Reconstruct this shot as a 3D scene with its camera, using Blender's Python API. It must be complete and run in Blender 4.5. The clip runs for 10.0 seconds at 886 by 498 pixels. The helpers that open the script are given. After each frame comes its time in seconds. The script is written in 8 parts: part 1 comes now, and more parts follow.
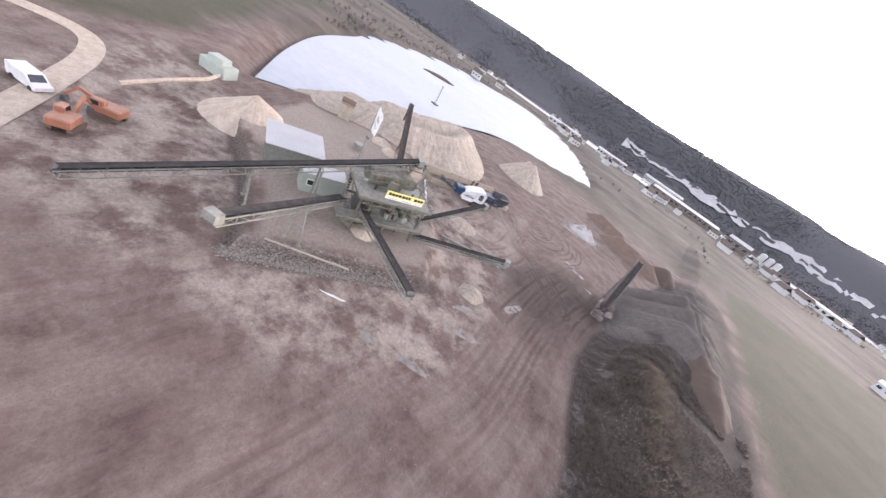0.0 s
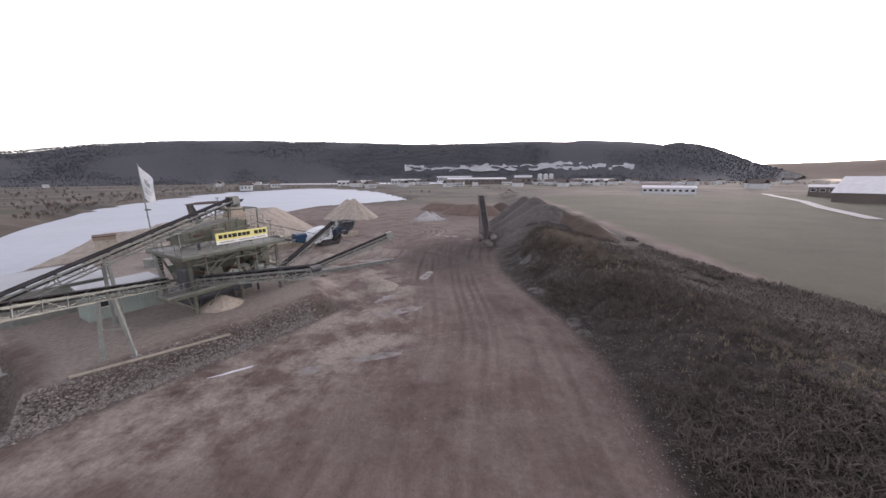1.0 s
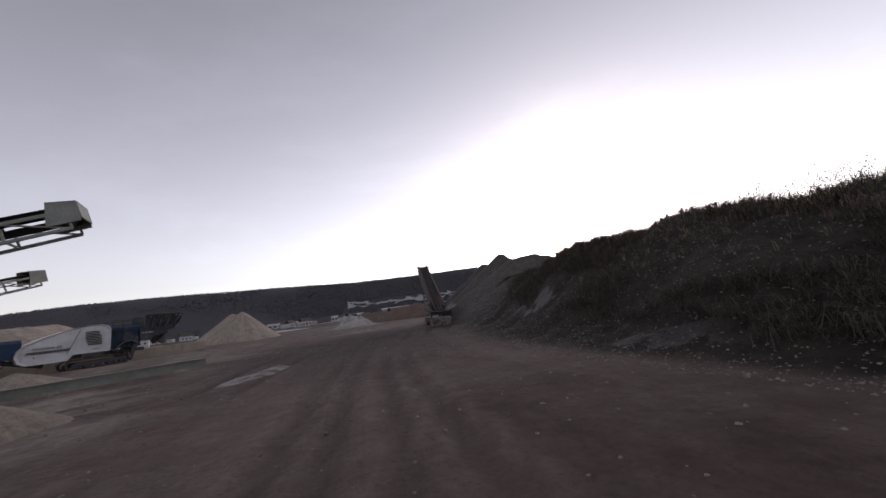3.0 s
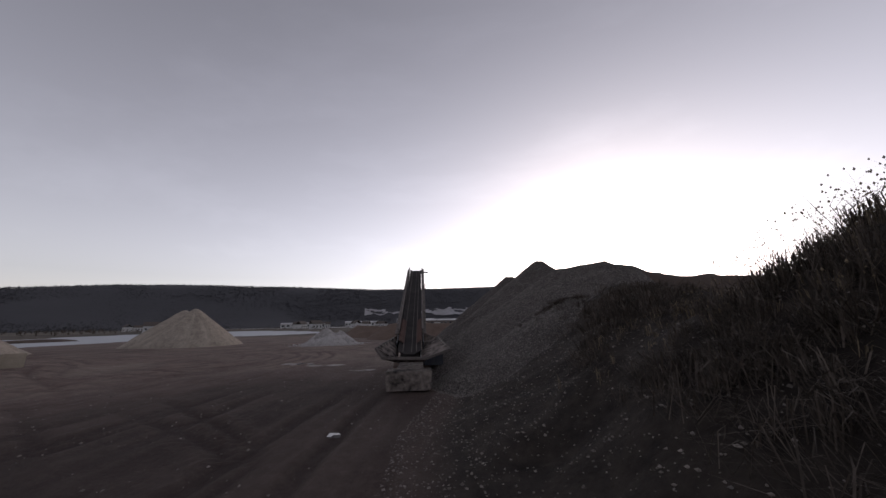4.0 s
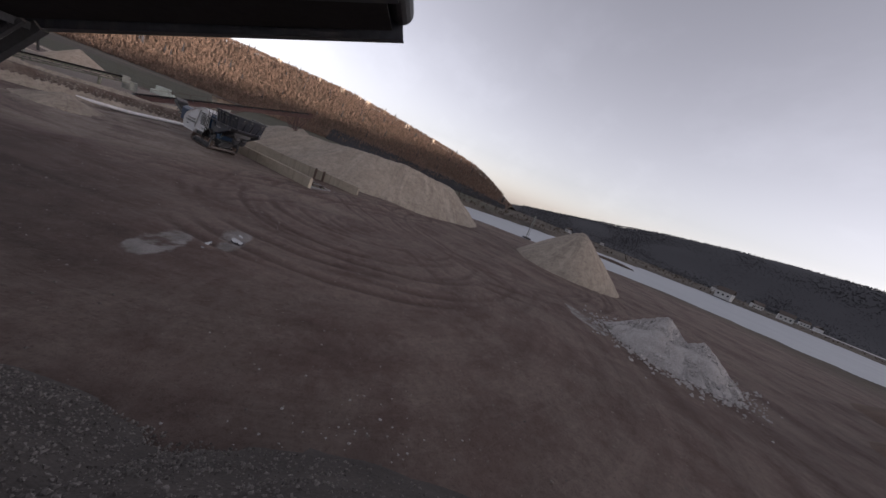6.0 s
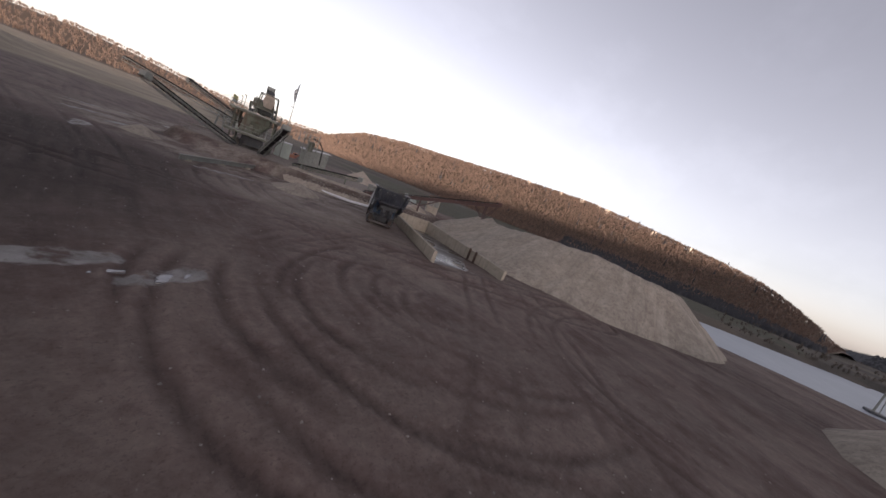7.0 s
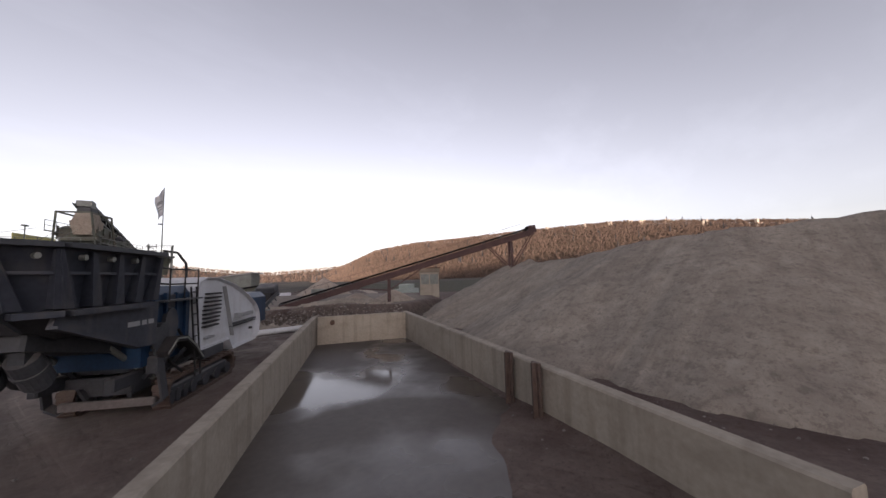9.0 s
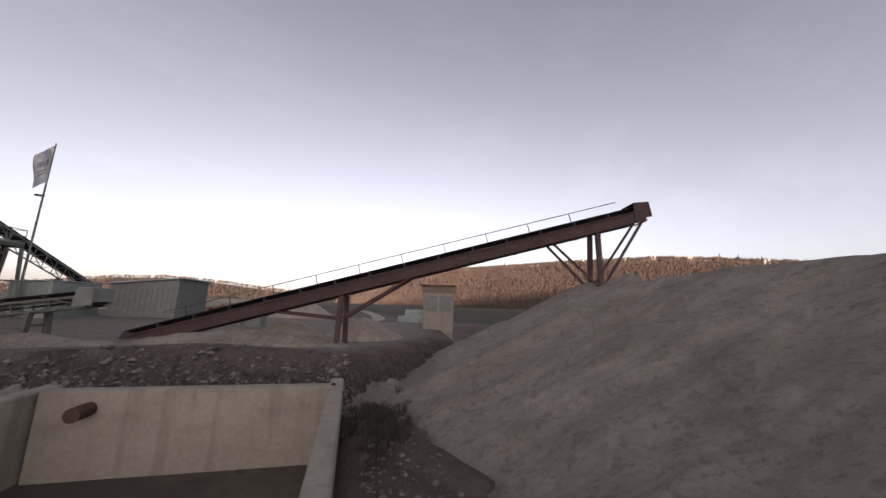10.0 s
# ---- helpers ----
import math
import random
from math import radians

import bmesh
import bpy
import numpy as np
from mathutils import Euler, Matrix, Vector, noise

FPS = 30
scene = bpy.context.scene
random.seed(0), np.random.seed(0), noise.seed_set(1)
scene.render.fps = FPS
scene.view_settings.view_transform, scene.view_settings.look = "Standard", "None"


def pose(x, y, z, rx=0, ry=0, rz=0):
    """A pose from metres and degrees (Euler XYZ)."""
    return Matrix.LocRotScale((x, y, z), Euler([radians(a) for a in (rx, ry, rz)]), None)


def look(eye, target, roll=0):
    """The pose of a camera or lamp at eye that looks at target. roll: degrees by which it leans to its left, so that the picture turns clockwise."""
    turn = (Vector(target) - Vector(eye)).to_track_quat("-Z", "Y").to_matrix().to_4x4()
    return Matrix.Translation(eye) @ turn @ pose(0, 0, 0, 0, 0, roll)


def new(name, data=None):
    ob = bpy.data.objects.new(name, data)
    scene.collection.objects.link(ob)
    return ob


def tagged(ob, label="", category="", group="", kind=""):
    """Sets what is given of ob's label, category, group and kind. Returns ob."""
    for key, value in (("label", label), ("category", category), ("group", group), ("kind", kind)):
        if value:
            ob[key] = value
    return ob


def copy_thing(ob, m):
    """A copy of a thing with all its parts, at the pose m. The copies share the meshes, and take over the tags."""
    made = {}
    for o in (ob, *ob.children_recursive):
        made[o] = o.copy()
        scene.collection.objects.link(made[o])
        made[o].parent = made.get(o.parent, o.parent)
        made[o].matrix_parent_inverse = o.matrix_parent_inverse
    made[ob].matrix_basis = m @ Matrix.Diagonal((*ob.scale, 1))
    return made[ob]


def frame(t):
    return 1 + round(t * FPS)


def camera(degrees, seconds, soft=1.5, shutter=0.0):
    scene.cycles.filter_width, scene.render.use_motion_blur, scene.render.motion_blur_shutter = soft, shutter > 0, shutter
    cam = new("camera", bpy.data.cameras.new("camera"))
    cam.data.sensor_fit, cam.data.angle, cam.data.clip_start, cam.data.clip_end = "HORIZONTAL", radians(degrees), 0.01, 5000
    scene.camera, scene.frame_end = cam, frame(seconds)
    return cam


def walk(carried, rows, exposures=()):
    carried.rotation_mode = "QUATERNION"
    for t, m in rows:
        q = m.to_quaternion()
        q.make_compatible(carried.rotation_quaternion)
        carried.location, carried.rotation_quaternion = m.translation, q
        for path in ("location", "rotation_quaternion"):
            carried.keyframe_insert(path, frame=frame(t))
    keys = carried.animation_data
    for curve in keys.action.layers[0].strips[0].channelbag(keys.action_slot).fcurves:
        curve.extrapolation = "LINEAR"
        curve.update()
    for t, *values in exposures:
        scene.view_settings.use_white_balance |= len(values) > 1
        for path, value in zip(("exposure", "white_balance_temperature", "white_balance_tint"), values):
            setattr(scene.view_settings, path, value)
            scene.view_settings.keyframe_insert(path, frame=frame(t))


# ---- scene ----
cam = camera(107.5, 10.0, soft=1.5, shutter=0.0)
PATH = [
    (0.0, pose(17.70, -62.18, 25.77, 55.72, -29.61, 45.41)),
    (0.5, pose(18.65, -64.04, 19.88, 69.35, -8.99, 15.37)),
    (1.0, pose(19.25, -63.13, 14.13, 77.58, 0.36, 7.15)),
    (1.5, pose(18.63, -58.08, 8.71, 84.42, 5.23, 3.98)),
    (2.0, pose(18.08, -50.98, 4.81, 92.49, 6.56, 1.07)),
    (2.5, pose(18.40, -42.28, 2.60, 98.22, 7.19, -1.19)),
    (2.7, pose(18.71, -38.89, 2.02, 98.95, 7.29, -1.83)),
    (3.8, pose(21.18, -18.00, 2.54, 102.94, 4.10, -0.61)),
    (4.0, pose(22.09, -13.98, 3.26, 103.00, 0.94, 1.03)),
    (4.5, pose(24.77, -2.91, 4.63, 102.91, -11.83, 10.15)),
    (5.0, pose(26.40, 5.07, 5.67, 97.68, -18.98, 27.26)),
    (5.2, pose(25.74, 9.60, 5.86, 94.34, -22.12, 37.58)),
    (6.3, pose(23.57, 30.17, 6.87, 77.02, -20.52, 106.53)),
    (6.5, pose(20.83, 31.70, 6.96, 77.96, -22.07, 114.87)),
    (7.0, pose(11.27, 31.47, 6.72, 80.27, -21.39, 132.91)),
    (7.5, pose(4.09, 29.74, 6.50, 82.02, -17.95, 146.14)),
    (8.0, pose(-2.35, 26.00, 6.05, 85.18, -15.61, 152.12)),
    (8.5, pose(-8.13, 20.79, 4.95, 89.26, -5.61, 143.12)),
    (9.0, pose(-12.94, 15.27, 4.22, 94.81, 1.53, 137.98)),
    (9.5, pose(-18.23, 9.69, 4.25, 97.19, 1.90, 138.39)),
    (10.0, pose(-24.27, 3.91, 3.87, 99.66, -1.98, 142.66)),
]

EXPOSURES = [(0.0, 3.4), (0.5, 3.15), (1.0, 2.5), (1.5, 1.95), (2.0, 1.6), (2.7, 1.25), (3.8, 0.72), (4.5, 0.75), (5.2, 0.72), (6.3, 1.15), (7.0, 1.2), (8.5, 1.2), (9.3, 1.1), (10.0, 1.05)]
walk(cam, PATH, EXPOSURES)

# ---- light: a low sun behind the western ridge, open sky ----
SUN_AZ, SUN_EL = -26.5, 4.3   # degrees left of +y, degrees up
world = bpy.data.worlds.new("world")
scene.world = world
world.use_nodes = True
wn = world.node_tree.nodes
wl = world.node_tree.links
sky = wn.new("ShaderNodeTexSky")
sky.sky_type = 'NISHITA'
sky.sun_disc = False
sky.sun_elevation = radians(SUN_EL + 3.2)
sky.sun_rotation = radians(-SUN_AZ)
sky.air_density, sky.dust_density, sky.ozone_density = 1.0, 1.0, 2.0
hs = wn.new("ShaderNodeHueSaturation")
hs.inputs["Saturation"].default_value = 0.30
tint = wn.new("ShaderNodeMix")
tint.data_type, tint.blend_type = 'RGBA', 'MULTIPLY'
tint.inputs["Factor"].default_value = 1.0
tint.inputs["B"].default_value = (1.06, 0.965, 1.02, 1)
wl.new(sky.outputs["Color"], hs.inputs["Color"])
wl.new(hs.outputs["Color"], tint.inputs["A"])
wisp = wn.new("ShaderNodeTexNoise")
wisp.inputs["Scale"].default_value, wisp.inputs["Detail"].default_value, wisp.inputs["Roughness"].default_value = 2.2, 6, 0.6
wisp_map = wn.new("ShaderNodeMapping")
wisp_map.inputs["Rotation"].default_value = (0.2, 0.1, 0.7)
wisp_map.inputs["Scale"].default_value = (0.6, 2.2, 3.0)
wl.new(wn.new("ShaderNodeTexCoord").outputs["Generated"], wisp_map.inputs["Vector"])
wl.new(wisp_map.outputs["Vector"], wisp.inputs["Vector"])
wisp_gain = wn.new("ShaderNodeMapRange")
wisp_gain.inputs["From Min"].default_value, wisp_gain.inputs["From Max"].default_value = 0.5, 0.8
wisp_gain.inputs["To Min"].default_value, wisp_gain.inputs["To Max"].default_value = 1.0, 1.1
wl.new(wisp.outputs["Fac"], wisp_gain.inputs["Value"])
thin = wn.new("ShaderNodeVectorMath")
thin.operation = 'SCALE'
wl.new(tint.outputs["Result"], thin.inputs[0])
height = wn.new("ShaderNodeSeparateXYZ")
wl.new(wn.new("ShaderNodeTexCoord").outputs["Generated"], height.inputs[0])
veil = wn.new("ShaderNodeMapRange")
veil.inputs["From Min"].default_value, veil.inputs["From Max"].default_value = 0.12, 0.75
veil.inputs["To Min"].default_value, veil.inputs["To Max"].default_value = 1.0, 0.72
wl.new(height.outputs["Z"], veil.inputs["Value"])
both = wn.new("ShaderNodeMath")
both.operation = 'MULTIPLY'
wl.new(wisp_gain.outputs["Result"], both.inputs[0])
wl.new(veil.outputs["Result"], both.inputs[1])
wl.new(both.outputs[0], thin.inputs["Scale"])
wl.new(thin.outputs[0], wn["Background"].inputs["Color"])
wn["Background"].inputs["Strength"].default_value = 0.15

sun = new("sun", bpy.data.lights.new("sun", 'SUN'))
sun.data.energy, sun.data.angle, sun.data.color = 4.0, radians(0.6), (1.0, 0.81, 0.68)
sun.matrix_world = look((0, 0, 0), (math.sin(radians(SUN_AZ)) * 100, -math.cos(radians(SUN_AZ)) * 100, -math.tan(radians(SUN_EL)) * 100))


# ---- materials ----
def nodes_of(name):
    m = bpy.data.materials.new(name)
    m.use_nodes = True
    return m, m.node_tree.nodes, m.node_tree.links, m.node_tree.nodes["Principled BSDF"]


def mat(name, col, col2=None, rough=0.8, metal=0.0, scale=3.0, fine=30.0, amount=0.5, bump=0.2, dust=None, dust_amount=0.0, spec=0.3):
    """A worn surface: a base colour broken up at two scales, fine relief, and dust on faces that look up."""
    m, n, l, p = nodes_of(name)
    col2 = col2 or tuple(c * 0.6 for c in col)
    tc = n.new("ShaderNodeTexCoord")
    big = n.new("ShaderNodeTexNoise")
    big.inputs["Scale"].default_value, big.inputs["Detail"].default_value = scale, 6
    small = n.new("ShaderNodeTexNoise")
    small.inputs["Scale"].default_value, small.inputs["Detail"].default_value = fine, 4
    l.new(tc.outputs["Object"], big.inputs["Vector"])
    l.new(tc.outputs["Object"], small.inputs["Vector"])
    add = n.new("ShaderNodeMath")
    add.operation = 'MULTIPLY_ADD'
    add.inputs[1].default_value = 0.5
    l.new(small.outputs["Fac"], add.inputs[0])
    half = n.new("ShaderNodeMath")
    half.operation = 'MULTIPLY'
    half.inputs[1].default_value = 0.5
    l.new(big.outputs["Fac"], half.inputs[0])
    l.new(half.outputs[0], add.inputs[2])
    ramp = n.new("ShaderNodeValToRGB")
    ramp.color_ramp.elements[0].position, ramp.color_ramp.elements[1].position = 0.5 - 0.28 * amount, 0.5 + 0.28 * amount
    ramp.color_ramp.elements[0].color, ramp.color_ramp.elements[1].color = (*col2, 1), (*col, 1)
    l.new(add.outputs[0], ramp.inputs["Fac"])
    out = ramp.outputs["Color"]
    if dust:
        geo = n.new("ShaderNodeNewGeometry")
        sep = n.new("ShaderNodeSeparateXYZ")
        l.new(geo.outputs["Normal"], sep.inputs[0])
        ml = n.new("ShaderNodeMath")
        ml.operation, ml.use_clamp = 'MULTIPLY', True
        l.new(sep.outputs["Z"], ml.inputs[0])
        k = n.new("ShaderNodeMath")
        k.operation, k.use_clamp = 'MULTIPLY_ADD', True
        k.inputs[1].default_value, k.inputs[2].default_value = dust_amount * 2, dust_amount * 0.1 - dust_amount * 0.5
        l.new(big.outputs["Fac"], k.inputs[0])
        l.new(k.outputs[0], ml.inputs[1])
        mx = n.new("ShaderNodeMix")
        mx.data_type = 'RGBA'
        mx.inputs["B"].default_value = (*dust, 1)
        l.new(ml.outputs[0], mx.inputs["Factor"])
        l.new(out, mx.inputs["A"])
        out = mx.outputs["Result"]
    l.new(out, p.inputs["Base Color"])
    p.inputs["Roughness"].default_value, p.inputs["Metallic"].default_value = rough, metal
    p.inputs["Specular IOR Level"].default_value = spec
    if bump:
        b = n.new("ShaderNodeBump")
        b.inputs["Strength"].default_value, b.inputs["Distance"].default_value = bump, 0.05
        l.new(add.outputs[0], b.inputs["Height"])
        l.new(b.outputs["Normal"], p.inputs["Normal"])
    return m


def pools(m, scale, lo, hi, smooth, dull):
    """Standing water in patches: smooth film in the hollows, damp and dull between."""
    n, l = m.node_tree.nodes, m.node_tree.links
    t = n.new("ShaderNodeTexNoise")
    t.inputs["Scale"].default_value, t.inputs["Detail"].default_value = scale, 4
    l.new(n.new("ShaderNodeTexCoord").outputs["Object"], t.inputs["Vector"])
    r = n.new("ShaderNodeMapRange")
    r.inputs["From Min"].default_value, r.inputs["From Max"].default_value = lo, hi
    r.inputs["To Min"].default_value, r.inputs["To Max"].default_value = dull, smooth
    l.new(t.outputs["Fac"], r.inputs["Value"])
    l.new(r.outputs["Result"], n["Principled BSDF"].inputs["Roughness"])


def loose(name, col, col2, dark):
    """Heaped sand: mottled and lumpy, with darker runnels down the fall of the slope."""
    m, n, l, p = nodes_of(name)
    pos = n.new("ShaderNodeTexCoord").outputs["Object"]
    fall = n.new("ShaderNodeAttribute")
    fall.attribute_name = "fall"

    def noise(vec, scale, detail, rough):
        t = n.new("ShaderNodeTexNoise")
        t.inputs["Scale"].default_value, t.inputs["Detail"].default_value, t.inputs["Roughness"].default_value = scale, detail, rough
        l.new(vec, t.inputs["Vector"])
        return t.outputs["Fac"]

    def ramp(fac, a, b, ca=(0, 0, 0), cb=(1, 1, 1)):
        r = n.new("ShaderNodeValToRGB")
        r.color_ramp.elements[0].position, r.color_ramp.elements[1].position = a, b
        r.color_ramp.elements[0].color, r.color_ramp.elements[1].color = (*ca, 1), (*cb, 1)
        l.new(fac, r.inputs["Fac"])
        return r.outputs["Color"]

    def mix(fac, a, b, amount):
        k = n.new("ShaderNodeMath")
        k.operation = 'MULTIPLY'
        k.inputs[1].default_value = amount
        l.new(fac, k.inputs[0])
        x = n.new("ShaderNodeMix")
        x.data_type = 'RGBA'
        l.new(k.outputs[0], x.inputs["Factor"])
        l.new(a, x.inputs["A"])
        l.new(b, x.inputs["B"])
        return x.outputs["Result"]

    base = ramp(noise(pos, 0.9, 8, 0.72), 0.36, 0.64, col2, col)
    run = noise(fall.outputs["Vector"], 1.3, 6, 0.65)
    deep = n.new("ShaderNodeRGB")
    deep.outputs[0].default_value = (*dark, 1)
    grit = noise(pos, 7.0, 6, 0.8)
    c = mix(ramp(run, 0.50, 0.70), base, deep.outputs[0], 0.55)
    c = mix(ramp(noise(pos, 2.6, 7, 0.75), 0.52, 0.62), c, deep.outputs[0], 0.55)
    c = mix(ramp(grit, 0.52, 0.64), c, deep.outputs[0], 0.6)
    light = n.new("ShaderNodeRGB")
    light.outputs[0].default_value = (*(k * 1.2 for k in col), 1)
    c = mix(ramp(noise(fall.outputs["Vector"], 0.5, 5, 0.6), 0.56, 0.68), c, light.outputs[0], 0.45)
    l.new(c, p.inputs["Base Color"])
    p.inputs["Roughness"].default_value, p.inputs["Specular IOR Level"].default_value = 0.95, 0.2
    last = None
    for h, s, d in ((run, 0.5, 0.18), (noise(pos, 2.2, 8, 0.75), 0.7, 0.22), (grit, 0.6, 0.05)):
        b = n.new("ShaderNodeBump")
        b.inputs["Strength"].default_value, b.inputs["Distance"].default_value = s, d
        l.new(h, b.inputs["Height"])
        if last:
            l.new(last, b.inputs["Normal"])
        last = b.outputs["Normal"]
    l.new(last, p.inputs["Normal"])
    return m


DUST = (0.30, 0.26, 0.22)
M_CONCRETE = mat("concrete", (0.38, 0.335, 0.272), (0.25, 0.215, 0.174), 0.9, scale=0.9, fine=9, amount=0.9, bump=0.2)


def streaks(m, dark, amount):
    """Water stains that run down upright faces, and a dirty splash of blotches."""
    n, l = m.node_tree.nodes, m.node_tree.links
    p = n["Principled BSDF"]
    src = p.inputs["Base Color"].links[0].from_socket
    pos = n.new("ShaderNodeTexCoord").outputs["Object"]
    for scale, lo, hi, k in (((2.6, 2.6, 0.22), 0.52, 0.66, amount), ((0.8, 0.8, 1.6), 0.54, 0.66, amount * 0.8)):
        mp = n.new("ShaderNodeMapping")
        mp.inputs["Scale"].default_value = scale
        l.new(pos, mp.inputs["Vector"])
        t = n.new("ShaderNodeTexNoise")
        t.inputs["Scale"].default_value, t.inputs["Detail"].default_value = 1.0, 6
        l.new(mp.outputs["Vector"], t.inputs["Vector"])
        r = n.new("ShaderNodeMapRange")
        r.inputs["From Min"].default_value, r.inputs["From Max"].default_value, r.inputs["To Max"].default_value = lo, hi, k
        l.new(t.outputs["Fac"], r.inputs["Value"])
        x = n.new("ShaderNodeMix")
        x.data_type = 'RGBA'
        x.inputs["B"].default_value = (*dark, 1)
        l.new(r.outputs["Result"], x.inputs["Factor"])
        l.new(src, x.inputs["A"])
        src = x.outputs["Result"]
    l.new(src, p.inputs["Base Color"])


streaks(M_CONCRETE, (0.12, 0.098, 0.078), 0.3)
M_STEEL = mat("galvanised_steel", (0.27, 0.28, 0.26), (0.13, 0.13, 0.115), 0.6, 0.35, 2, 25, 0.8, 0.05, DUST, 0.5)
M_GREEN = mat("green_grey_paint", (0.16, 0.172, 0.135), (0.08, 0.076, 0.06), 0.65, 0.1, 1.2, 14, 1.0, 0.08, DUST, 0.5)
streaks(M_GREEN, (0.085, 0.055, 0.038), 0.55)
M_CABIN = mat("pale_green_sheet", (0.36, 0.40, 0.36), (0.26, 0.29, 0.26), 0.55, 0.1, 1.0, 12, 0.7, 0.05, DUST, 0.5)
M_RED = mat("oxide_red_steel", (0.105, 0.060, 0.055), (0.055, 0.035, 0.034), 0.8, 0.1, 1.5, 20, 0.8, 0.08, DUST, 0.1)
M_BELT = mat("rubber_belt", (0.032, 0.030, 0.031), (0.014, 0.013, 0.014), 0.85, 0, 1.2, 8, 1.0, 0.05, DUST, 0.1, spec=0.15)
M_SCUFF = mat("scuffed_hopper_steel", (0.24, 0.205, 0.185), (0.014, 0.012, 0.012), 0.8, 0.0, 0.9, 4, 0.45, 0.05, spec=0.1)
M_SKIRT = mat("dusty_skirt_steel", (0.17, 0.15, 0.142), (0.065, 0.056, 0.053), 0.85, 0.0, 1.0, 10, 1.0, 0.05, DUST, 0.2, spec=0.12)
M_DARK = mat("dark_machine_steel", (0.075, 0.078, 0.085), (0.030, 0.031, 0.035), 0.55, 0.2, 1.5, 14, 1.0, 0.06, DUST, 0.35)
M_NAVY = mat("navy_machine_paint", (0.052, 0.057, 0.072), (0.020, 0.023, 0.031), 0.5, 0.1, 0.9, 9, 1.0, 0.04, DUST, 0.4)
M_BLUE = mat("blue_machine_paint", (0.015, 0.045, 0.10), (0.010, 0.025, 0.05), 0.45, 0.1, 1.5, 15, 0.7, 0.04, DUST, 0.2)
M_WHITE = mat("white_machine_paint", (0.62, 0.63, 0.65), (0.45, 0.45, 0.46), 0.45, 0, 1.2, 12, 0.8, 0.02, DUST, 0.3)
streaks(M_WHITE, (0.36, 0.34, 0.32), 0.3)
streaks(M_NAVY, (0.10, 0.092, 0.085), 0.4)
M_PIPE = mat("white_plastic_pipe", (0.66, 0.66, 0.67), (0.5, 0.49, 0.48), 0.5, 0, 1.5, 12, 0.7, 0.02)
M_YELLOW = mat("yellow_sign", (0.72, 0.66, 0.26), (0.62, 0.55, 0.2), 0.6, 0, 2, 20, 0.5, 0)
M_SIGNW = mat("white_sign", (0.7, 0.7, 0.66), (0.6, 0.6, 0.56), 0.6, 0, 2, 20, 0.5, 0)
M_BLACK = mat("black_paint", (0.02, 0.018, 0.018), (0.012, 0.012, 0.012), 0.6, 0, 2, 20, 0.5, 0)
M_GREY = mat("grey_lettering", (0.3, 0.3, 0.3), (0.25, 0.25, 0.25), 0.6, 0, 2, 20, 0.5, 0)
M_WOOD = mat("weathered_timber", (0.26, 0.21, 0.16), (0.15, 0.12, 0.09), 0.9, 0, 2, 25, 0.8, 0.1)
M_TRACK = mat("rusty_track_steel", (0.14, 0.10, 0.08), (0.07, 0.05, 0.045), 0.7, 0.4, 3, 30, 0.8, 0.1, DUST, 0.4)
M_RUST = mat("rusty_pipe", (0.13, 0.072, 0.05), (0.06, 0.038, 0.03), 0.85, 0.1, 4, 30, 0.8, 0.1)
# orange paint, dulled: the haze over the machines is put into its colour
M_ORANGE = mat("orange_machine_paint", (0.30, 0.125, 0.075), (0.20, 0.09, 0.06), 0.5, 0, 1.5, 15, 0.6, 0.03, DUST, 0.3)
M_FLAG = mat("flag_cloth", (0.66, 0.66, 0.67), (0.52, 0.52, 0.53), 0.9, 0, 3, 30, 0.5, 0)
M_ICE = mat("lake_ice", (0.31, 0.325, 0.355), (0.22, 0.235, 0.265), 0.45, 0, 0.03, 0.4, 0.9, 0.0, spec=0.25)
M_FIELD_SNOW = mat("thawing_snow_field", (0.40, 0.40, 0.42), (0.16, 0.15, 0.145), 0.8, 0, 0.02, 0.2, 0.9, 0.0)
M_SNOW = mat("dusty_snow", (0.62, 0.61, 0.63), (0.45, 0.42, 0.41), 0.8, 0, 0.6, 8, 0.8, 0.1)
M_WET = mat("wet_slurry", (0.098, 0.080, 0.066), (0.050, 0.038, 0.030), 0.4, 0, 0.35, 5, 0.9, 0.02, spec=0.5)
pools(M_WET, 0.17, 0.44, 0.58, 0.10, 0.6)
M_PUDDLE = mat("puddle_water", (0.20, 0.19, 0.19), (0.14, 0.13, 0.13), 0.06, 0, 0.6, 5, 0.6, 0.0, spec=0.6)
M_SAND = loose("pale_sand", (0.45, 0.38, 0.31), (0.33, 0.275, 0.225), (0.23, 0.19, 0.158))
M_SANDG = loose("grey_crushed_sand", (0.375, 0.325, 0.27), (0.25, 0.215, 0.18), (0.155, 0.13, 0.11))
M_GRAVEL = mat("crushed_gravel", (0.11, 0.096, 0.088), (0.020, 0.017, 0.016), 0.95, 0, 0.8, 16, 1.0, 1.0)
M_RUBBLE = mat("brown_rubble", (0.28, 0.247, 0.222), (0.10, 0.086, 0.077), 0.95, 0, 3, 30, 1.0, 0.3)
M_STONE = mat("loose_stone", (0.25, 0.228, 0.212), (0.10, 0.09, 0.083), 0.95, 0, 3, 30, 1.0, 0.3)
M_BROWN = mat("brown_spoil", (0.165, 0.118, 0.094), (0.075, 0.054, 0.043), 0.95, 0, 0.5, 8, 0.9, 0.6)
M_TOPSOIL = mat("dark_topsoil", (0.085, 0.062, 0.05), (0.05, 0.037, 0.03), 0.95, 0, 0.5, 8, 0.9, 0.6)
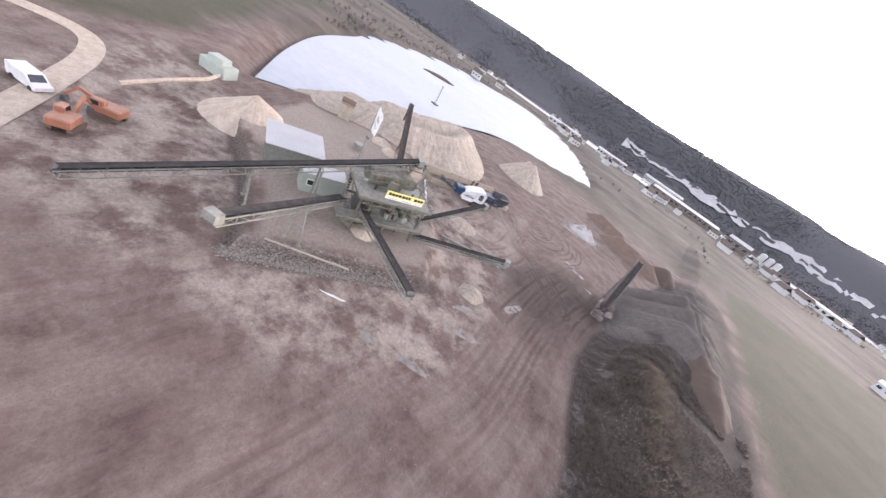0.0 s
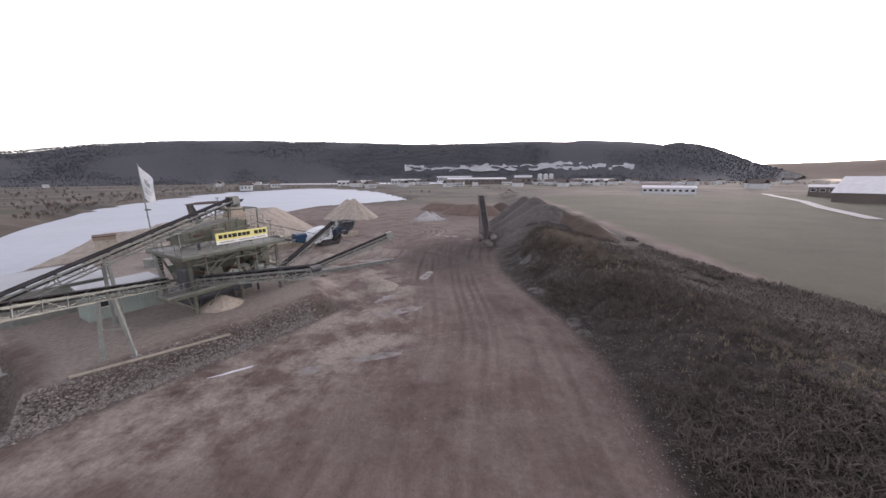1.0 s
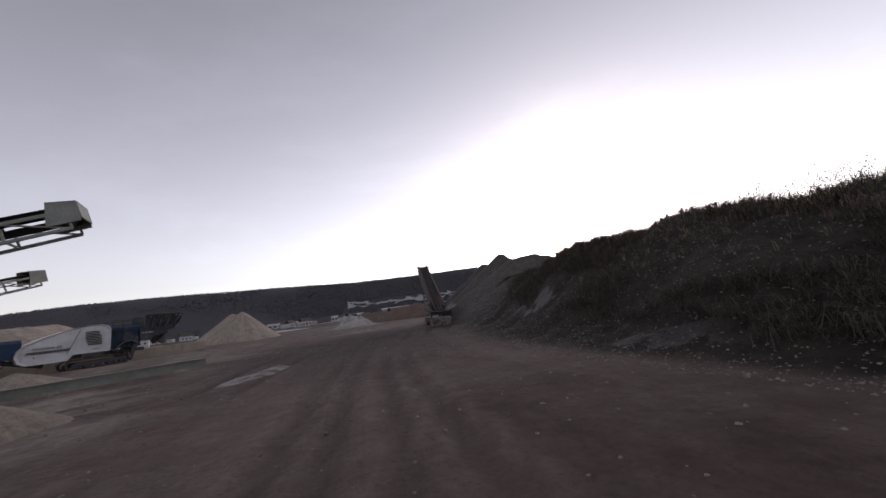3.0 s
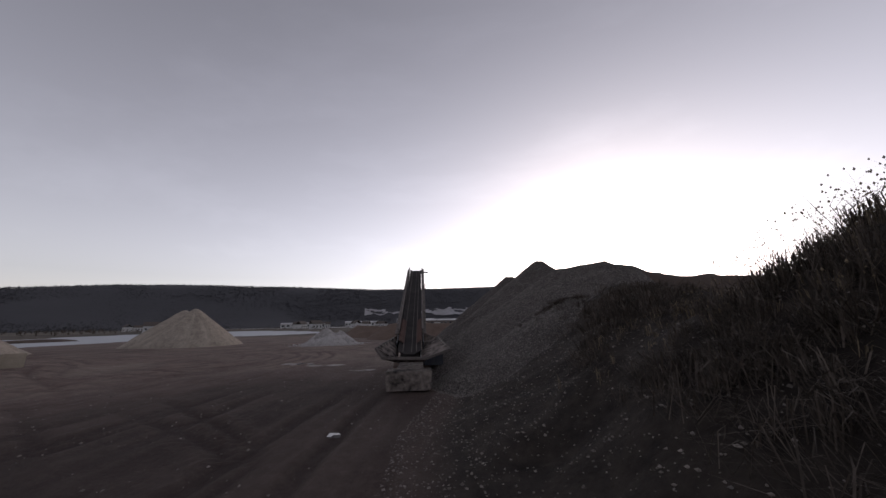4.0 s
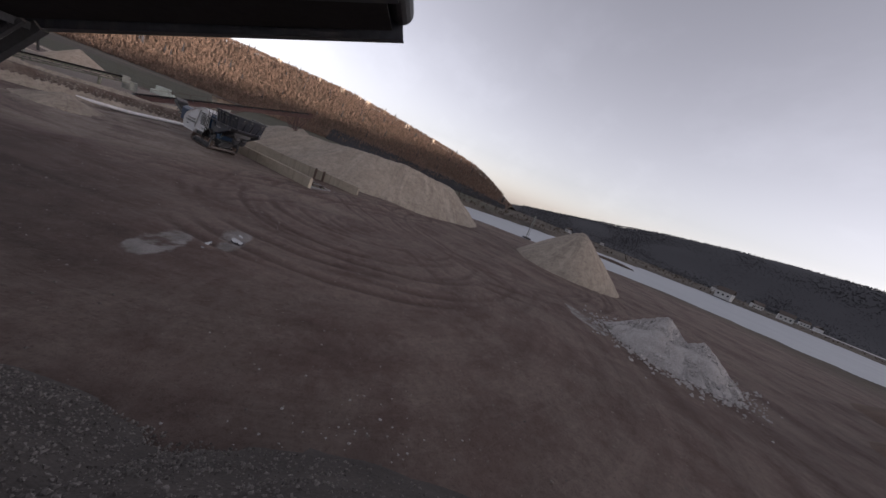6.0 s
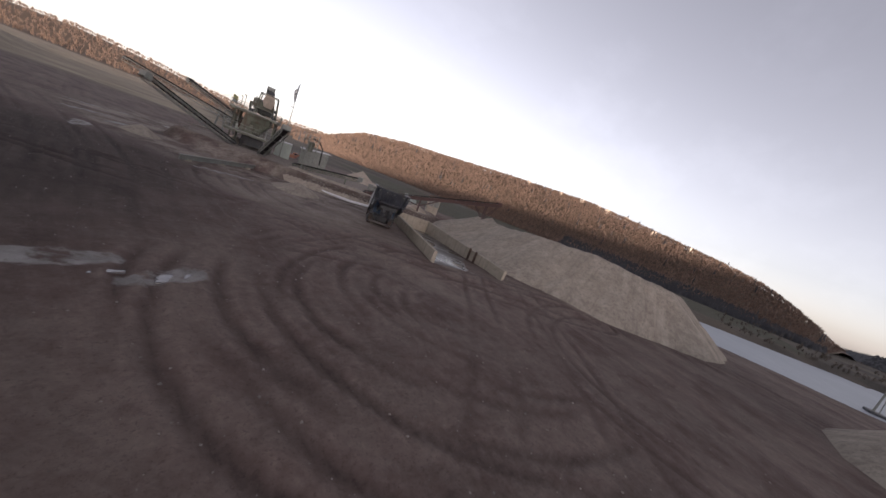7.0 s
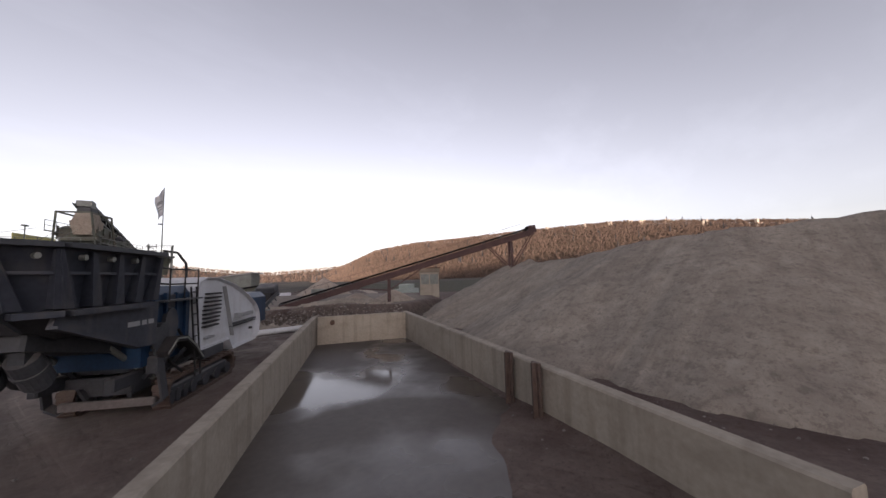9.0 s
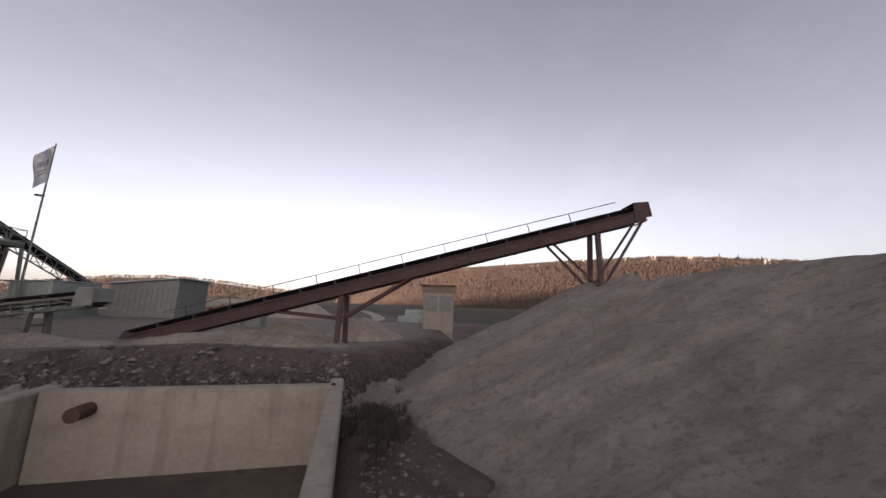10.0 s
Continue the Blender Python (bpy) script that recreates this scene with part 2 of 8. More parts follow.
M_CHALK = mat("pale_rubble", (0.47, 0.45, 0.44), (0.22, 0.205, 0.195), 0.9, 0, 1.5, 10, 0.9, 0.6)
M_ROOF = mat("grey_sheet_roof", (0.36, 0.36, 0.37), (0.28, 0.28, 0.28), 0.5, 0.2, 0.4, 6, 0.7, 0.02)
M_WALLW = mat("white_hall_wall", (0.42, 0.42, 0.42), (0.33, 0.33, 0.33), 0.7, 0, 0.1, 2, 0.7, 0)
M_WALLB = mat("brown_hall_wall", (0.11, 0.09, 0.08), (0.07, 0.058, 0.05), 0.8, 0, 0.1, 2, 0.7, 0)
M_GLASSD = mat("dark_window", (0.03, 0.035, 0.045), (0.02, 0.022, 0.03), 0.15, 0, 1, 4, 0.5, 0, spec=0.6)
M_TWIG = mat("dry_twigs", (0.125, 0.102, 0.085), (0.052, 0.043, 0.036), 0.95, 0, 0.5, 4, 1.0, 0)
M_WEED = mat("dry_grass", (0.24, 0.19, 0.13), (0.12, 0.095, 0.065), 0.95, 0, 0.6, 5, 1.0, 0)
M_BARE = mat("bare_beech_wood", (0.20, 0.138, 0.108), (0.11, 0.076, 0.059), 0.95, 0, 0.02, 0.15, 1.0, 0)
# grey-blue conifers: distance haze is put into their base colour
M_PINE = mat("dark_conifers", (0.050, 0.050, 0.056), (0.040, 0.040, 0.045), 0.95, 0, 0.01, 0.1, 1.0, 0)
M_FLOOR = mat("forest_floor", (0.13, 0.092, 0.066), (0.07, 0.052, 0.04), 0.95, 0, 0.01, 0.1, 1.0, 0)
M_CLIFF = mat("pale_limestone", (0.62, 0.52, 0.42), (0.45, 0.37, 0.3), 0.9, 0, 0.2, 2, 0.8, 0.2)


# ---- mesh tools ----
class Shape:
    """Vertices and faces in world metres, through an optional frame."""
    def __init__(self, m=None):
        self.v, self.f, self.m = [], [], m

    def add(self, verts, faces):
        o = len(self.v)
        for p in verts:
            q = Vector(p)
            self.v.append(tuple(self.m @ q) if self.m else tuple(q))
        self.f += [tuple(o + i for i in f) for f in faces]
        return self

    def box(self, c, s, rot=None, bevel=0.0, top=None):
        """A box with centre c and size s; top: scale of its upper face in x and y; bevel: cut upright and top edges."""
        x, y, z = (a / 2 for a in s)
        tx, ty = top or (1, 1)
        if bevel:
            b = min(bevel, x * 0.45, y * 0.45, z * 0.45)
            ring = [(-x + b, -y), (x - b, -y), (x, -y + b), (x, y - b), (x - b, y), (-x + b, y), (-x, y - b), (-x, -y + b)]
            vs = [(p * 1, q, -z) for p, q in ring] + [(p * tx, q * ty, z - b) for p, q in ring]
            vs += [(p * tx * (1 - b / x), q * ty * (1 - b / y), z) for p, q in ring]
            fs = [tuple(range(7, -1, -1)), tuple(range(16, 24))]
            fs += [(k + i, k + (i + 1) % 8, k + 8 + (i + 1) % 8, k + 8 + i) for k in (0, 8) for i in range(8)]
        else:
            vs = [(-x, -y, -z), (x, -y, -z), (x, y, -z), (-x, y, -z), (-x * tx, -y * ty, z), (x * tx, -y * ty, z), (x * tx, y * ty, z), (-x * tx, y * ty, z)]
            fs = [(3, 2, 1, 0), (4, 5, 6, 7), (0, 1, 5, 4), (1, 2, 6, 5), (2, 3, 7, 6), (3, 0, 4, 7)]
        c = Vector(c)
        r = rot or Matrix.Identity(3)
        return self.add([c + r @ Vector(p) for p in vs], fs)

    def beam(self, a, b, w, h=None, up=(0, 0, 1)):
        """A bar of section w x h from a to b."""
        a, b = Vector(a), Vector(b)
        h = h or w
        d = (b - a).normalized()
        s = d.cross(Vector(up))
        if s.length < 1e-4:
            s = d.cross(Vector((1, 0, 0)))
        s.normalize()
        u = s.cross(d)
        q = [(-w / 2, -h / 2), (w / 2, -h / 2), (w / 2, h / 2), (-w / 2, h / 2)]
        vs = [p + s * i + u * j for p in (a, b) for i, j in q]
        return self.add(vs, [(0, 1, 2, 3), (7, 6, 5, 4), (0, 4, 5, 1), (1, 5, 6, 2), (2, 6, 7, 3), (3, 7, 4, 0)])

    def tube(self, a, b, r, n=10, r2=None):
        a, b = Vector(a), Vector(b)
        r2 = r if r2 is None else r2
        d = (b - a).normalized()
        s = d.orthogonal().normalized()
        u = d.cross(s)
        vs = []
        for p, k in ((a, r), (b, r2)):
            vs += [p + (s * math.cos(2 * math.pi * i / n) + u * math.sin(2 * math.pi * i / n)) * k for i in range(n)]
        fs = [(i, (i + 1) % n, n + (i + 1) % n, n + i) for i in range(n)] + [tuple(range(n - 1, -1, -1)), tuple(range(n, 2 * n))]
        return self.add(vs, fs)

    def prism(self, outline, a, b):
        """An outline (2D, in the plane of x and z) pulled from y=a to y=b."""
        n = len(outline)
        vs = [(x, a, z) for x, z in outline] + [(x, b, z) for x, z in outline]
        fs = [tuple(range(n)), tuple(range(2 * n - 1, n - 1, -1))] + [(i, n + i, n + (i + 1) % n, (i + 1) % n) for i in range(n)]
        return self.add(vs, fs)

    def plate(self, pts, thick):
        """A flat plate through four points, with thickness along its normal."""
        p = [Vector(q) for q in pts]
        nrm = (p[1] - p[0]).cross(p[2] - p[0]).normalized() * thick
        n = len(p)
        return self.add(p + [q + nrm for q in p], [tuple(range(n - 1, -1, -1)), tuple(range(n, 2 * n))] + [(i, (i + 1) % n, n + (i + 1) % n, n + i) for i in range(n)])


def mesh_of(name, shape, material, base=(0, 0, 0), smooth=False):
    me = bpy.data.meshes.new(name)
    b = Vector(base)
    me.from_pydata([tuple(Vector(p) - b) for p in shape.v], [], shape.f)
    me.materials.append(material)
    if smooth:
        me.polygons.foreach_set("use_smooth", [True] * len(me.polygons))
    me.update()
    return me


def thing(name, base, label, category, group="", kind=""):
    ob = new(name)
    ob.location = base
    ob.empty_display_size = 0.3
    return tagged(ob, label, category, group, kind)


def base_of(ob):
    return Vector(ob.location) if ob.parent is None else base_of(ob.parent) + Vector(ob.location)


def part(name, shape, material, parent, label="", smooth=False):
    ob = new(name, mesh_of(name, shape, material, base_of(parent), smooth))
    ob.parent = parent
    if label:
        tagged(ob, label)
    return ob


def solid(name, shape, material, label, category, base=(0, 0, 0), group="", kind="", smooth=False):
    ob = new(name, mesh_of(name, shape, material, base, smooth))
    ob.location = base
    return tagged(ob, label, category, group, kind)


def array_mesh(name, verts, faces, material, smooth=True):
    """A mesh from numpy arrays."""
    me = bpy.data.meshes.new(name)
    me.from_pydata(verts.tolist(), [], faces.tolist())
    me.materials.append(material)
    if smooth:
        me.polygons.foreach_set("use_smooth", [True] * len(me.polygons))
    me.update()
    return me


def grid_faces(nx, ny):
    i = np.arange(nx * ny).reshape(ny, nx)
    return np.stack([i[:-1, :-1], i[:-1, 1:], i[1:, 1:], i[1:, :-1]], -1).reshape(-1, 4)


rng = np.random.default_rng(7)
PERM = np.random.default_rng(3).random((256, 256))


def fnoise(x, y, scale, octaves=3):
    """Smooth value noise, about -1 to 1."""
    out, amp, tot = 0.0, 1.0, 0.0
    for o in range(octaves):
        a, b = x / scale + 17.3 * o, y / scale + 9.1 * o
        i, j = np.floor(a).astype(int), np.floor(b).astype(int)
        u, v = a - i, b - j
        u, v = u * u * (3 - 2 * u), v * v * (3 - 2 * v)
        g = lambda p, q: PERM[p % 256, q % 256]
        out = out + amp * ((g(i, j) * (1 - u) + g(i + 1, j) * u) * (1 - v) + (g(i, j + 1) * (1 - u) + g(i + 1, j + 1) * u) * v)
        tot, amp, scale = tot + amp, amp * 0.5, scale * 0.5
    return out / tot * 2 - 1


def smooth01(t):
    t = np.clip(t, 0, 1)
    return t * t * (3 - 2 * t)


def inside(x, y, poly):
    """Signed distance to a polygon, positive inside."""
    d = np.full(np.shape(x), 1e9)
    sign = np.zeros(np.shape(x), bool)
    for (ax, ay), (bx, by) in zip(poly, poly[1:] + poly[:1]):
        ex, ey = bx - ax, by - ay
        t = np.clip(((x - ax) * ex + (y - ay) * ey) / (ex * ex + ey * ey), 0, 1)
        d = np.minimum(d, np.hypot(x - ax - t * ex, y - ay - t * ey))
        cross = ((ay > y) != (by > y)) & (x < ex * (y - ay) / (ey if abs(ey) > 1e-9 else 1e-9) + ax)
        sign ^= cross
    return np.where(sign, d, -d)


def along(x, y, line):
    """Across and along coordinates of a bent line."""
    best, s_at, d_at, run = np.full(np.shape(x), 1e9), np.zeros(np.shape(x)), np.zeros(np.shape(x)), 0.0
    for (ax, ay), (bx, by) in zip(line, line[1:]):
        ex, ey = bx - ax, by - ay
        n = math.hypot(ex, ey)
        t = np.clip(((x - ax) * ex + (y - ay) * ey) / n ** 2, 0, 1)
        d = np.hypot(x - ax - t * ex, y - ay - t * ey)
        side = np.sign((x - ax) * ey - (y - ay) * ex)
        take = d < best
        best, s_at, d_at, run = np.where(take, d, best), np.where(take, run + t * n, s_at), np.where(take, d * side, d_at), run + n
    return d_at, s_at


def curve_through(pts, steps=6):
    """A smooth line through plan points."""
    out = []
    p = [pts[0]] + list(pts) + [pts[-1]]
    for a, b, c, d in zip(p, p[1:], p[2:], p[3:]):
        for k in range(steps):
            t = k / steps
            out.append(tuple(0.5 * (2 * b[i] + (c[i] - a[i]) * t + (2 * a[i] - 5 * b[i] + 4 * c[i] - d[i]) * t * t + (3 * b[i] - a[i] - 3 * c[i] + d[i]) * t ** 3) for i in range(2)))
    return out + [tuple(pts[-1])]


# ---- the lie of the land ----
LAKE = [(-60, -29), (-92, -8), (-127, 20), (-160, 56), (-210, 118), (-285, 290), (-262, 430), (-180, 400), (-100, 300), (-34, 165), (-53, 128), (-74, 100), (-72, 60), (-67, 14), (-59, -8)]
TERRACE = [(-7, -50.5), (-1.5, -40), (3, -31), (-2, -24.5), (-9, -19), (-17, -14.5), (-29, -7.5), (-38, -12), (-46, -26), (-34, -42), (-22, -44), (-13, -47)]
BAY = [(-11.4, 12.2), (-21.9, -8.3), (-27.9, -5.9), (-19.2, 15.4)]
HAUL = curve_through([(24, -120), (19, -78), (18, -52), (18, -36), (15, -20), (13.5, -4), (14, 12), (13, 23), (7, 31), (-3, 31), (-9, 22), (-7, 9), (-4, -4), (-5, -10)])
TOE_Y = [-140, -75, -50, -39, -31, -23, -13, -3, 8, 20, 40, 60, 90]
TOE_X = [26, 27, 28.2, 28.6, 27, 24, 21.6, 21.3, 23, 25, 25, 27, 30]
CREST_Y = [-140, -75, -50, -35, -25, -18, -13, -9, -5, 0, 5, 15, 30, 45, 60, 90]
CREST_Z = [2.6, 3.0, 3.4, 3.7, 4.2, 4.7, 4.8, 4.3, 3.8, 4.2, 5.0, 6, 6, 4.5, 3.2, 2.6]
FIELD_Z = 2.5


def land(x, y):
    x, y = np.asarray(x, float), np.asarray(y, float)
    z = 0.12 * fnoise(x, y, 14) + 0.05 * fnoise(x, y, 2.5)
    soft = np.exp(-(((x + 2.5) / 6.0) ** 2 + ((y + 23.5) / 6.0) ** 2))
    z = z + 1.8 * smooth01((inside(x, y, TERRACE) + 0.3 + 3.5 * soft) / (1.0 + 6.0 * soft))
    toe, crest = np.interp(y, TOE_Y, TOE_X), np.interp(y, CREST_Y, CREST_Z)
    s = x - toe
    rise = crest * (1 + 0.2 * fnoise(x, y, 9)) * smooth01(s / 9.5)
    back = smooth01((s - 9.5) / 14)
    berm = np.where(s > 0, rise * (1 - back) + FIELD_Z * back + smooth01(s / 3) * (1 - back) * 0.75 * fnoise(x, y, 4.0) + 0.25 * smooth01(s / 2) * (1 - back) * fnoise(x, y, 1.5), 0)
    far = smooth01((np.hypot(x, y) - 170) / 120)
    z = z + berm * (1 - 0.8 * far)
    z = z + 0.5 * smooth01((inside(x, y, [(-5, 4), (-9, 12), (-17, 16), (-26, 20), (-32, 0), (-24, -10), (-13, -8)]) + 5) / 6)
    pit = smooth01((inside(x, y, BAY) + 0.35) / 0.7)
    z = z - pit * (0.21 + 1.1 * np.clip((13.5 - y + 0.25 * (x + 15)) / 17, 0, 1))
    lake = inside(x, y, LAKE)
    shore = smooth01((lake + 7) / 9)
    z = z * (1 - shore) - 4.0 * shore
    left = smooth01((-x - 40) / 40) * smooth01((-y - 20) / 30)
    z = z + 1.0 * left * (1 - shore)
    return z


def spread(lo, hi, step, far, grow=1.18):
    fine = list(np.arange(lo, hi + step, step))
    out, d, p = [], step, fine[-1]
    while p < far:
        d *= grow
        p += d
        out.append(p)
    pre, d, p = [], step, fine[0]
    while p > -far:
        d *= grow
        p -= d
        pre.append(p)
    return np.array(pre[::-1] + fine + out)


gx, gy = spread(-46, 40, 0.3, 4600, 1.14), spread(-66, 56, 0.3, 4600, 1.14)
GX, GY = np.meshgrid(gx, gy)
GZ = land(GX, GY)


# hollows where water stands: centre, half-lengths, turn
DAMP = [(8.2, 16.8, 2.0, 0.8, 20), (11.4, 15.6, 2.2, 0.9, 10), (15.5, 12.0, 1.3, 0.6, 5), (-2.0, 41.5, 3.2, 1.2, 10), (25.6, -12.5, 3.0, 0.8, 110), (26.0, -24, 2.4, 0.7, 115), (11.0, -40.0, 2.8, 0.6, 25), (6.5, -42.6, 1.0, 0.7, 30), (0.0, -10.2, 4.0, 0.7, 4), (28.4, -33, 3.0, 0.8, 100), (10.5, -31, 3.4, 0.8, 35), (8.0, -27, 2.6, 0.7, 60), (11.0, -18, 3.0, 0.8, 80)]


# ---- ground: one sheet to the horizon ----
def ground_material():
    m, n, l, p = nodes_of("trodden_earth")

    def noise_at(vec, scale, detail=5, rough=0.6):
        t = n.new("ShaderNodeTexNoise")
        t.inputs["Scale"].default_value, t.inputs["Detail"].default_value, t.inputs["Roughness"].default_value = scale, detail, rough
        l.new(vec, t.inputs["Vector"])
        return t.outputs["Fac"]

    def ramp(fac, a, b, ca=(0, 0, 0), cb=(1, 1, 1)):
        r = n.new("ShaderNodeValToRGB")
        r.color_ramp.elements[0].position, r.color_ramp.elements[1].position = a, b
        r.color_ramp.elements[0].color, r.color_ramp.elements[1].color = (*ca, 1), (*cb, 1)
        l.new(fac, r.inputs["Fac"])
        return r.outputs["Color"]

    def mix(fac, a, b):
        x = n.new("ShaderNodeMix")
        x.data_type = 'RGBA'
        l.new(fac, x.inputs["Factor"])
        l.new(a, x.inputs["A"])
        l.new(b, x.inputs["B"])
        return x.outputs["Result"]

    def mul(a, b):
        x = n.new("ShaderNodeMath")
        x.operation = 'MULTIPLY'
        l.new(a, x.inputs[0])
        if isinstance(b, float):
            x.inputs[1].default_value = b
        else:
            l.new(b, x.inputs[1])
        return x.outputs[0]

    def attr(name):
        a = n.new("ShaderNodeAttribute")
        a.attribute_name = name
        return a

    pos = n.new("ShaderNodeTexCoord").outputs["Object"]
    flow = attr("flow").outputs["Vector"]
    stretch = n.new("ShaderNodeVectorMath")
    stretch.operation = 'MULTIPLY'
    stretch.inputs[1].default_value = (1.0, 0.07, 1.0)
    l.new(flow, stretch.inputs[0])
    streak = stretch.outputs[0]
    # damp brown earth, paler where it has dried and where wheels have ground it to dust
    earth = ramp(noise_at(pos, 0.16, 6, 0.65), 0.38, 0.66, (0.060, 0.0385, 0.033), (0.116, 0.083, 0.071))
    tracks = ramp(noise_at(streak, 0.55, 3, 0.5), 0.44, 0.62)
    pale = ramp(noise_at(pos, 2.4, 5), 0.3, 0.75, (0.125, 0.090, 0.077), (0.21, 0.163, 0.142))
    earth = mix(mul(tracks, 0.3), earth, pale)
    ruts = ramp(noise_at(streak, 1.3, 3, 0.5), 0.36, 0.47, (1, 1, 1), (0, 0, 0))
    dark = ramp(noise_at(pos, 6.0, 4), 0.3, 0.7, (0.026, 0.0162, 0.0140), (0.054, 0.035, 0.030))
    earth = mix(mul(ruts, 0.25), earth, dark)
    # treaded wheel tracks wandering over the yard
    def tread(scale, distort, phase, lo):
        w = n.new("ShaderNodeTexWave")
        w.wave_type, w.bands_direction = 'BANDS', 'X'
        w.inputs["Scale"].default_value, w.inputs["Distortion"].default_value = scale, distort
        w.inputs["Detail"].default_value, w.inputs["Detail Scale"].default_value, w.inputs["Phase Offset"].default_value = 3.0, 0.22, phase
        l.new(flow2, w.inputs["Vector"])
        return mul(ramp(w.outputs["Fac"], lo, lo + 0.12), ramp(noise_at(pos, 0.11, 3), 0.42, 0.52))
    half_flow = n.new("ShaderNodeVectorMath")
    half_flow.operation = 'MULTIPLY'
    half_flow.inputs[1].default_value = (1.0, 0.16, 1.0)
    l.new(flow, half_flow.inputs[0])
    flow2 = half_flow.outputs[0]
    cleat = n.new("ShaderNodeTexWave")
    cleat.wave_type, cleat.bands_direction = 'BANDS', 'DIAGONAL'
    cleat.inputs["Scale"].default_value, cleat.inputs["Distortion"].default_value = 1.3, 8.0
    l.new(flow, cleat.inputs["Vector"])
    marks = n.new("ShaderNodeMath")
    marks.operation = 'MAXIMUM'
    l.new(tread(0.22, 9.0, 0.0, 0.80), marks.inputs[0])
    l.new(tread(0.31, 12.0, 2.0, 0.84), marks.inputs[1])
    cleats = mul(marks.outputs[0], ramp(cleat.outputs["Fac"], 0.25, 0.7))
    earth = mix(mul(marks.outputs[0], 0.08), earth, dark)
    earth = mix(mul(cleats, 0.1), earth, pale)
    # hard-edged wheel bands and the thin pale crests squeezed up between them
    def crest(vec, scale, width, detail):
        r = n.new("ShaderNodeValToRGB")
        r.color_ramp.elements[0].position, r.color_ramp.elements[0].color = 0.5 - width, (0, 0, 0, 1)
        r.color_ramp.elements[1].position, r.color_ramp.elements[1].color = 0.5 + width, (0, 0, 0, 1)
        r.color_ramp.elements.new(0.5).color = (1, 1, 1, 1)
        l.new(noise_at(vec, scale, detail, 0.55), r.inputs["Fac"])
        return r.outputs["Color"]
    swerve = n.new("ShaderNodeTexNoise")
    swerve.inputs["Scale"].default_value, swerve.inputs["Detail"].default_value = 0.06, 2
    l.new(pos, swerve.inputs["Vector"])
    bend = n.new("ShaderNodeVectorMath")
    bend.operation = 'MULTIPLY_ADD'
    bend.inputs[1].default_value = (7.0, 2.0, 0.0)
    l.new(swerve.outputs["Color"], bend.inputs[0])
    l.new(streak, bend.inputs[2])
    lane = bend.outputs[0]
    bands = ramp(noise_at(lane, 0.5, 3, 0.5), 0.47, 0.55)
    earth = mix(mul(bands, 0.24), earth, dark)
    wear = ramp(noise_at(pos, 0.16, 4, 0.6), 0.42, 0.58)
    crests = mul(crest(lane, 0.9, 0.022, 3), wear)
    crests2 = mul(crest(lane, 1.9, 0.03, 3), ramp(noise_at(pos, 0.23, 4, 0.6), 0.46, 0.6))
    earth = mix(mul(crests, 0.2), earth, pale)
    earth = mix(mul(crests2, 0.15), earth, pale)
    blotch = ramp(noise_at(pos, 0.6, 8, 0.72), 0.46, 0.62)
    earth = mix(mul(blotch, 0.2), earth, pale)
    # dark pits: the shade of small hollows is put into the colour
    pits = ramp(noise_at(pos, 1.7, 8, 0.75), 0.54, 0.66)
    earth = mix(mul(pits, 0.25), earth, dark)
    # pale crusher dust
    dust = ramp(noise_at(pos, 3.0, 6, 0.7), 0.3, 0.75, (0.155, 0.128, 0.108), (0.285, 0.245, 0.21))
    patch = mul(ramp(noise_at(pos, 0.22, 6, 0.7), 0.42, 0.58), attr("dust").outputs["Fac"])
    col = mix(patch, earth, dust)
    # ruts darkened, edges paled: colour carries the shading their relief hardly shows
    col = mix(mul(mul(attr("rut").outputs["Fac"], ramp(noise_at(pos, 3.0, 5, 0.7), 0.15, 0.5)), 0.75), col, dark)
    col = mix(mul(mul(attr("rut_edge").outputs["Fac"], ramp(noise_at(pos, 2.0, 5, 0.7), 0.25, 0.6)), 0.7), col, pale)
    # earth colour scaled down in the middle of the yard, up elsewhere
    dark_yard = n.new("ShaderNodeMapRange")
    dark_yard.inputs["To Min"].default_value, dark_yard.inputs["To Max"].default_value = 1.2, 0.55
    l.new(attr("dark_yard").outputs["Fac"], dark_yard.inputs["Value"])
    toned = n.new("ShaderNodeVectorMath")
    toned.operation = 'SCALE'
    l.new(col, toned.inputs[0])
    l.new(dark_yard.outputs["Result"], toned.inputs["Scale"])
    # dark clods and pale crumbs: fine relief shading put into the colour
    clods = ramp(noise_at(pos, 9.0, 6, 0.85), 0.53, 0.64)
    col = mix(mul(clods, 0.5), toned.outputs[0], dark)
    crumbs = ramp(noise_at(pos, 12.0, 5, 0.85), 0.56, 0.68)
    col = mix(mul(crumbs, 0.4), col, pale)
    film = ramp(mul(noise_at(pos, 0.8, 6, 0.65), attr("damp").outputs["Fac"]), 0.40, 0.50)
    silt = ramp(noise_at(pos, 1.2, 5), 0.35, 0.7, (0.12, 0.105, 0.095), (0.23, 0.21, 0.20))
    col = mix(film, col, silt)
    solid_dust = attr("sandy").outputs["Fac"]
    col = mix(solid_dust, col, dust)
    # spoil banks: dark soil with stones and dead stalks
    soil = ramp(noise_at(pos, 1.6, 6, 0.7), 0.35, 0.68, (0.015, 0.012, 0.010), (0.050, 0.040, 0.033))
    stones = ramp(noise_at(pos, 9.0, 2), 0.70, 0.76)
    grey = ramp(noise_at(pos, 20.0, 2), 0.3, 0.7, (0.2, 0.18, 0.17), (0.34, 0.31, 0.29))
    soil = mix(mul(stones, 0.7), soil, grey)
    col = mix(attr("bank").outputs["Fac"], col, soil)
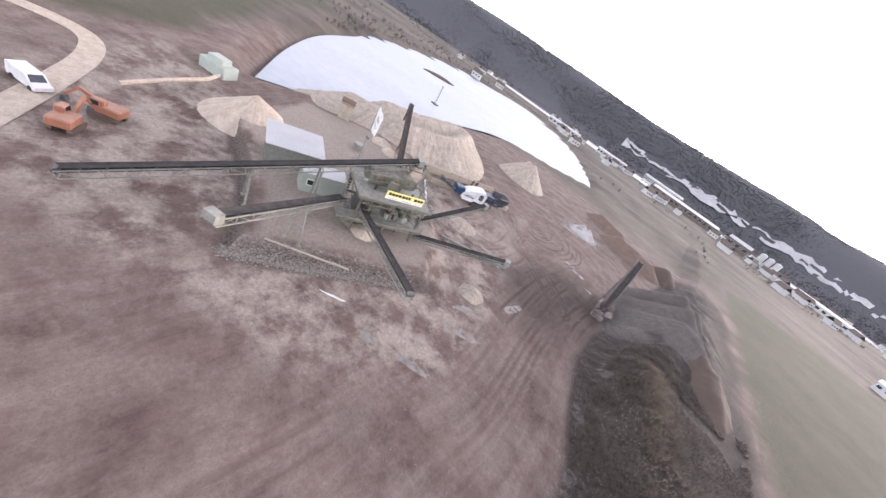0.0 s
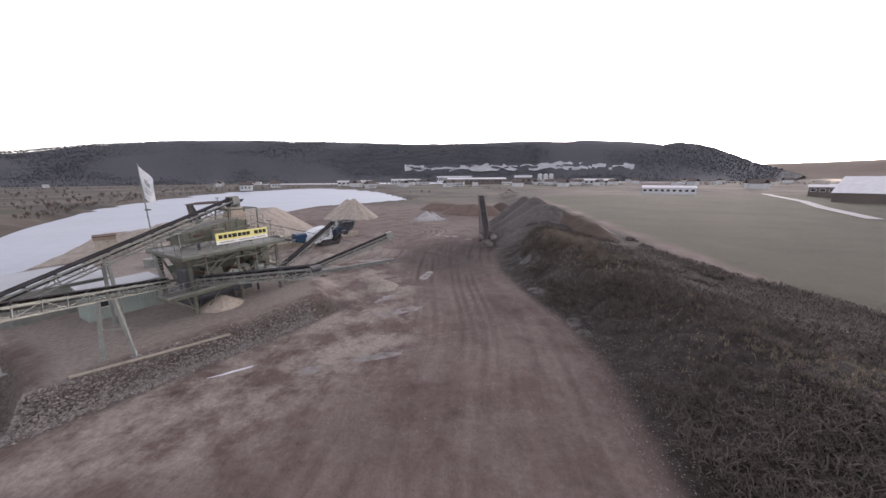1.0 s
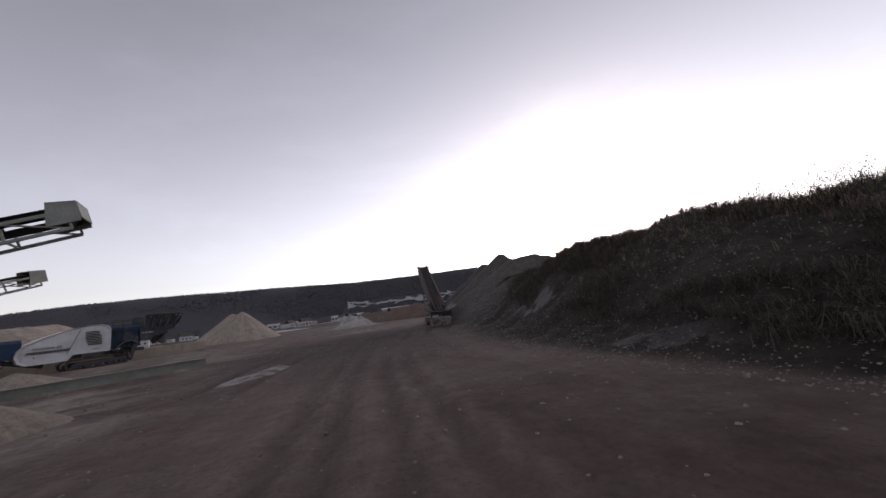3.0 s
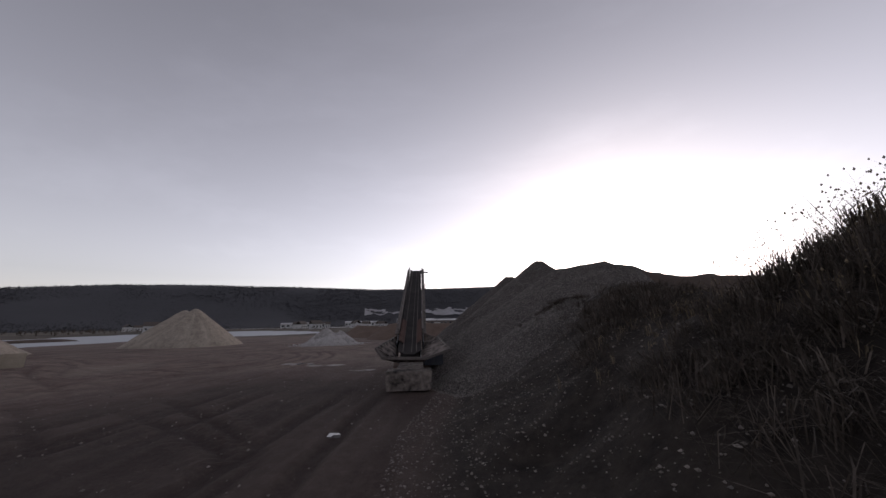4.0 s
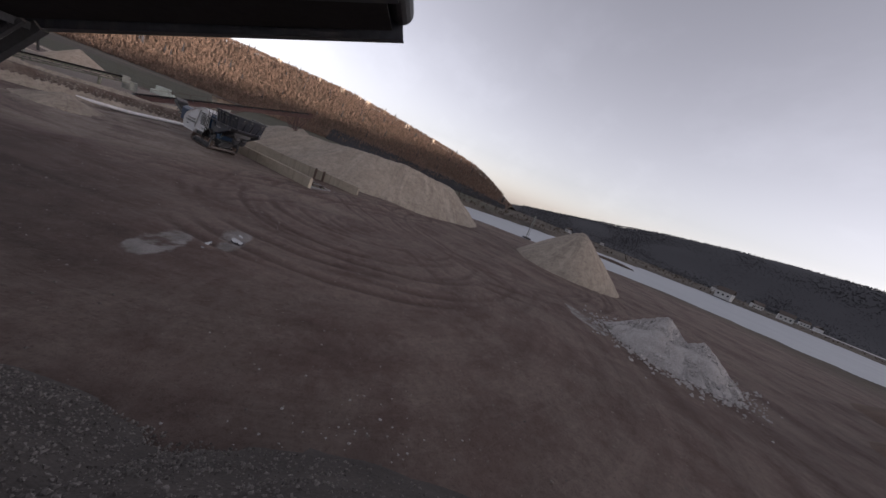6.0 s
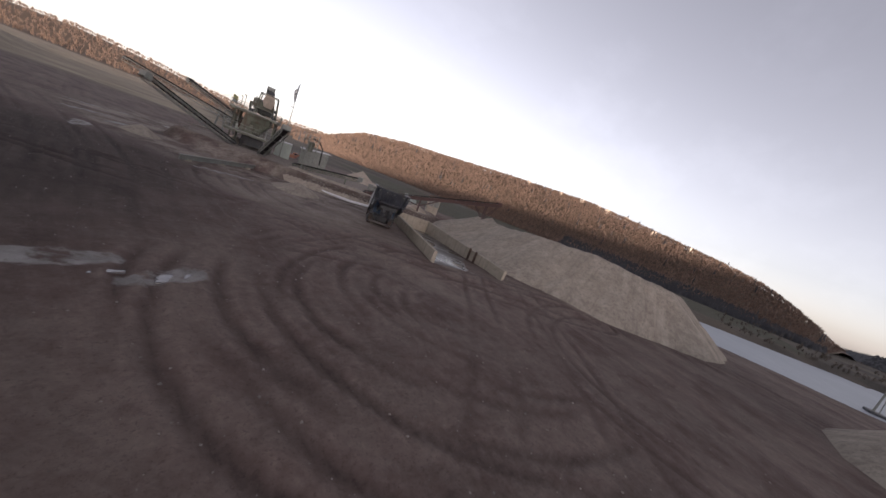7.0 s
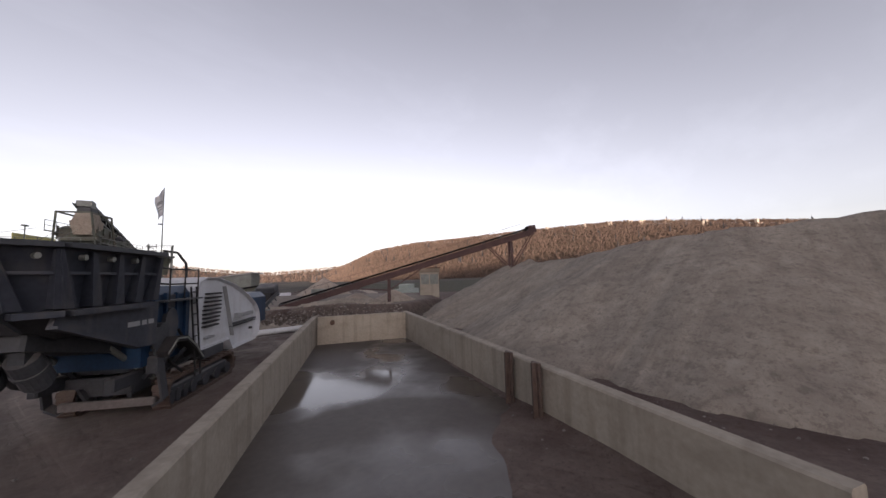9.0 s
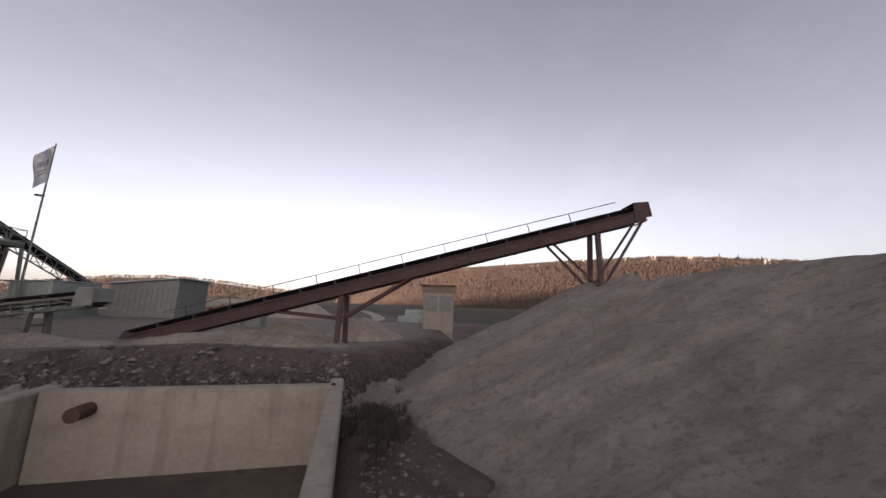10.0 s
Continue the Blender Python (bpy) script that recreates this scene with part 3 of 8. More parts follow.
    facing = ramp(noise_at(pos, 3.5, 6, 0.8), 0.38, 0.64, (0.040, 0.031, 0.026), (0.135, 0.110, 0.095))
    col = mix(attr("rubble").outputs["Fac"], col, facing)
    # winter pasture, and far scrub
    grass = ramp(noise_at(pos, 0.07, 8, 0.7), 0.36, 0.64, (0.043, 0.044, 0.026), (0.070, 0.067, 0.042))
    fine = ramp(noise_at(pos, 3.0, 4, 0.7), 0.3, 0.7, (0.034, 0.032, 0.020), (0.09, 0.078, 0.055))
    half = n.new("ShaderNodeValue")
    half.outputs[0].default_value = 0.4
    grass = mix(half.outputs[0], grass, fine)
    col = mix(attr("grass").outputs["Fac"], col, grass)
    scrub = ramp(noise_at(pos, 0.012, 8, 0.7), 0.4, 0.62, (0.045, 0.038, 0.030), (0.115, 0.094, 0.072))
    col = mix(attr("scrub").outputs["Fac"], col, scrub)
    stubble = ramp(noise_at(pos, 0.05, 6, 0.7), 0.35, 0.65, (0.17, 0.135, 0.095), (0.30, 0.245, 0.18))
    col = mix(attr("stubble").outputs["Fac"], col, stubble)
    snow = ramp(noise_at(pos, 0.02, 4), 0.2, 0.8, (0.55, 0.55, 0.58), (0.72, 0.72, 0.74))
    col = mix(attr("snow").outputs["Fac"], col, snow)
    l.new(col, p.inputs["Base Color"])
    gloss = n.new("ShaderNodeMapRange")
    gloss.inputs["To Min"].default_value, gloss.inputs["To Max"].default_value = 0.92, 0.5
    l.new(film, gloss.inputs["Value"])
    l.new(gloss.outputs["Result"], p.inputs["Roughness"])
    p.inputs["Specular IOR Level"].default_value = 0.25
    b1 = n.new("ShaderNodeBump")
    b1.inputs["Strength"].default_value, b1.inputs["Distance"].default_value = 0.6, 0.12
    l.new(noise_at(lane, 0.9, 5, 0.6), b1.inputs["Height"])
    b2 = n.new("ShaderNodeBump")
    b2.inputs["Strength"].default_value, b2.inputs["Distance"].default_value = 0.8, 0.10
    l.new(noise_at(pos, 4.0, 8, 0.78), b2.inputs["Height"])
    b3 = n.new("ShaderNodeBump")
    b3.inputs["Strength"].default_value, b3.inputs["Distance"].default_value = 0.4, 0.05
    b3.invert = True
    l.new(marks.outputs[0], b3.inputs["Height"])
    l.new(b1.outputs["Normal"], b3.inputs["Normal"])
    b4 = n.new("ShaderNodeBump")
    b4.inputs["Strength"].default_value, b4.inputs["Distance"].default_value = 0.35, 0.03
    l.new(cleats, b4.inputs["Height"])
    l.new(b3.outputs["Normal"], b4.inputs["Normal"])
    l.new(b4.outputs["Normal"], b2.inputs["Normal"])
    l.new(b2.outputs["Normal"], p.inputs["Normal"])
    return m


def wheel_ruts(x, y):
    """Wheel tracks over the yard: how deep in a rut, and how near the squeezed-up edge beside it."""
    r_ = np.random.default_rng(21)
    off, far_ = along(x, y, HAUL)
    rut, edge = np.zeros(np.shape(x)), np.zeros(np.shape(x))
    lines = []
    for k in range(7):
        o, ph, wave = -6.5 + 2.1 * k + r_.uniform(-0.6, 0.6), r_.uniform(0, 6.28), r_.uniform(9, 17)
        lines.append((off - o - r_.uniform(0.3, 0.9) * np.sin(far_ / wave + ph), smooth01(0.3 + 1.5 * np.sin(far_ / 13 + ph)) * smooth01((14 - y) / 8), 1))
    for cx, cy, lo, n in ((-20.0, 34.0, 13.0, 3),):
        rad, ang = np.hypot(x - cx, y - cy), np.arctan2(y - cy, x - cx)
        for k in range(n):
            a0 = r_.uniform(-3.1, 3.1)
            lines.append((rad - lo - 3.1 * k - 0.5 * np.sin(2 * ang + r_.uniform(0, 6.28)), smooth01((np.cos(ang - a0) + 0.2) / 0.4), 1))
    # the turning loop in front of the bay, its rings running out to the west, and the bundle that passes the bay's mouth
    ang = np.arctan2(y - 20.5, x + 6.0)
    rad = np.hypot(x + 6.0, y - 20.5) * (1 - 0.22 * smooth01((np.abs(ang) - 1.2) / 1.2))
    for k in range(13):
        a0 = r_.uniform(-0.5, 0.5)
        lines.append((rad - 3.2 - 1.08 * k - r_.uniform(-0.2, 0.2) - 0.45 * np.sin(2 * ang + r_.uniform(0, 6.28)), smooth01((np.cos(ang - a0) + r_.uniform(0.0, 0.5)) / 0.4) * smooth01(0.8 + 0.8 * np.sin(3 * ang + 2.4 * k)), 0))
    pass_off, pass_far = along(x, y, curve_through([(14, -6), (4, 1), (-2.1, 4.9), (-7.4, 8.2), (-11.5, 12.6), (-15.1, 15.6), (-19, 18.6), (-26, 23)]))
    for k in range(6):
        lines.append((pass_off - 3.2 + 1.25 * k - r_.uniform(-0.3, 0.3) - 0.4 * np.sin(pass_far / 5 + 2 * k), smooth01(0.75 + 0.9 * np.sin(pass_far / 6 + 2 * k)), 0))
    for k in range(3):
        a0, c0 = r_.uniform(-0.9, 0.9), -6.0 + 6.0 * k
        u, w = (x + 8) * math.cos(a0) + (y - 20) * math.sin(a0), -(x + 8) * math.sin(a0) + (y - 20) * math.cos(a0)
        lines.append((w - c0 - 1.2 * np.sin(u / 9 + k), 0.8 * smooth01((16 - np.abs(u)) / 6), 1))
    ragged = 0.12 * fnoise(x, y, 1.6, 3)
    for d, live, axle in lines:
        for wheel in ((-1.0, 1.0) if axle else (0.0,)):
            q = np.abs(d + wheel + ragged)
            rut = np.maximum(rut, live * np.exp(-(q / 0.26) ** 2))
            edge = np.maximum(edge, live * np.exp(-((q - 0.5) / 0.19) ** 2))
    wear = smooth01(0.7 + 1.0 * fnoise(x, y, 6.0, 3))
    soft_ground = smooth01((np.interp(y, TOE_Y, TOE_X) - x) / 2) * smooth01((-inside(x, y, TERRACE) - 1.5) / 2) * smooth01((-inside(x, y, BAY) - 0.6) / 0.6) * smooth01((70 - np.hypot(x, y)) / 15) * (0.55 + 0.45 * smooth01((y + 34) / 14))
    return rut * wear * soft_ground, edge * wear * soft_ground * (1 - rut)


M_GROUND = ground_material()
RUT, RUT_EDGE = wheel_ruts(GX, GY)
GZ = GZ - 0.10 * RUT + 0.07 * RUT_EDGE
verts = np.stack([GX.ravel(), GY.ravel(), GZ.ravel()], 1)
me = array_mesh("ground", verts, grid_faces(len(gx), len(gy)), M_GROUND)
ground = tagged(new("ground", me), "brown rutted gravel-pit yard with winter pasture and scrub around", "ground", kind="structure")
X, Y = verts[:, 0], verts[:, 1]
across, run = along(X, Y, HAUL)


def put_float(name, values):
    a = me.attributes.new(name, 'FLOAT', 'POINT')
    a.data.foreach_set("value", np.clip(values, 0, 1).astype(np.float32))


a = me.attributes.new("flow", 'FLOAT_VECTOR', 'POINT')
a.data.foreach_set("vector", np.stack([across, run, 0 * run], 1).astype(np.float32).ravel())
toe_x = np.interp(Y, TOE_Y, TOE_X)
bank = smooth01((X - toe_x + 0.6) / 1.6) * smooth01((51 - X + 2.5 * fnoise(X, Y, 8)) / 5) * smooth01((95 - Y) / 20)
pasture = smooth01((X - 48 + 2.5 * fnoise(X, Y, 8)) / 5) * smooth01((150 + 0.35 * (X - 50) - Y) / 6) * smooth01((Y + 33 + 0.12 * (X - 50)) / 1.5)
pasture2 = smooth01((inside(X, Y, [(-58, -50), (-56, -58), (-63, -78), (-76, -140), (-420, -220), (-420, 70), (-190, 75), (-145, 18), (-98, -15), (-64, -40)]) + 3 * fnoise(X, Y, 9)) / 5)
r = np.hypot(X, Y)
scrub = smooth01((r - 95 + 12 * fnoise(X, Y, 40)) / 25) * (1 - pasture)
snowfield = smooth01((inside(X, Y, [(-620, 800), (-250, 860), (60, 850), (330, 860), (420, 800), (420, 730), (200, 760), (-100, 720), (-500, 690)]) + 10 * fnoise(X, Y, 60)) / 10)
spoil_edge = smooth01((inside(X, Y, TERRACE) + 1.6) / 0.8) * (1 - smooth01((inside(X, Y, TERRACE) - 0.3) / 0.4))
sandy = smooth01((inside(X, Y, TERRACE) - 1.0 + 0.6 * fnoise(X, Y, 4)) / 1.5)
apron = inside(X, Y, [(-12, -22), (4, -30), (9, -24), (6, -9), (-8, 2), (-24, -8)])
dusty = 0.25 + 0.75 * np.maximum(smooth01((apron + 5) / 7), smooth01((inside(X, Y, [(-6, -56), (6, -50), (13, -36), (8, -20), (2, -30), (-6, -46)]) + 3) / 5))
dusty = np.maximum(dusty, smooth01((inside(X, Y, [(-30, -70), (-6, -58), (-14, -44), (-40, -34), (-60, -45)]) + 4) / 8))
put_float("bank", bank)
put_float("grass", np.maximum(pasture, pasture2))
put_float("scrub", scrub * (1 - pasture2))
put_float("snow", snowfield)
az_ = np.degrees(np.arctan2(X, -Y))
put_float("stubble", smooth01((r - 100) / 15) * smooth01((620 - r) / 40) * smooth01((az_ + 14 + 4 * fnoise(X, Y, 60)) / 4) * smooth01((38 - az_ + 4 * fnoise(X, Y, 60)) / 4) * (Y < 0))
trodden = smooth01((inside(X, Y, [(-17, -6), (-10, -13), (-2, -13), (3, -6), (1, 4), (-6, 9), (-12, 9)]) + 1.5 + 1.5 * fnoise(X, Y, 5)) / 4)
put_float("sandy", np.maximum(sandy * 0.9, 0.5 * trodden * (0.65 + 0.5 * fnoise(X, Y, 2.2))))
# ellipse in mid-yard where the earth colour is darker
dark_yard = smooth01(1.5 - 1.1 * np.hypot((X - 13) / 10.5, (Y + 2) / 17) + 0.25 * fnoise(X, Y, 9)) * (1 - bank)
dusty = np.maximum(dusty, 0.4 * smooth01((inside(X, Y, [(-3, 2), (0, 14), (-9, 22), (-24, 26), (-30, 20), (-17, 15), (-11, 11)]) + 3) / 5))
put_float("dust", dusty * (1 - bank) * (1 - 0.9 * dark_yard))
damp = np.zeros(len(X))
for cx, cy, rx, ry, tn in DAMP:
    ca, sa = math.cos(radians(tn)), math.sin(radians(tn))
    u, w = ((X - cx) * ca + (Y - cy) * sa) / rx, (-(X - cx) * sa + (Y - cy) * ca) / ry
    damp = np.maximum(damp, smooth01(1.6 - np.hypot(u, w)))
put_float("damp", damp)
put_float("dark_yard", dark_yard)
put_float("rut", RUT.ravel())
put_float("rut_edge", RUT_EDGE.ravel())
put_float("rubble", spoil_edge * (1 - smooth01(2.2 * np.exp(-(((X + 2.5) / 6.5) ** 2 + ((Y + 23.5) / 6.5) ** 2)))))

# frozen lake
pts = curve_through(LAKE + LAKE[:1], 5)[:-1]
bm = bmesh.new()
bv = [bm.verts.new((x, y, -1.9)) for x, y in pts]
bf = bm.faces.new(bv)
bmesh.ops.triangulate(bm, faces=[bf])
bmesh.ops.recalc_face_normals(bm, faces=bm.faces[:])
lk = bpy.data.meshes.new("lake")
bm.to_mesh(lk)
bm.free()
lk.materials.append(M_ICE)
tagged(new("water", lk), "pale frozen lake reflecting the bright winter sky", "lake", kind="structure")


# ---- hills round the valley ----
def hill(name, azimuths, elevations, ridge, foot, material, label, back=500.0, lift=4.0):
    az = np.arange(min(azimuths), max(azimuths) + 0.01, 0.6)
    order = np.argsort(azimuths)
    el = np.interp(az, np.array(azimuths)[order], np.array(elevations, float)[order])
    prof = [(0.0, 0.0), (0.15, 0.06), (0.3, 0.2), (0.45, 0.42), (0.6, 0.64), (0.75, 0.83), (0.88, 0.95), (1.0, 1.0), (1.25, 0.9), (1.9, 0.0)]
    vs = []
    for k, e in zip(az, el):
        h = ridge * math.tan(radians(e)) + lift
        c, s = -math.sin(radians(k)), math.cos(radians(k))
        for u, w in prof:
            d = foot + (ridge - foot) * min(u, 1) + max(0, u - 1) * back
            vs.append((c * d, s * d, w * h - 3))
    vs = np.array(vs)
    vs[:, 2] += 0.004 * ridge * fnoise(vs[:, 0], vs[:, 1], ridge * 0.12) * (vs[:, 2] > 2)
    ob = new(name, array_mesh(name, vs, grid_faces(len(prof), len(az)), material))
    tagged(ob, label, "hill", kind="structure")
    return az, el, prof


def hill_spot(rnd, azs, els, ridge, foot, lo, hi, lift=4.0):
    k = rnd.uniform(min(azs), max(azs))
    order = np.argsort(azs)
    e = float(np.interp(k, np.array(azs)[order], np.array(els, float)[order]))
    u = rnd.uniform(lo, hi)
    us, ws = [0.0, 0.15, 0.3, 0.45, 0.6, 0.75, 0.88, 1.0, 1.25], [0.0, 0.06, 0.2, 0.42, 0.64, 0.83, 0.95, 1.0, 0.97]
    h = ridge * math.tan(radians(e)) + lift
    d = foot + (ridge - foot) * u
    return (-math.sin(radians(k)) * d, math.cos(radians(k)) * d, float(np.interp(u, us, ws)) * h - 3.5), e


def bare_tree(rnd, p, h, out_v, out_f):
    """A leafless crown: a stem and many upswept twig blades."""
    x, y, z = p
    o = len(out_v)
    w = h * 0.02
    out_v += [(x - w, y, z), (x + w, y, z), (x, y, z + h * 0.8)]
    out_f.append((o, o + 1, o + 2))
    spreadr = h * rnd.uniform(0.2, 0.3)
    for i in range(11):
        a = rnd.uniform(0, 6.283)
        b = h * rnd.uniform(0.2, 0.6)
        rr = spreadr * rnd.uniform(0.5, 1.0)
        tx, ty, tz = x + rr * math.cos(a), y + rr * math.sin(a), z + min(h, b + h * rnd.uniform(0.25, 0.45))
        q = a + 1.57
        t = h * 0.045
        o = len(out_v)
        out_v += [(x, y, z + b), (tx + t * math.cos(q), ty + t * math.sin(q), tz), (tx - t * math.cos(q), ty - t * math.sin(q), tz - h * 0.08)]
        out_f.append((o, o + 1, o + 2))


def spruce(rnd, p, h, out_v, out_f, slim=0.2):
    """A ragged conifer of stacked skirts."""
    x, y, z = p
    for lo, hi, w in ((0.08, 0.55, 1.0), (0.38, 0.8, 0.7), (0.65, 1.0, 0.42)):
        o = len(out_v)
        for i in range(5):
            a = i * 1.2566 + rnd.uniform(-0.4, 0.4)
            rr = h * slim * w * rnd.uniform(0.7, 1.2)
            out_v.append((x + rr * math.cos(a), y + rr * math.sin(a), z + h * (lo + rnd.uniform(-0.04, 0.04))))
        out_v.append((x, y, z + h * hi))
        out_f += [(o + i, o + (i + 1) % 5, o + 5) for i in range(5)]


def stuff(name, v, f, material, label, category, parent=None):
    m = bpy.data.meshes.new(name)
    m.from_pydata(v, [], f)
    m.materials.append(material)
    return tagged(new(name, m), label, category, kind="stuff")


WEST_AZ, WEST_EL = [78, 74, 70, 66, 60, 54, 46, 37, 24, 12, 0, -8, -18, -25, -27.5, -29, -33, -38, -42], [0.4, 1.2, 1.8, 2.5, 3.5, 4.6, 5.5, 6.0, 6.2, 6.0, 6.1, 6.2, 6.0, 5.3, 4.8, 5.3, 4.2, 1.8, 0.4]
EAST_AZ, EAST_EL = [158, 153, 148, 144, 140, 134, 128, 122, 115, 108, 102, 96, 91, 87, 84, 81, 78, 75], [0.5, 2.2, 4.6, 5.4, 6.0, 6.4, 6.9, 7.3, 7.5, 7.6, 7.1, 6.4, 5.7, 5.1, 4.5, 3.4, 1.9, 0.5]
SOUTH_AZ, SOUTH_EL = [205, 198, 193, 187, 182, 176, 169, 165, 160, 155, 149], [0.2, 0.4, 0.9, 2.0, 2.4, 2.2, 1.4, 1.1, 1.5, 2.0, 1.4]
NORTH_AZ, NORTH_EL = [-30, -38, -46, -55, -66, -75, -86], [1.2, 1.7, 1.9, 2.3, 2.8, 2.4, 1.0]
hill("hill_west", WEST_AZ, WEST_EL, 1700, 1000, M_PINE, "long dark wooded ridge against the light")
hill("hill_east", EAST_AZ, EAST_EL, 640, 400, M_FLOOR, "steep wooded hillside glowing in low sun")
hill("hill_south", SOUTH_AZ, SOUTH_EL, 1000, 650, M_FLOOR, "distant low wooded hill in warm light")
hill("hill_north", NORTH_AZ, NORTH_EL, 2600, 1700, M_FLOOR, "hazy distant hills beyond the town")

rnd = random.Random(5)
v, f = [], []
for i in range(23000):
    p, e = hill_spot(rnd, EAST_AZ, EAST_EL, 640, 400, 0.06, 1.08)
    h = rnd.uniform(4.5, 8) * (0.55 if e < 1.5 else 1)
    bare_tree(rnd, p, h, v, f)
for i in range(3600):
    p, e = hill_spot(rnd, SOUTH_AZ, SOUTH_EL, 1000, 650, 0.1, 1.05)
    bare_tree(rnd, p, rnd.uniform(6, 10), v, f)
stuff("bare_forest", v, f, M_BARE, "leafless beech wood, russet in the low sun", "forest")
v, f = [], []
for i in range(26000):
    p, e = hill_spot(rnd, WEST_AZ, WEST_EL, 1700, 1000, 0.05, 1.04)
    d_, k_ = math.hypot(p[0], p[1]), math.degrees(math.atan2(-p[0], p[1]))
    if 1205 < d_ < 1290 and -25 < k_ < 14 and rnd.random() < 0.85:
        continue
    spruce(rnd, p, rnd.uniform(2.0, 3.4) * (0.5 if e < 1 else 1), v, f, 1.0)
for i in range(2600):
    p, e = hill_spot(rnd, WEST_AZ, WEST_EL, 1700, 1000, 0.97, 1.02)
    spruce(rnd, p, rnd.uniform(3, 8) * (0.4 if e < 1 else 1), v, f, 0.4)
# conifers along the lit hill's foot; their dark band also stands in for shade
for i in range(5200):
    p, e = hill_spot(rnd, EAST_AZ[9:], EAST_EL[9:], 640, 400, -0.1, 0.24)
    spruce(rnd, p, rnd.uniform(5, 9), v, f, 0.32)
for i in range(130):
    p, e = hill_spot(rnd, EAST_AZ, EAST_EL, 640, 400, 0.3, 1.0)
    spruce(rnd, p, rnd.uniform(8, 13), v, f, 0.16)
stuff("conifer_forest", v, f, M_PINE, "dark conifer wood on the shaded ridge", "forest")


# a snowy meadow on the foot of the western ridge
vs = []
for k in np.arange(-24.5, 13.6, 0.5):
    e = float(np.interp(k, WEST_AZ[::-1], WEST_EL[::-1]))
    h = 1700 * math.tan(radians(e)) + 4
    for u in (0.32, 0.34, 0.36, 0.38, 0.40):
        edge = 0.05 * float(fnoise(np.array([k * 3.0]), np.array([u * 90]), 4.0)[0])
        d = 1000 + 700 * (u + edge)
        w = float(np.interp(u + edge, [0.0, 0.15, 0.3, 0.45, 0.6], [0.0, 0.06, 0.2, 0.42, 0.64]))
        vs.append((-math.sin(radians(k)) * d, math.cos(radians(k)) * d, w * h - 3 + 2.5))
vs = np.array(vs)
meadow_faces = grid_faces(5, len(vs) // 5)
mid_ = vs[meadow_faces].mean(1)
meadow_faces = meadow_faces[fnoise(mid_[:, 0], mid_[:, 1] * 3, 60, 2) > -0.12]
tagged(new("snow_meadow", array_mesh("snow_meadow", vs, meadow_faces, M_FIELD_SNOW)), "snow-covered meadow below the wooded ridge", "snowfield", kind="structure")


# ---- heaps ----
def heap(name, x0, x1, y0, y1, step, height, material, label, category, group="", fall=None):
    """A tipped heap: a height field that stands on the ground."""
    xs, ys = np.arange(x0, x1 + step, step), np.arange(y0, y1 + step, step)
    gx_, gy_ = np.meshgrid(xs, ys)
    h = height(gx_, gy_)
    base = land(gx_, gy_)
    z = np.where(h > base, h, base - 0.35)
    vs = np.stack([gx_.ravel() - x0, gy_.ravel() - y0, z.ravel()], 1)
    fs = grid_faces(len(xs), len(ys))
    live = (h > base - 0.6).ravel()
    fs = fs[live[fs].any(1)]
    used = np.unique(fs)
    remap = np.zeros(len(vs), int)
    remap[used] = np.arange(len(used))
    mesh = array_mesh(name, vs[used], remap[fs], material)
    top = int(np.argmax(h.ravel()))
    px, py = gx_.ravel(), gy_.ravel()
    if fall:
        d, s = along(px, py, fall)
    else:
        rad = np.hypot(px - px[top], py - py[top])
        d, s = rad, np.arctan2(py - py[top], px - px[top]) * 6.0
    at = mesh.attributes.new("fall", 'FLOAT_VECTOR', 'POINT')
    at.data.foreach_set("vector", np.stack([s + 0.25 * d, d * 0.12, 0 * d], 1)[used].astype(np.float32).ravel())
    ob = new(name, mesh)
    ob.location = (x0, y0, 0)
    return tagged(ob, label, category, group)


def cone(x, y, cx, cy, h, slope=0.72, flat=0.0):
    return h - slope * np.maximum(np.hypot(x - cx, y - cy) - flat, 0)


def ridge_of(x, y, line, slope=0.72, flat=0.4):
    """Height under a bent crest line of (x, y, z)."""
    best = np.full(np.shape(x), -99.0)
    for (ax, ay, az_), (bx, by, bz) in zip(line, line[1:]):
        ex, ey = bx - ax, by - ay
        t = np.clip(((x - ax) * ex + (y - ay) * ey) / (ex * ex + ey * ey), 0, 1)
        d = np.hypot(x - ax - t * ex, y - ay - t * ey)
        best = np.maximum(best, az_ + (bz - az_) * t - slope * np.maximum(d - flat, 0))
    return best


def gullies(x, y, cx, cy, n, amount):
    a = np.arctan2(y - cy, x - cx)
    return amount * fnoise(a * n, np.hypot(x - cx, y - cy) * 0.15, 1.0, 3)


def gravel_h(x, y):
    h = np.maximum(cone(x, y, 31.4, 19.1, 9.25, 0.76, 0.4), cone(x, y, 30.0, 28.0, 9.1, 0.80, 0.5))
    h = np.maximum(h, cone(x, y, 33.0, 25.0, 8.6, 0.78, 0.6))
    h = np.maximum(h, ridge_of(x, y, [(32.2, 14.4, 7.7), (34.2, 12.4, 7.75), (35.6, 10.9, 7.2)], 0.62, 0.8))
    h = np.maximum(h, cone(x, y, 30.0, 6.0, 4.6, 0.6, 1.0))
    return h + 0.12 * fnoise(x, y, 1.2) + 0.25 * fnoise(x, y, 5)


SAND_CREST = [(-48, 27.5, 5.4), (-42.5, 26, 6.0), (-38, 20, 6.4), (-35.2, 12.5, 6.4), (-34.8, 9, 6.0), (-36.5, 4, 5.1), (-40, -5, 5.0), (-50, -12, 4.6)]


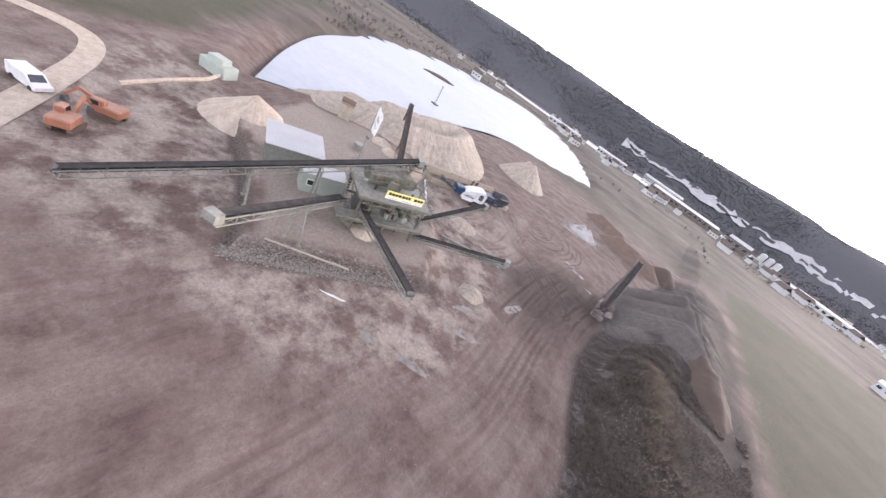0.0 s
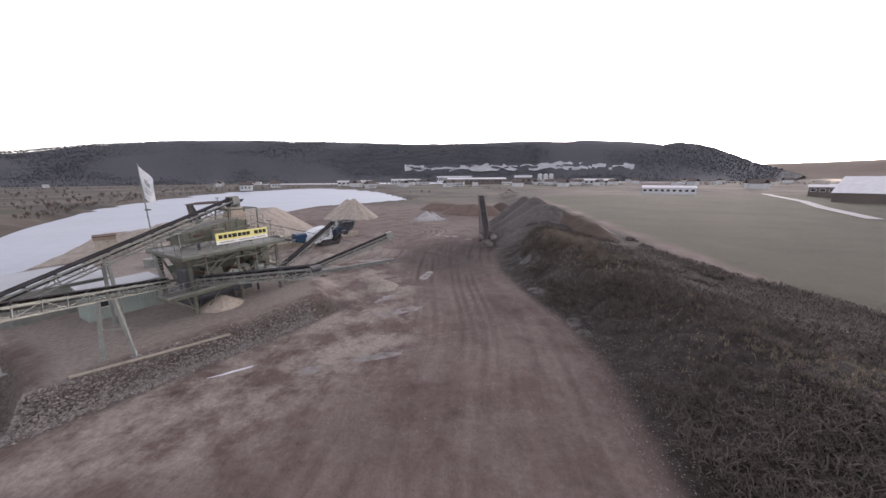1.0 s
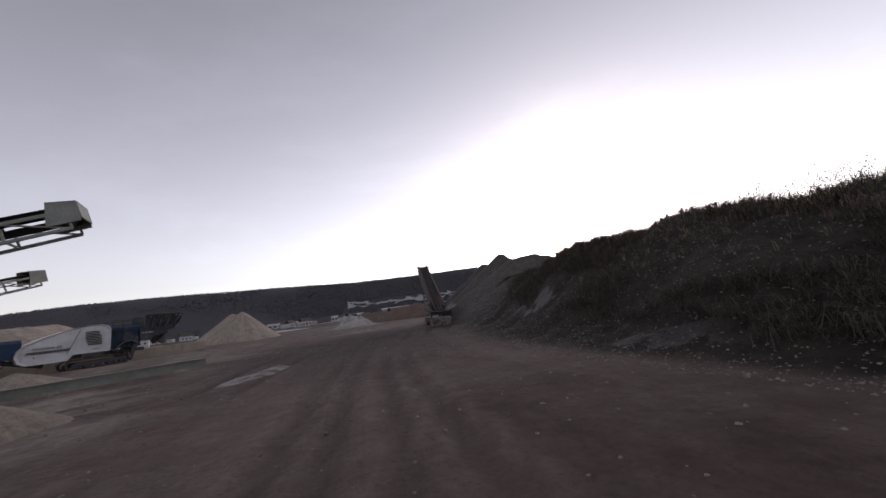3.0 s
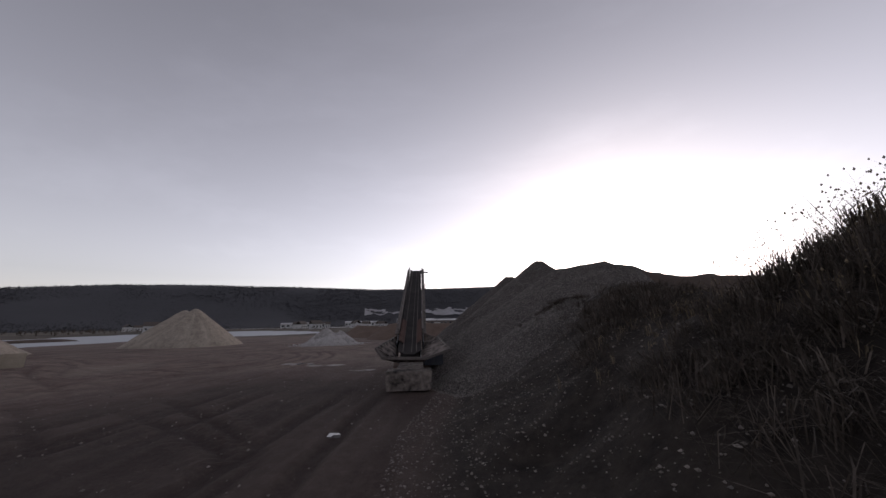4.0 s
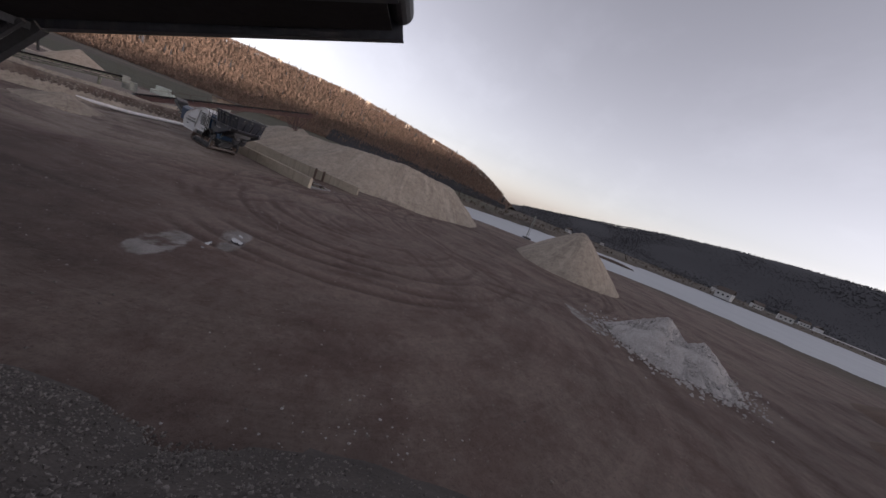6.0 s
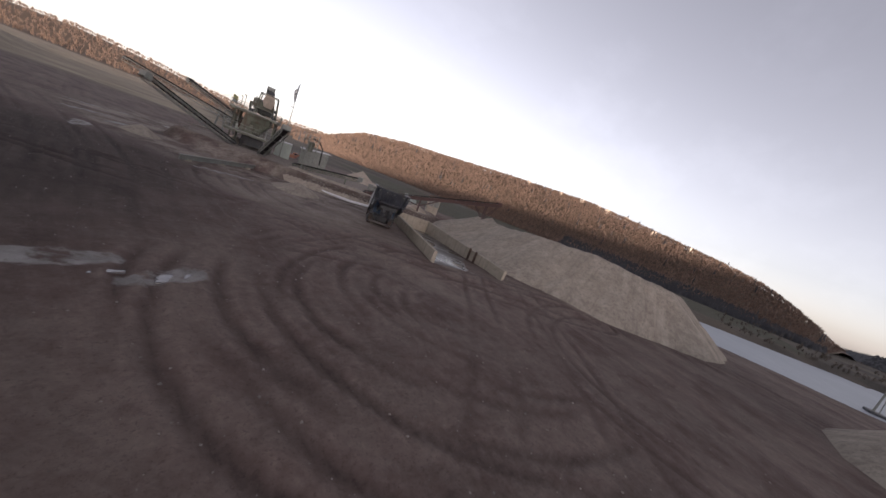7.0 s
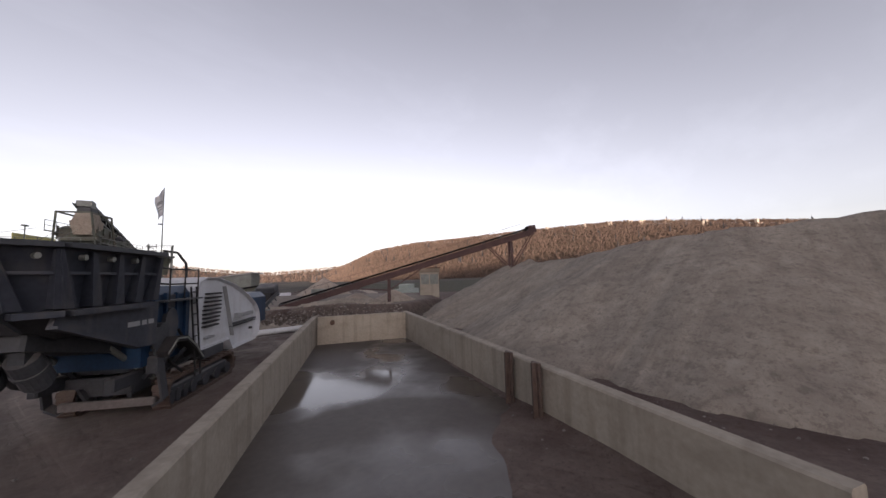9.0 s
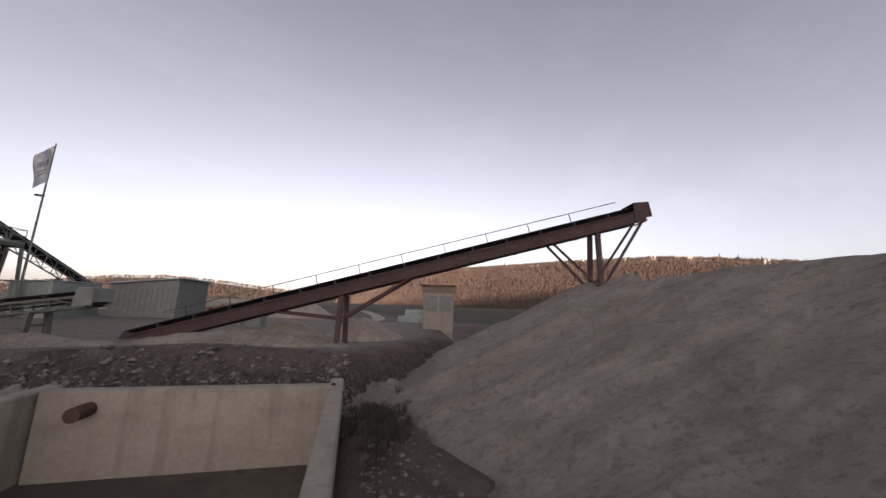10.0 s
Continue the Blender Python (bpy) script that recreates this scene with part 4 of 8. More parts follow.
def big_sand_h(x, y):
    h = np.maximum(ridge_of(x, y, SAND_CREST[:4], 0.70, 0.6), ridge_of(x, y, SAND_CREST[3:], 0.53, 0.3))
    d, s = along(x, y, [(p, q) for p, q, _ in SAND_CREST])
    flank = smooth01((np.abs(d) - 0.6) / 2.5)
    h = np.maximum(h, ridge_of(x, y, [(-46, 22, 5.6), (-46, 10, 5.2), (-50, 0, 4.6)], 0.68, 2.0))
    h = np.maximum(h, cone(x, y, -42.0, -3.6, 5.9, 0.62))
    return h + 0.15 * fnoise(x, y, 1.1) + 0.35 * fnoise(x, y, 6) + flank * (0.20 * fnoise(s, d * 0.16 + 7, 1.7, 2) + 0.14 * fnoise(s + 0.25 * d, d * 0.1, 0.7, 2))


heap("gravel_mound", 16, 54, -2, 44, 0.4, gravel_h, M_GRAVEL, "grey crushed gravel heap with loose stones", "gravel pile")
heap("spoil_mound", 28, 50, -6, 22, 0.4, lambda x, y: ridge_of(x, y, [(35.2, 11.2, 7.1), (36.6, 9.8, 6.7), (39, 8, 6.1), (40, 3, 5.3)], 0.62, 0.8) + 0.25 * fnoise(x, y, 1.6) + 0.3 * fnoise(x, y, 5), M_TOPSOIL, "dark overgrown spoil behind the gravel heap", "spoil heap")
heap("sand_mound", -68, -20, -26, 36, 0.25, big_sand_h, M_SANDG, "long pale sand stockpile with rain gullies", "sand pile", "stockpiles", [(p, q) for p, q, _ in SAND_CREST])
heap("sand_mound", -45, -12, 36, 66, 0.5, lambda x, y: np.maximum(cone(x, y, -27.4, 50, 7.0, 0.86, 0.3), cone(x, y, -30.0, 50.3, 6.6, 0.82, 0.6)) + 0.14 * fnoise(x, y, 1.5) + gullies(x, y, -28, 50, 8, 0.2), M_SANDG, "pointed pale sand stockpile beside the lake", "sand pile", "stockpiles")
heap("rubble_mound", -9, 10, 38, 56, 0.3, lambda x, y: np.maximum(cone(x, y, -0.4, 47, 2.9, 0.75), cone(x, y, 1.6, 49.0, 2.3, 0.7)) + 0.5 * fnoise(x, y, 1.1), M_CHALK, "white broken rubble heap", "rubble pile")
heap("spoil_mound", 2, 34, 54, 84, 0.6, lambda x, y: ridge_of(x, y, [(8, 66, 3.6), (15, 63, 4.0), (22, 63, 3.3)], 0.7) + 0.35 * fnoise(x, y, 3), M_BROWN, "rusty brown spoil heap", "spoil heap", "far heaps")
heap("spoil_mound", 16, 42, 60, 84, 0.6, lambda x, y: cone(x, y, 26, 72, 4.0, 0.6, 1.0) + 0.3 * fnoise(x, y, 3), M_TOPSOIL, "dark topsoil heap at the yard's far end", "spoil heap", "far heaps")
heap("spoil_mound", -10, 14, 68, 92, 0.7, lambda x, y: ridge_of(x, y, [(-4, 82, 3.4), (6, 78, 3.0)], 0.6) + 0.4 * fnoise(x, y, 4), M_BROWN, "brown earth heap at the yard's end", "spoil heap", "far heaps")
heap("sand_mound", -42, -28, -46, -32, 0.4, lambda x, y: cone(x, y, -34.8, -38.7, 4.6, 0.66) + 0.1 * fnoise(x, y, 1.5), M_SAND, "small golden sand cone behind the shed", "sand pile", "stockpiles")
heap("sand_mound", -40, -24, -22, -8, 0.4, lambda x, y: np.maximum(cone(x, y, -28.5, -15.0, 2.9, 0.5), cone(x, y, -32.5, -14.5, 3.0, 0.5)) + 0.1 * fnoise(x, y, 1.5), M_SAND, "low pale sand heap under the red conveyor", "sand pile", "stockpiles")
heap("sand_mound", -4, 10, -31, -19, 0.3, lambda x, y: cone(x, y, 6.2, -23.6, 1.2, 0.55) + 0.16 * fnoise(x, y, 1.6), M_SANDG, "small grey grit heap below a belt", "sand pile", "stockpiles")
heap("sand_mound", -12, 3, -44, -28, 0.3, lambda x, y: np.minimum(cone(x, y, -6.4, -35.6, 3.0, 0.62) + 0.18 * fnoise(x, y, 1.8), 1.2 + 1.3 * (inside(x, y, TERRACE) - 0.7)), M_SAND, "pale sand spilled in front of the plant", "sand pile", "stockpiles")
heap("sand_mound", -14, -2, -18, -6, 0.3, lambda x, y: cone(x, y, -8.0, -10.5, 1.25, 0.38) + 0.14 * fnoise(x, y, 1.6), M_SANDG, "flat grey grit heap beside the crusher", "sand pile", "stockpiles")
heap("sand_mound", -33, -9, -21, -6, 0.25, lambda x, y: np.minimum(ridge_of(x, y, [(-11, -20.4, 2.15), (-15, -18.3, 2.0), (-19.5, -15.8, 2.25), (-22, -14.6, 1.9), (-25.5, -13.6, 2.5), (-27.0, -12.6, 2.45), (-29.5, -11.4, 2.1)], 0.45, 0.2) + 0.2 * fnoise(x, y, 1.2), 1.45 + 0.8 * (inside(x, y, TERRACE) - 0.8)), M_SANDG, "lumpy pale sand along the terrace edge", "sand pile", "stockpiles", [(-11, -19.2), (-28.5, -9.4)])

# pale rock faces in the wooded hillside
rnd = random.Random(9)
v, f = [], []
for az, u in ((106, 0.93), (104.5, 0.9), (101, 0.95), (112, 0.9), (97, 0.84), (118, 0.93), (108.5, 0.88), (92, 0.82)):
    e = float(np.interp(az, EAST_AZ[::-1], EAST_EL[::-1]))
    h = (640 * math.tan(radians(e)) + 4) * float(np.interp(u, [0.75, 0.88, 1.0], [0.83, 0.95, 1.0])) - 3
    d = 400 + 240 * u - 3
    for k in range(4):
        x, y = -math.sin(radians(az)) * d + rnd.uniform(-5, 5), math.cos(radians(az)) * d + rnd.uniform(-5, 5)
        w, t = rnd.uniform(1.0, 2.6), rnd.uniform(3, 8)
        o = len(v)
        v += [(x + w * rnd.uniform(0.6, 1.2) * math.cos(a), y + w * rnd.uniform(0.6, 1.2) * math.sin(a), h + z) for z in (-3, t) for a in (0.3, 1.6, 2.9, 4.1, 5.4)]
        f += [(o + i, o + (i + 1) % 5, o + 5 + (i + 1) % 5, o + 5 + i) for i in range(5)] + [tuple(range(o + 5, o + 10))]
stuff("rock_outcrop", v, f, M_CLIFF, "pale limestone faces among the hillside trees", "rock outcrop")


# ---- concrete settling bay ----
bay = thing("settling_bay", (-19, 5, 0), "open-fronted concrete bay with a wet slurry floor", "concrete bay")
WL0, WL1, WR0, WR1 = (-11.35, 12.3), (-21.85, -8.5), (-19.3, 15.5), (-28.0, -6.0)


def wall_between(a, b, h, th, z0=-0.3, shift=0.0):
    s = Shape()
    ax, ay = a
    bx, by = b
    n = Vector((by - ay, ax - bx, 0)).normalized()
    p, q = Vector((ax, ay, 0)) + n * shift, Vector((bx, by, 0)) + n * shift
    o = [(-th / 2, z0), (th / 2, z0), (th / 2, h - 0.04), (th / 2 - 0.04, h), (-th / 2 + 0.04, h), (-th / 2, h - 0.04)]
    vs = [e + n * i + Vector((0, 0, j)) for e in (p, q) for i, j in o]
    k = len(o)
    return s.add(vs, [tuple(range(k)), tuple(range(2 * k - 1, k - 1, -1))] + [(i, k + i, k + (i + 1) % k, (i + 1) % k) for i in range(k)])


part("side_wall", wall_between(WL0, WL1, 1.6, 0.36, -0.8), M_CONCRETE, bay)
part("side_wall", wall_between(WR0, WR1, 1.6, 0.36, -0.8), M_CONCRETE, bay)
part("back_wall", wall_between((-21.9, -8.05), (-27.75, -5.45), 1.6, 0.36, z0=-0.8, shift=0.1), M_CONCRETE, bay)
s = Shape()
s.add([(-11.3, 12.1, 0.31), (-21.7, -8.0, -0.32), (-27.7, -5.5, -0.32), (-19.4, 15.2, 0.31)], [(0, 1, 2, 3)])
s.add([(-11.3, 12.1, -0.7), (-21.7, -8.0, -0.9), (-27.7, -5.5, -0.9), (-19.4, 15.2, -0.7)], [(3, 2, 1, 0)])
part("wet_floor", s, M_WET, bay, "shiny grey wet slurry floor")
for k, (px, py) in enumerate(((-21.75, 8.6), (-21.2, 9.95))):
    s = Shape()
    s.box((px, py, 0.85), (0.1, 0.34, 1.75), pose(0, 0, 0, 0, 0, -17).to_3x3(), 0.02)
    s.box((px + 0.1, py, 0.85), (0.2, 0.06, 1.75), pose(0, 0, 0, 0, 0, -17).to_3x3())
    part("sluice_post", s, M_TRACK, bay, "rusty steel sluice post")
s = Shape()
s.tube((-22.75, -7.5, 1.2), (-22.5, -6.95, 1.2), 0.16, 14)
part("outlet_pipe", s, M_RUST, bay, "rust-brown pipe stub")


# ---- belt conveyors ----
def belt_conveyor(name, low, high, width, depth, m_frame, label, group="", base_z=0.0, legs=(), cap=True, rail=False, bays=None, solid_side=False):
    low, high = Vector(low), Vector(high)
    d = high - low
    length = d.length
    d.normalize()
    side = d.cross(Vector((0, 0, 1))).normalized()
    up = side.cross(d).normalized()
    root = thing(name, (low.x, low.y, base_z), label, "conveyor", group)
    at = lambda t, i, j: low + d * t + side * i + up * j
    n = bays or max(6, int(length / 1.5))
    for sgn in (-1, 1):
        s = Shape()
        e = sgn * width / 2
        if solid_side:
            s.beam(at(0, e, -depth / 2), at(length, e, -depth / 2), 0.07, depth, up)
            s.beam(at(0, e + sgn * 0.06, -depth + 0.04), at(length, e + sgn * 0.06, -depth + 0.04), 0.14, 0.07, up)
            s.beam(at(0, e + sgn * 0.06, -0.04), at(length, e + sgn * 0.06, -0.04), 0.14, 0.07, up)
        else:
            s.beam(at(0, e, 0), at(length, e, 0), 0.1, 0.12, up)
            s.beam(at(0, e, -depth), at(length, e, -depth), 0.09, 0.1, up)
            for k in range(n + 1):
                t = length * k / n
                s.beam(at(t, e, -depth), at(t, e, 0), 0.06, 0.06, d)
                if k < n:
                    t2 = length * (k + 1) / n
                    s.beam(at(t, e, -depth if k % 2 else 0), at(t2, e, 0 if k % 2 else -depth), 0.05, 0.05)
        part("side_frame", s, m_frame, root)
    for k in range(0, n + 1, 2):
        t = length * k / n
        part("cross_tie", Shape().beam(at(t, -width / 2, -depth), at(t, width / 2, -depth), 0.06, 0.06), m_frame, root)
    # the belt: troughed upper run, flat lower run
    s = Shape()
    w = width * 0.46
    sec = [(-w, 0.24), (-w * 0.45, 0.12), (w * 0.45, 0.12), (w, 0.24)]
    ring = sec + [(i, j - 0.03) for i, j in reversed(sec)]
    vs = [at(t, i, j) for t in (0.1, length - 0.1) for i, j in ring]
    k = len(ring)
    s.add(vs, [tuple(range(k)), tuple(range(2 * k - 1, k - 1, -1))] + [(i, k + i, k + (i + 1) % k, (i + 1) % k) for i in range(k)])
    s.beam(at(0.1, 0, -0.22), at(length - 0.1, 0, -0.22), width * 0.8, 0.03, up)
    part("belt", s, M_BELT, root)
    for t, nm in ((0.12, "tail_drum"), (length - 0.1, "head_drum")):
        s = Shape()
        s.tube(at(t, -width * 0.46, -0.05), at(t, width * 0.46, -0.05), 0.24, 14)
        part(nm, s, M_DARK, root)
    idl = None
    count = max(5, int(length / 1.6))
    for k in range(1, count):
        t = length * k / count
        s = Shape()
        s.beam(at(t, -width / 2, 0.02), at(t, width / 2, 0.02), 0.05, 0.06, up)
        for i0, j0, i1, j1 in ((-w, 0.18, -w * 0.45, 0.07), (-w * 0.43, 0.06, w * 0.43, 0.06), (w * 0.45, 0.07, w, 0.18)):
            s.tube(at(t, i0, j0), at(t, i1, j1), 0.045, 6)
        for sg in (-1, 1):
            s.beam(at(t, sg * width / 2, 0), at(t, sg * width / 2, 0.22), 0.05, 0.05, d)
        part("idler", s, M_DARK, root)
    if cap:
        s = Shape()
        for sg in (-1, 1):
            s.plate([at(length - 0.55, sg * (width / 2 + 0.05), -0.42), at(length + 0.3, sg * (width / 2 + 0.05), -0.42), at(length + 0.36, sg * (width / 2 + 0.05), 0.3), at(length - 0.35, sg * (width / 2 + 0.05), 0.42)], 0.04)
        s.plate([at(length + 0.34, -width / 2 - 0.05, -0.3), at(length + 0.34, width / 2 + 0.05, -0.3), at(length + 0.38, width / 2 + 0.05, 0.3), at(length + 0.38, -width / 2 - 0.05, 0.3)], 0.04)
        s.plate([at(length - 0.35, -width / 2 - 0.05, 0.42), at(length + 0.36, -width / 2 - 0.05, 0.3), at(length + 0.36, width / 2 + 0.05, 0.3), at(length - 0.35, width / 2 + 0.05, 0.42)], 0.04)
        part("head_guard", s, M_STEEL if m_frame is not M_RED else M_RED, root, "pale sheet guard over the head drum" if m_frame is not M_RED else "")
    if rail:
        s = Shape()
        e = -(width / 2 + 0.12)
        s.tube(at(1, e, 0.85), at(length - 0.5, e, 0.85), 0.022, 6)
        part("hand_rail", s, m_frame, root)
        for k in range(1, int(length / 2.2)):
            s = Shape()
            s.beam(at(k * 2.2, e, 0), at(k * 2.2, e, 0.85), 0.035)
            part("rail_post", s, m_frame, root)
    for t, foot_z, half, brace in legs:
        for sg in (-1, 1):
            s = Shape()
            top = at(t, sg * width * 0.45, -depth)
            foot = Vector((top.x, top.y, foot_z)) + side * sg * half
            s.beam(top, foot, 0.2, 0.2)
            s.box((foot.x, foot.y, foot_z + 0.04), (0.45, 0.45, 0.08))
            part("leg", s, m_frame, root)
            if brace:
                s = Shape()
                s.beam(at(t + brace, sg * width * 0.45, -depth), Vector((top.x, top.y, foot_z + (top.z - foot_z) * 0.55)) + side * sg * half * 0.5, 0.1)
                s.beam(at(t - brace, sg * width * 0.45, -depth), Vector((top.x, top.y, foot_z + (top.z - foot_z) * 0.55)) + side * sg * half * 0.5, 0.1)
                part("brace", s, m_frame, root)
        s = Shape()
        top = at(t, 0, -depth)
        s.beam(Vector((top.x, top.y, foot_z + (top.z - foot_z) * 0.5)) - side * (width * 0.45 + half * 0.5), Vector((top.x, top.y, foot_z + (top.z - foot_z) * 0.5)) + side * (width * 0.45 + half * 0.5), 0.1)
        part("leg_tie", s, m_frame, root)
    return root


G_BELTS = "discharge belts of the screening plant"
belt_conveyor("belt_conveyor", (-4.6, -28.2, 2.2), (6.9, -22.0, 6.8), 0.85, 0.6, M_STEEL, "grey lattice belt conveyor rising from the plant", G_BELTS, 1.7)
belt_conveyor("belt_conveyor", (-7.6, -25.4, 2.2), (-5.3, -12.4, 7.0), 0.85, 0.6, M_STEEL, "grey lattice belt conveyor pointing at the crusher", G_BELTS, 1.7)
belt_conveyor("belt_conveyor", (-7.2, -36.8, 4.9), (7.8, -42.8, 8.1), 0.85, 0.6, M_STEEL, "grey lattice belt conveyor over the haul road", G_BELTS, 1.7, cap=False)
belt_conveyor("belt_conveyor", (-9.2, -38.6, 5.2), (-1.9, -54.5, 9.0), 0.95, 0.6, M_STEEL, "pale lattice belt conveyor on splayed legs", G_BELTS, 1.7, legs=((7.5, 1.75, 0.5, 0),))
belt_conveyor("feed_conveyor", (-17.0, -60.5, 1.6), (-8.2, -30.2, 11.9), 1.0, 0.75, M_STEEL, "long lattice feed conveyor up to the tower top", G_BELTS, 0.0, legs=((14, 1.5, 0.6, 0), (21, 1.8, 0.4, 0)))
belt_conveyor("stockpile_conveyor", (-22.2, -17.6, 1.9), (-41.1, -2.7, 8.65), 0.95, 0.55, M_RED, "rust-red stockpile conveyor on trestle legs", "", 1.8, legs=((10.2, 1.7, 0.2, 3.2), (22.6, 1.5, 0.4, 2.2)), cap=True, rail=True, solid_side=True)


# ---- screening plant ----
PU, PV = Vector((0.36, 0.933, 0)), Vector((-0.933, 0.36, 0))
PF = Matrix(((PU.x, PV.x, 0, -5.6), (PU.y, PV.y, 0, -33.8), (0, 0, 1, 0), (0, 0, 0, 1)))
plant = thing("screening_plant", (-5.6, -33.8, 1.8), "tall green-grey steel gravel screening tower with railed decks", "screening plant")


def P():
    return Shape(PF)


def steel(a, b, w=0.16, name="beam", m=None, h=None):
    part(name, P().beam(a, b, w, h), m or M_GREEN, plant)


def railing(pts, z, h=1.05, m=None):
    """A tube railing along plan points on a deck."""
    s = P()
    for a, b in zip(pts, pts[1:]):
        for k in (1.0, 0.55):
            s.tube((a[0], a[1], z + h * k), (b[0], b[1], z + h * k), 0.028, 6)
        s.beam((a[0], a[1], z + 0.07), (b[0], b[1], z + 0.07), 0.02, 0.12)
    rail = part("railing", s, m or M_STEEL, plant)
    for a, b in zip(pts, pts[1:]):
        n = max(1, round(math.hypot(b[0] - a[0], b[1] - a[1]) / 1.3))
        for k in range(n + 1):
            t = k / n
            x, y = a[0] + (b[0] - a[0]) * t, a[1] + (b[1] - a[1]) * t
            part("post", P().tube((x, y, z), (x, y, z + h), 0.03, 6), m or M_STEEL, rail)


for x, y in ((-4.3, 0), (4.3, 0), (-4.3, 5.6), (4.3, 5.6), (0.2, 5.6), (0.2, 0.4)):
    foot = 1.6
    s = P()
    for i in (-0.1, 0.1):
        s.box((x, y + i, (foot + 7.3) / 2), (0.24, 0.03, 7.3 - foot))
    s.box((x, y, (foot + 7.3) / 2), (0.03, 0.2, 7.3 - foot))
    s.box((x, y, foot + 0.1), (0.5, 0.5, 0.06))
    part("leg", s, M_GREEN, plant)
for z, x0, x1, y0, y1 in ((7.4, -5.0, 5.0, -0.7, 6.2), (4.1, -6.6, 5.0, -0.8, 1.1), (4.1, 3.4, 5.2, 1.1, 6.2)):
    s = P()
    s.box(((x0 + x1) / 2, (y0 + y1) / 2, z), (x1 - x0, y1 - y0, 0.06))
    part("deck", s, M_STEEL, plant, "steel grating deck")
    for a, b in (((x0, y0, z - 0.16), (x1, y0, z - 0.16)), ((x0, y1, z - 0.16), (x1, y1, z - 0.16)), ((x0, y0, z - 0.16), (x0, y1, z - 0.16)), ((x1, y0, z - 0.16), (x1, y1, z - 0.16))):
        steel(a, b, 0.1, "deck_edge", M_GREEN, 0.26)
    n = int((x1 - x0) / 1.6)
    for k in range(1, n):
        x = x0 + (x1 - x0) * k / n
        steel((x, y0, z - 0.14), (x, y1, z - 0.14), 0.08, "joist", M_GREEN, 0.18)
railing([(-5.0, 0.4), (-5.0, -0.7), (5.0, -0.7), (5.0, 6.2), (-5.0, 6.2), (-5.0, 2.6)], 7.43)
railing([(-6.6, 1.0), (-6.6, -0.8), (5.0, -0.8), (5.2, 6.2)], 4.13)
for a, b in (((-4.3, 0, 1.8), (-4.3, 5.6, 7.0)), ((4.3, 0, 4.2), (0.6, 0, 7.1)), ((-4.3, 0, 4.3), (-1.0, 0, 7.1)), ((4.3, 5.6, 1.8), (0.4, 5.6, 7.0)), ((-4.3, 5.6, 1.8), (0.2, 5.6, 7.0)), ((4.3, 0, 2.2), (4.3, 5.6, 7.0)), ((-6.4, -0.6, 4.0), (-4.3, 0, 2.2)), ((-2.0, -0.6, 4.0), (-3.4, 0.2, 1.9))):
    steel(a, b, 0.12, "brace")
for z in (4.0, 7.2):
    for y in (0, 5.6):
        steel((-4.6, y, z), (4.6, y, z), 0.2, "girder", None, 0.3)

# screen housing, bins below it, chutes
s = P()
s.prism([(-3.6, 7.8), (2.4, 8.5), (2.4, 9.7), (1.6, 10.0), (-3.6, 9.1)], 1.9, 4.6)
screen = part("screen_housing", s, M_GREEN, plant, "dusty olive sheet-steel screen housing")
for x in (-3.0, -1.9, -0.8, 0.3, 1.4, 2.4):
    z0 = 7.9 + (x + 3.6) * 0.125
    for y in (1.84, 4.66):
        part("rib", P().box((x, y, z0 + 0.6), (0.1, 0.14, 1.25)), M_GREEN, screen)
for x in (-2.6, 0.0, 2.5):
    part("spring_mount", P().tube((x, 1.6, 7.45), (x, 1.6, 8.2), 0.15, 10), M_DARK, screen)
    part("spring_mount", P().tube((x, 4.9, 7.45), (x, 4.9, 8.2), 0.15, 10), M_DARK, screen)
for y in (1.8, 4.7):
    part("side_stringer", P().beam((-3.8, y, 8.35), (2.7, y, 9.1), 0.14, 0.22), M_GREEN, screen)
for x in (-2.4, -0.3):
    part("hatch", P().box((x, 1.86, 8.9 + x * 0.12), (0.7, 0.06, 0.5), None, 0.02), M_RUST, screen, "rust-stained inspection hatch")
part("drive", P().tube((-0.8, 1.2, 9.0), (-0.8, 5.3, 9.0), 0.24, 14), M_DARK, screen)
part("drive_guard", P().box((-0.8, 1.25, 8.7), (1.2, 0.3, 1.1), None, 0.12), M_GREEN, screen)
for cx, cy in ((-2.6, 3.2), (0.0, 3.2), (2.6, 3.2)):
    s = P()
    top = [(cx - 1.2, cy - 1.7, 7.2), (cx + 1.2, cy - 1.7, 7.2), (cx + 1.2, cy + 1.7, 7.2), (cx - 1.2, cy + 1.7, 7.2)]
    mid = [(p[0], p[1], 6.2) for p in top]
    low = [(cx - 0.35, cy - 0.4, 4.3), (cx + 0.35, cy - 0.4, 4.3), (cx + 0.35, cy + 0.4, 4.3), (cx - 0.35, cy + 0.4, 4.3)]
    s.add(top + mid + low, [(k + i, k + (i + 1) % 4, k + 4 + (i + 1) % 4, k + 4 + i) for k in (0, 4) for i in range(4)] + [(0, 1, 2, 3), (11, 10, 9, 8)])
    part("bin", s, M_GREEN, plant, "funnel-shaped steel bin")
s = P()
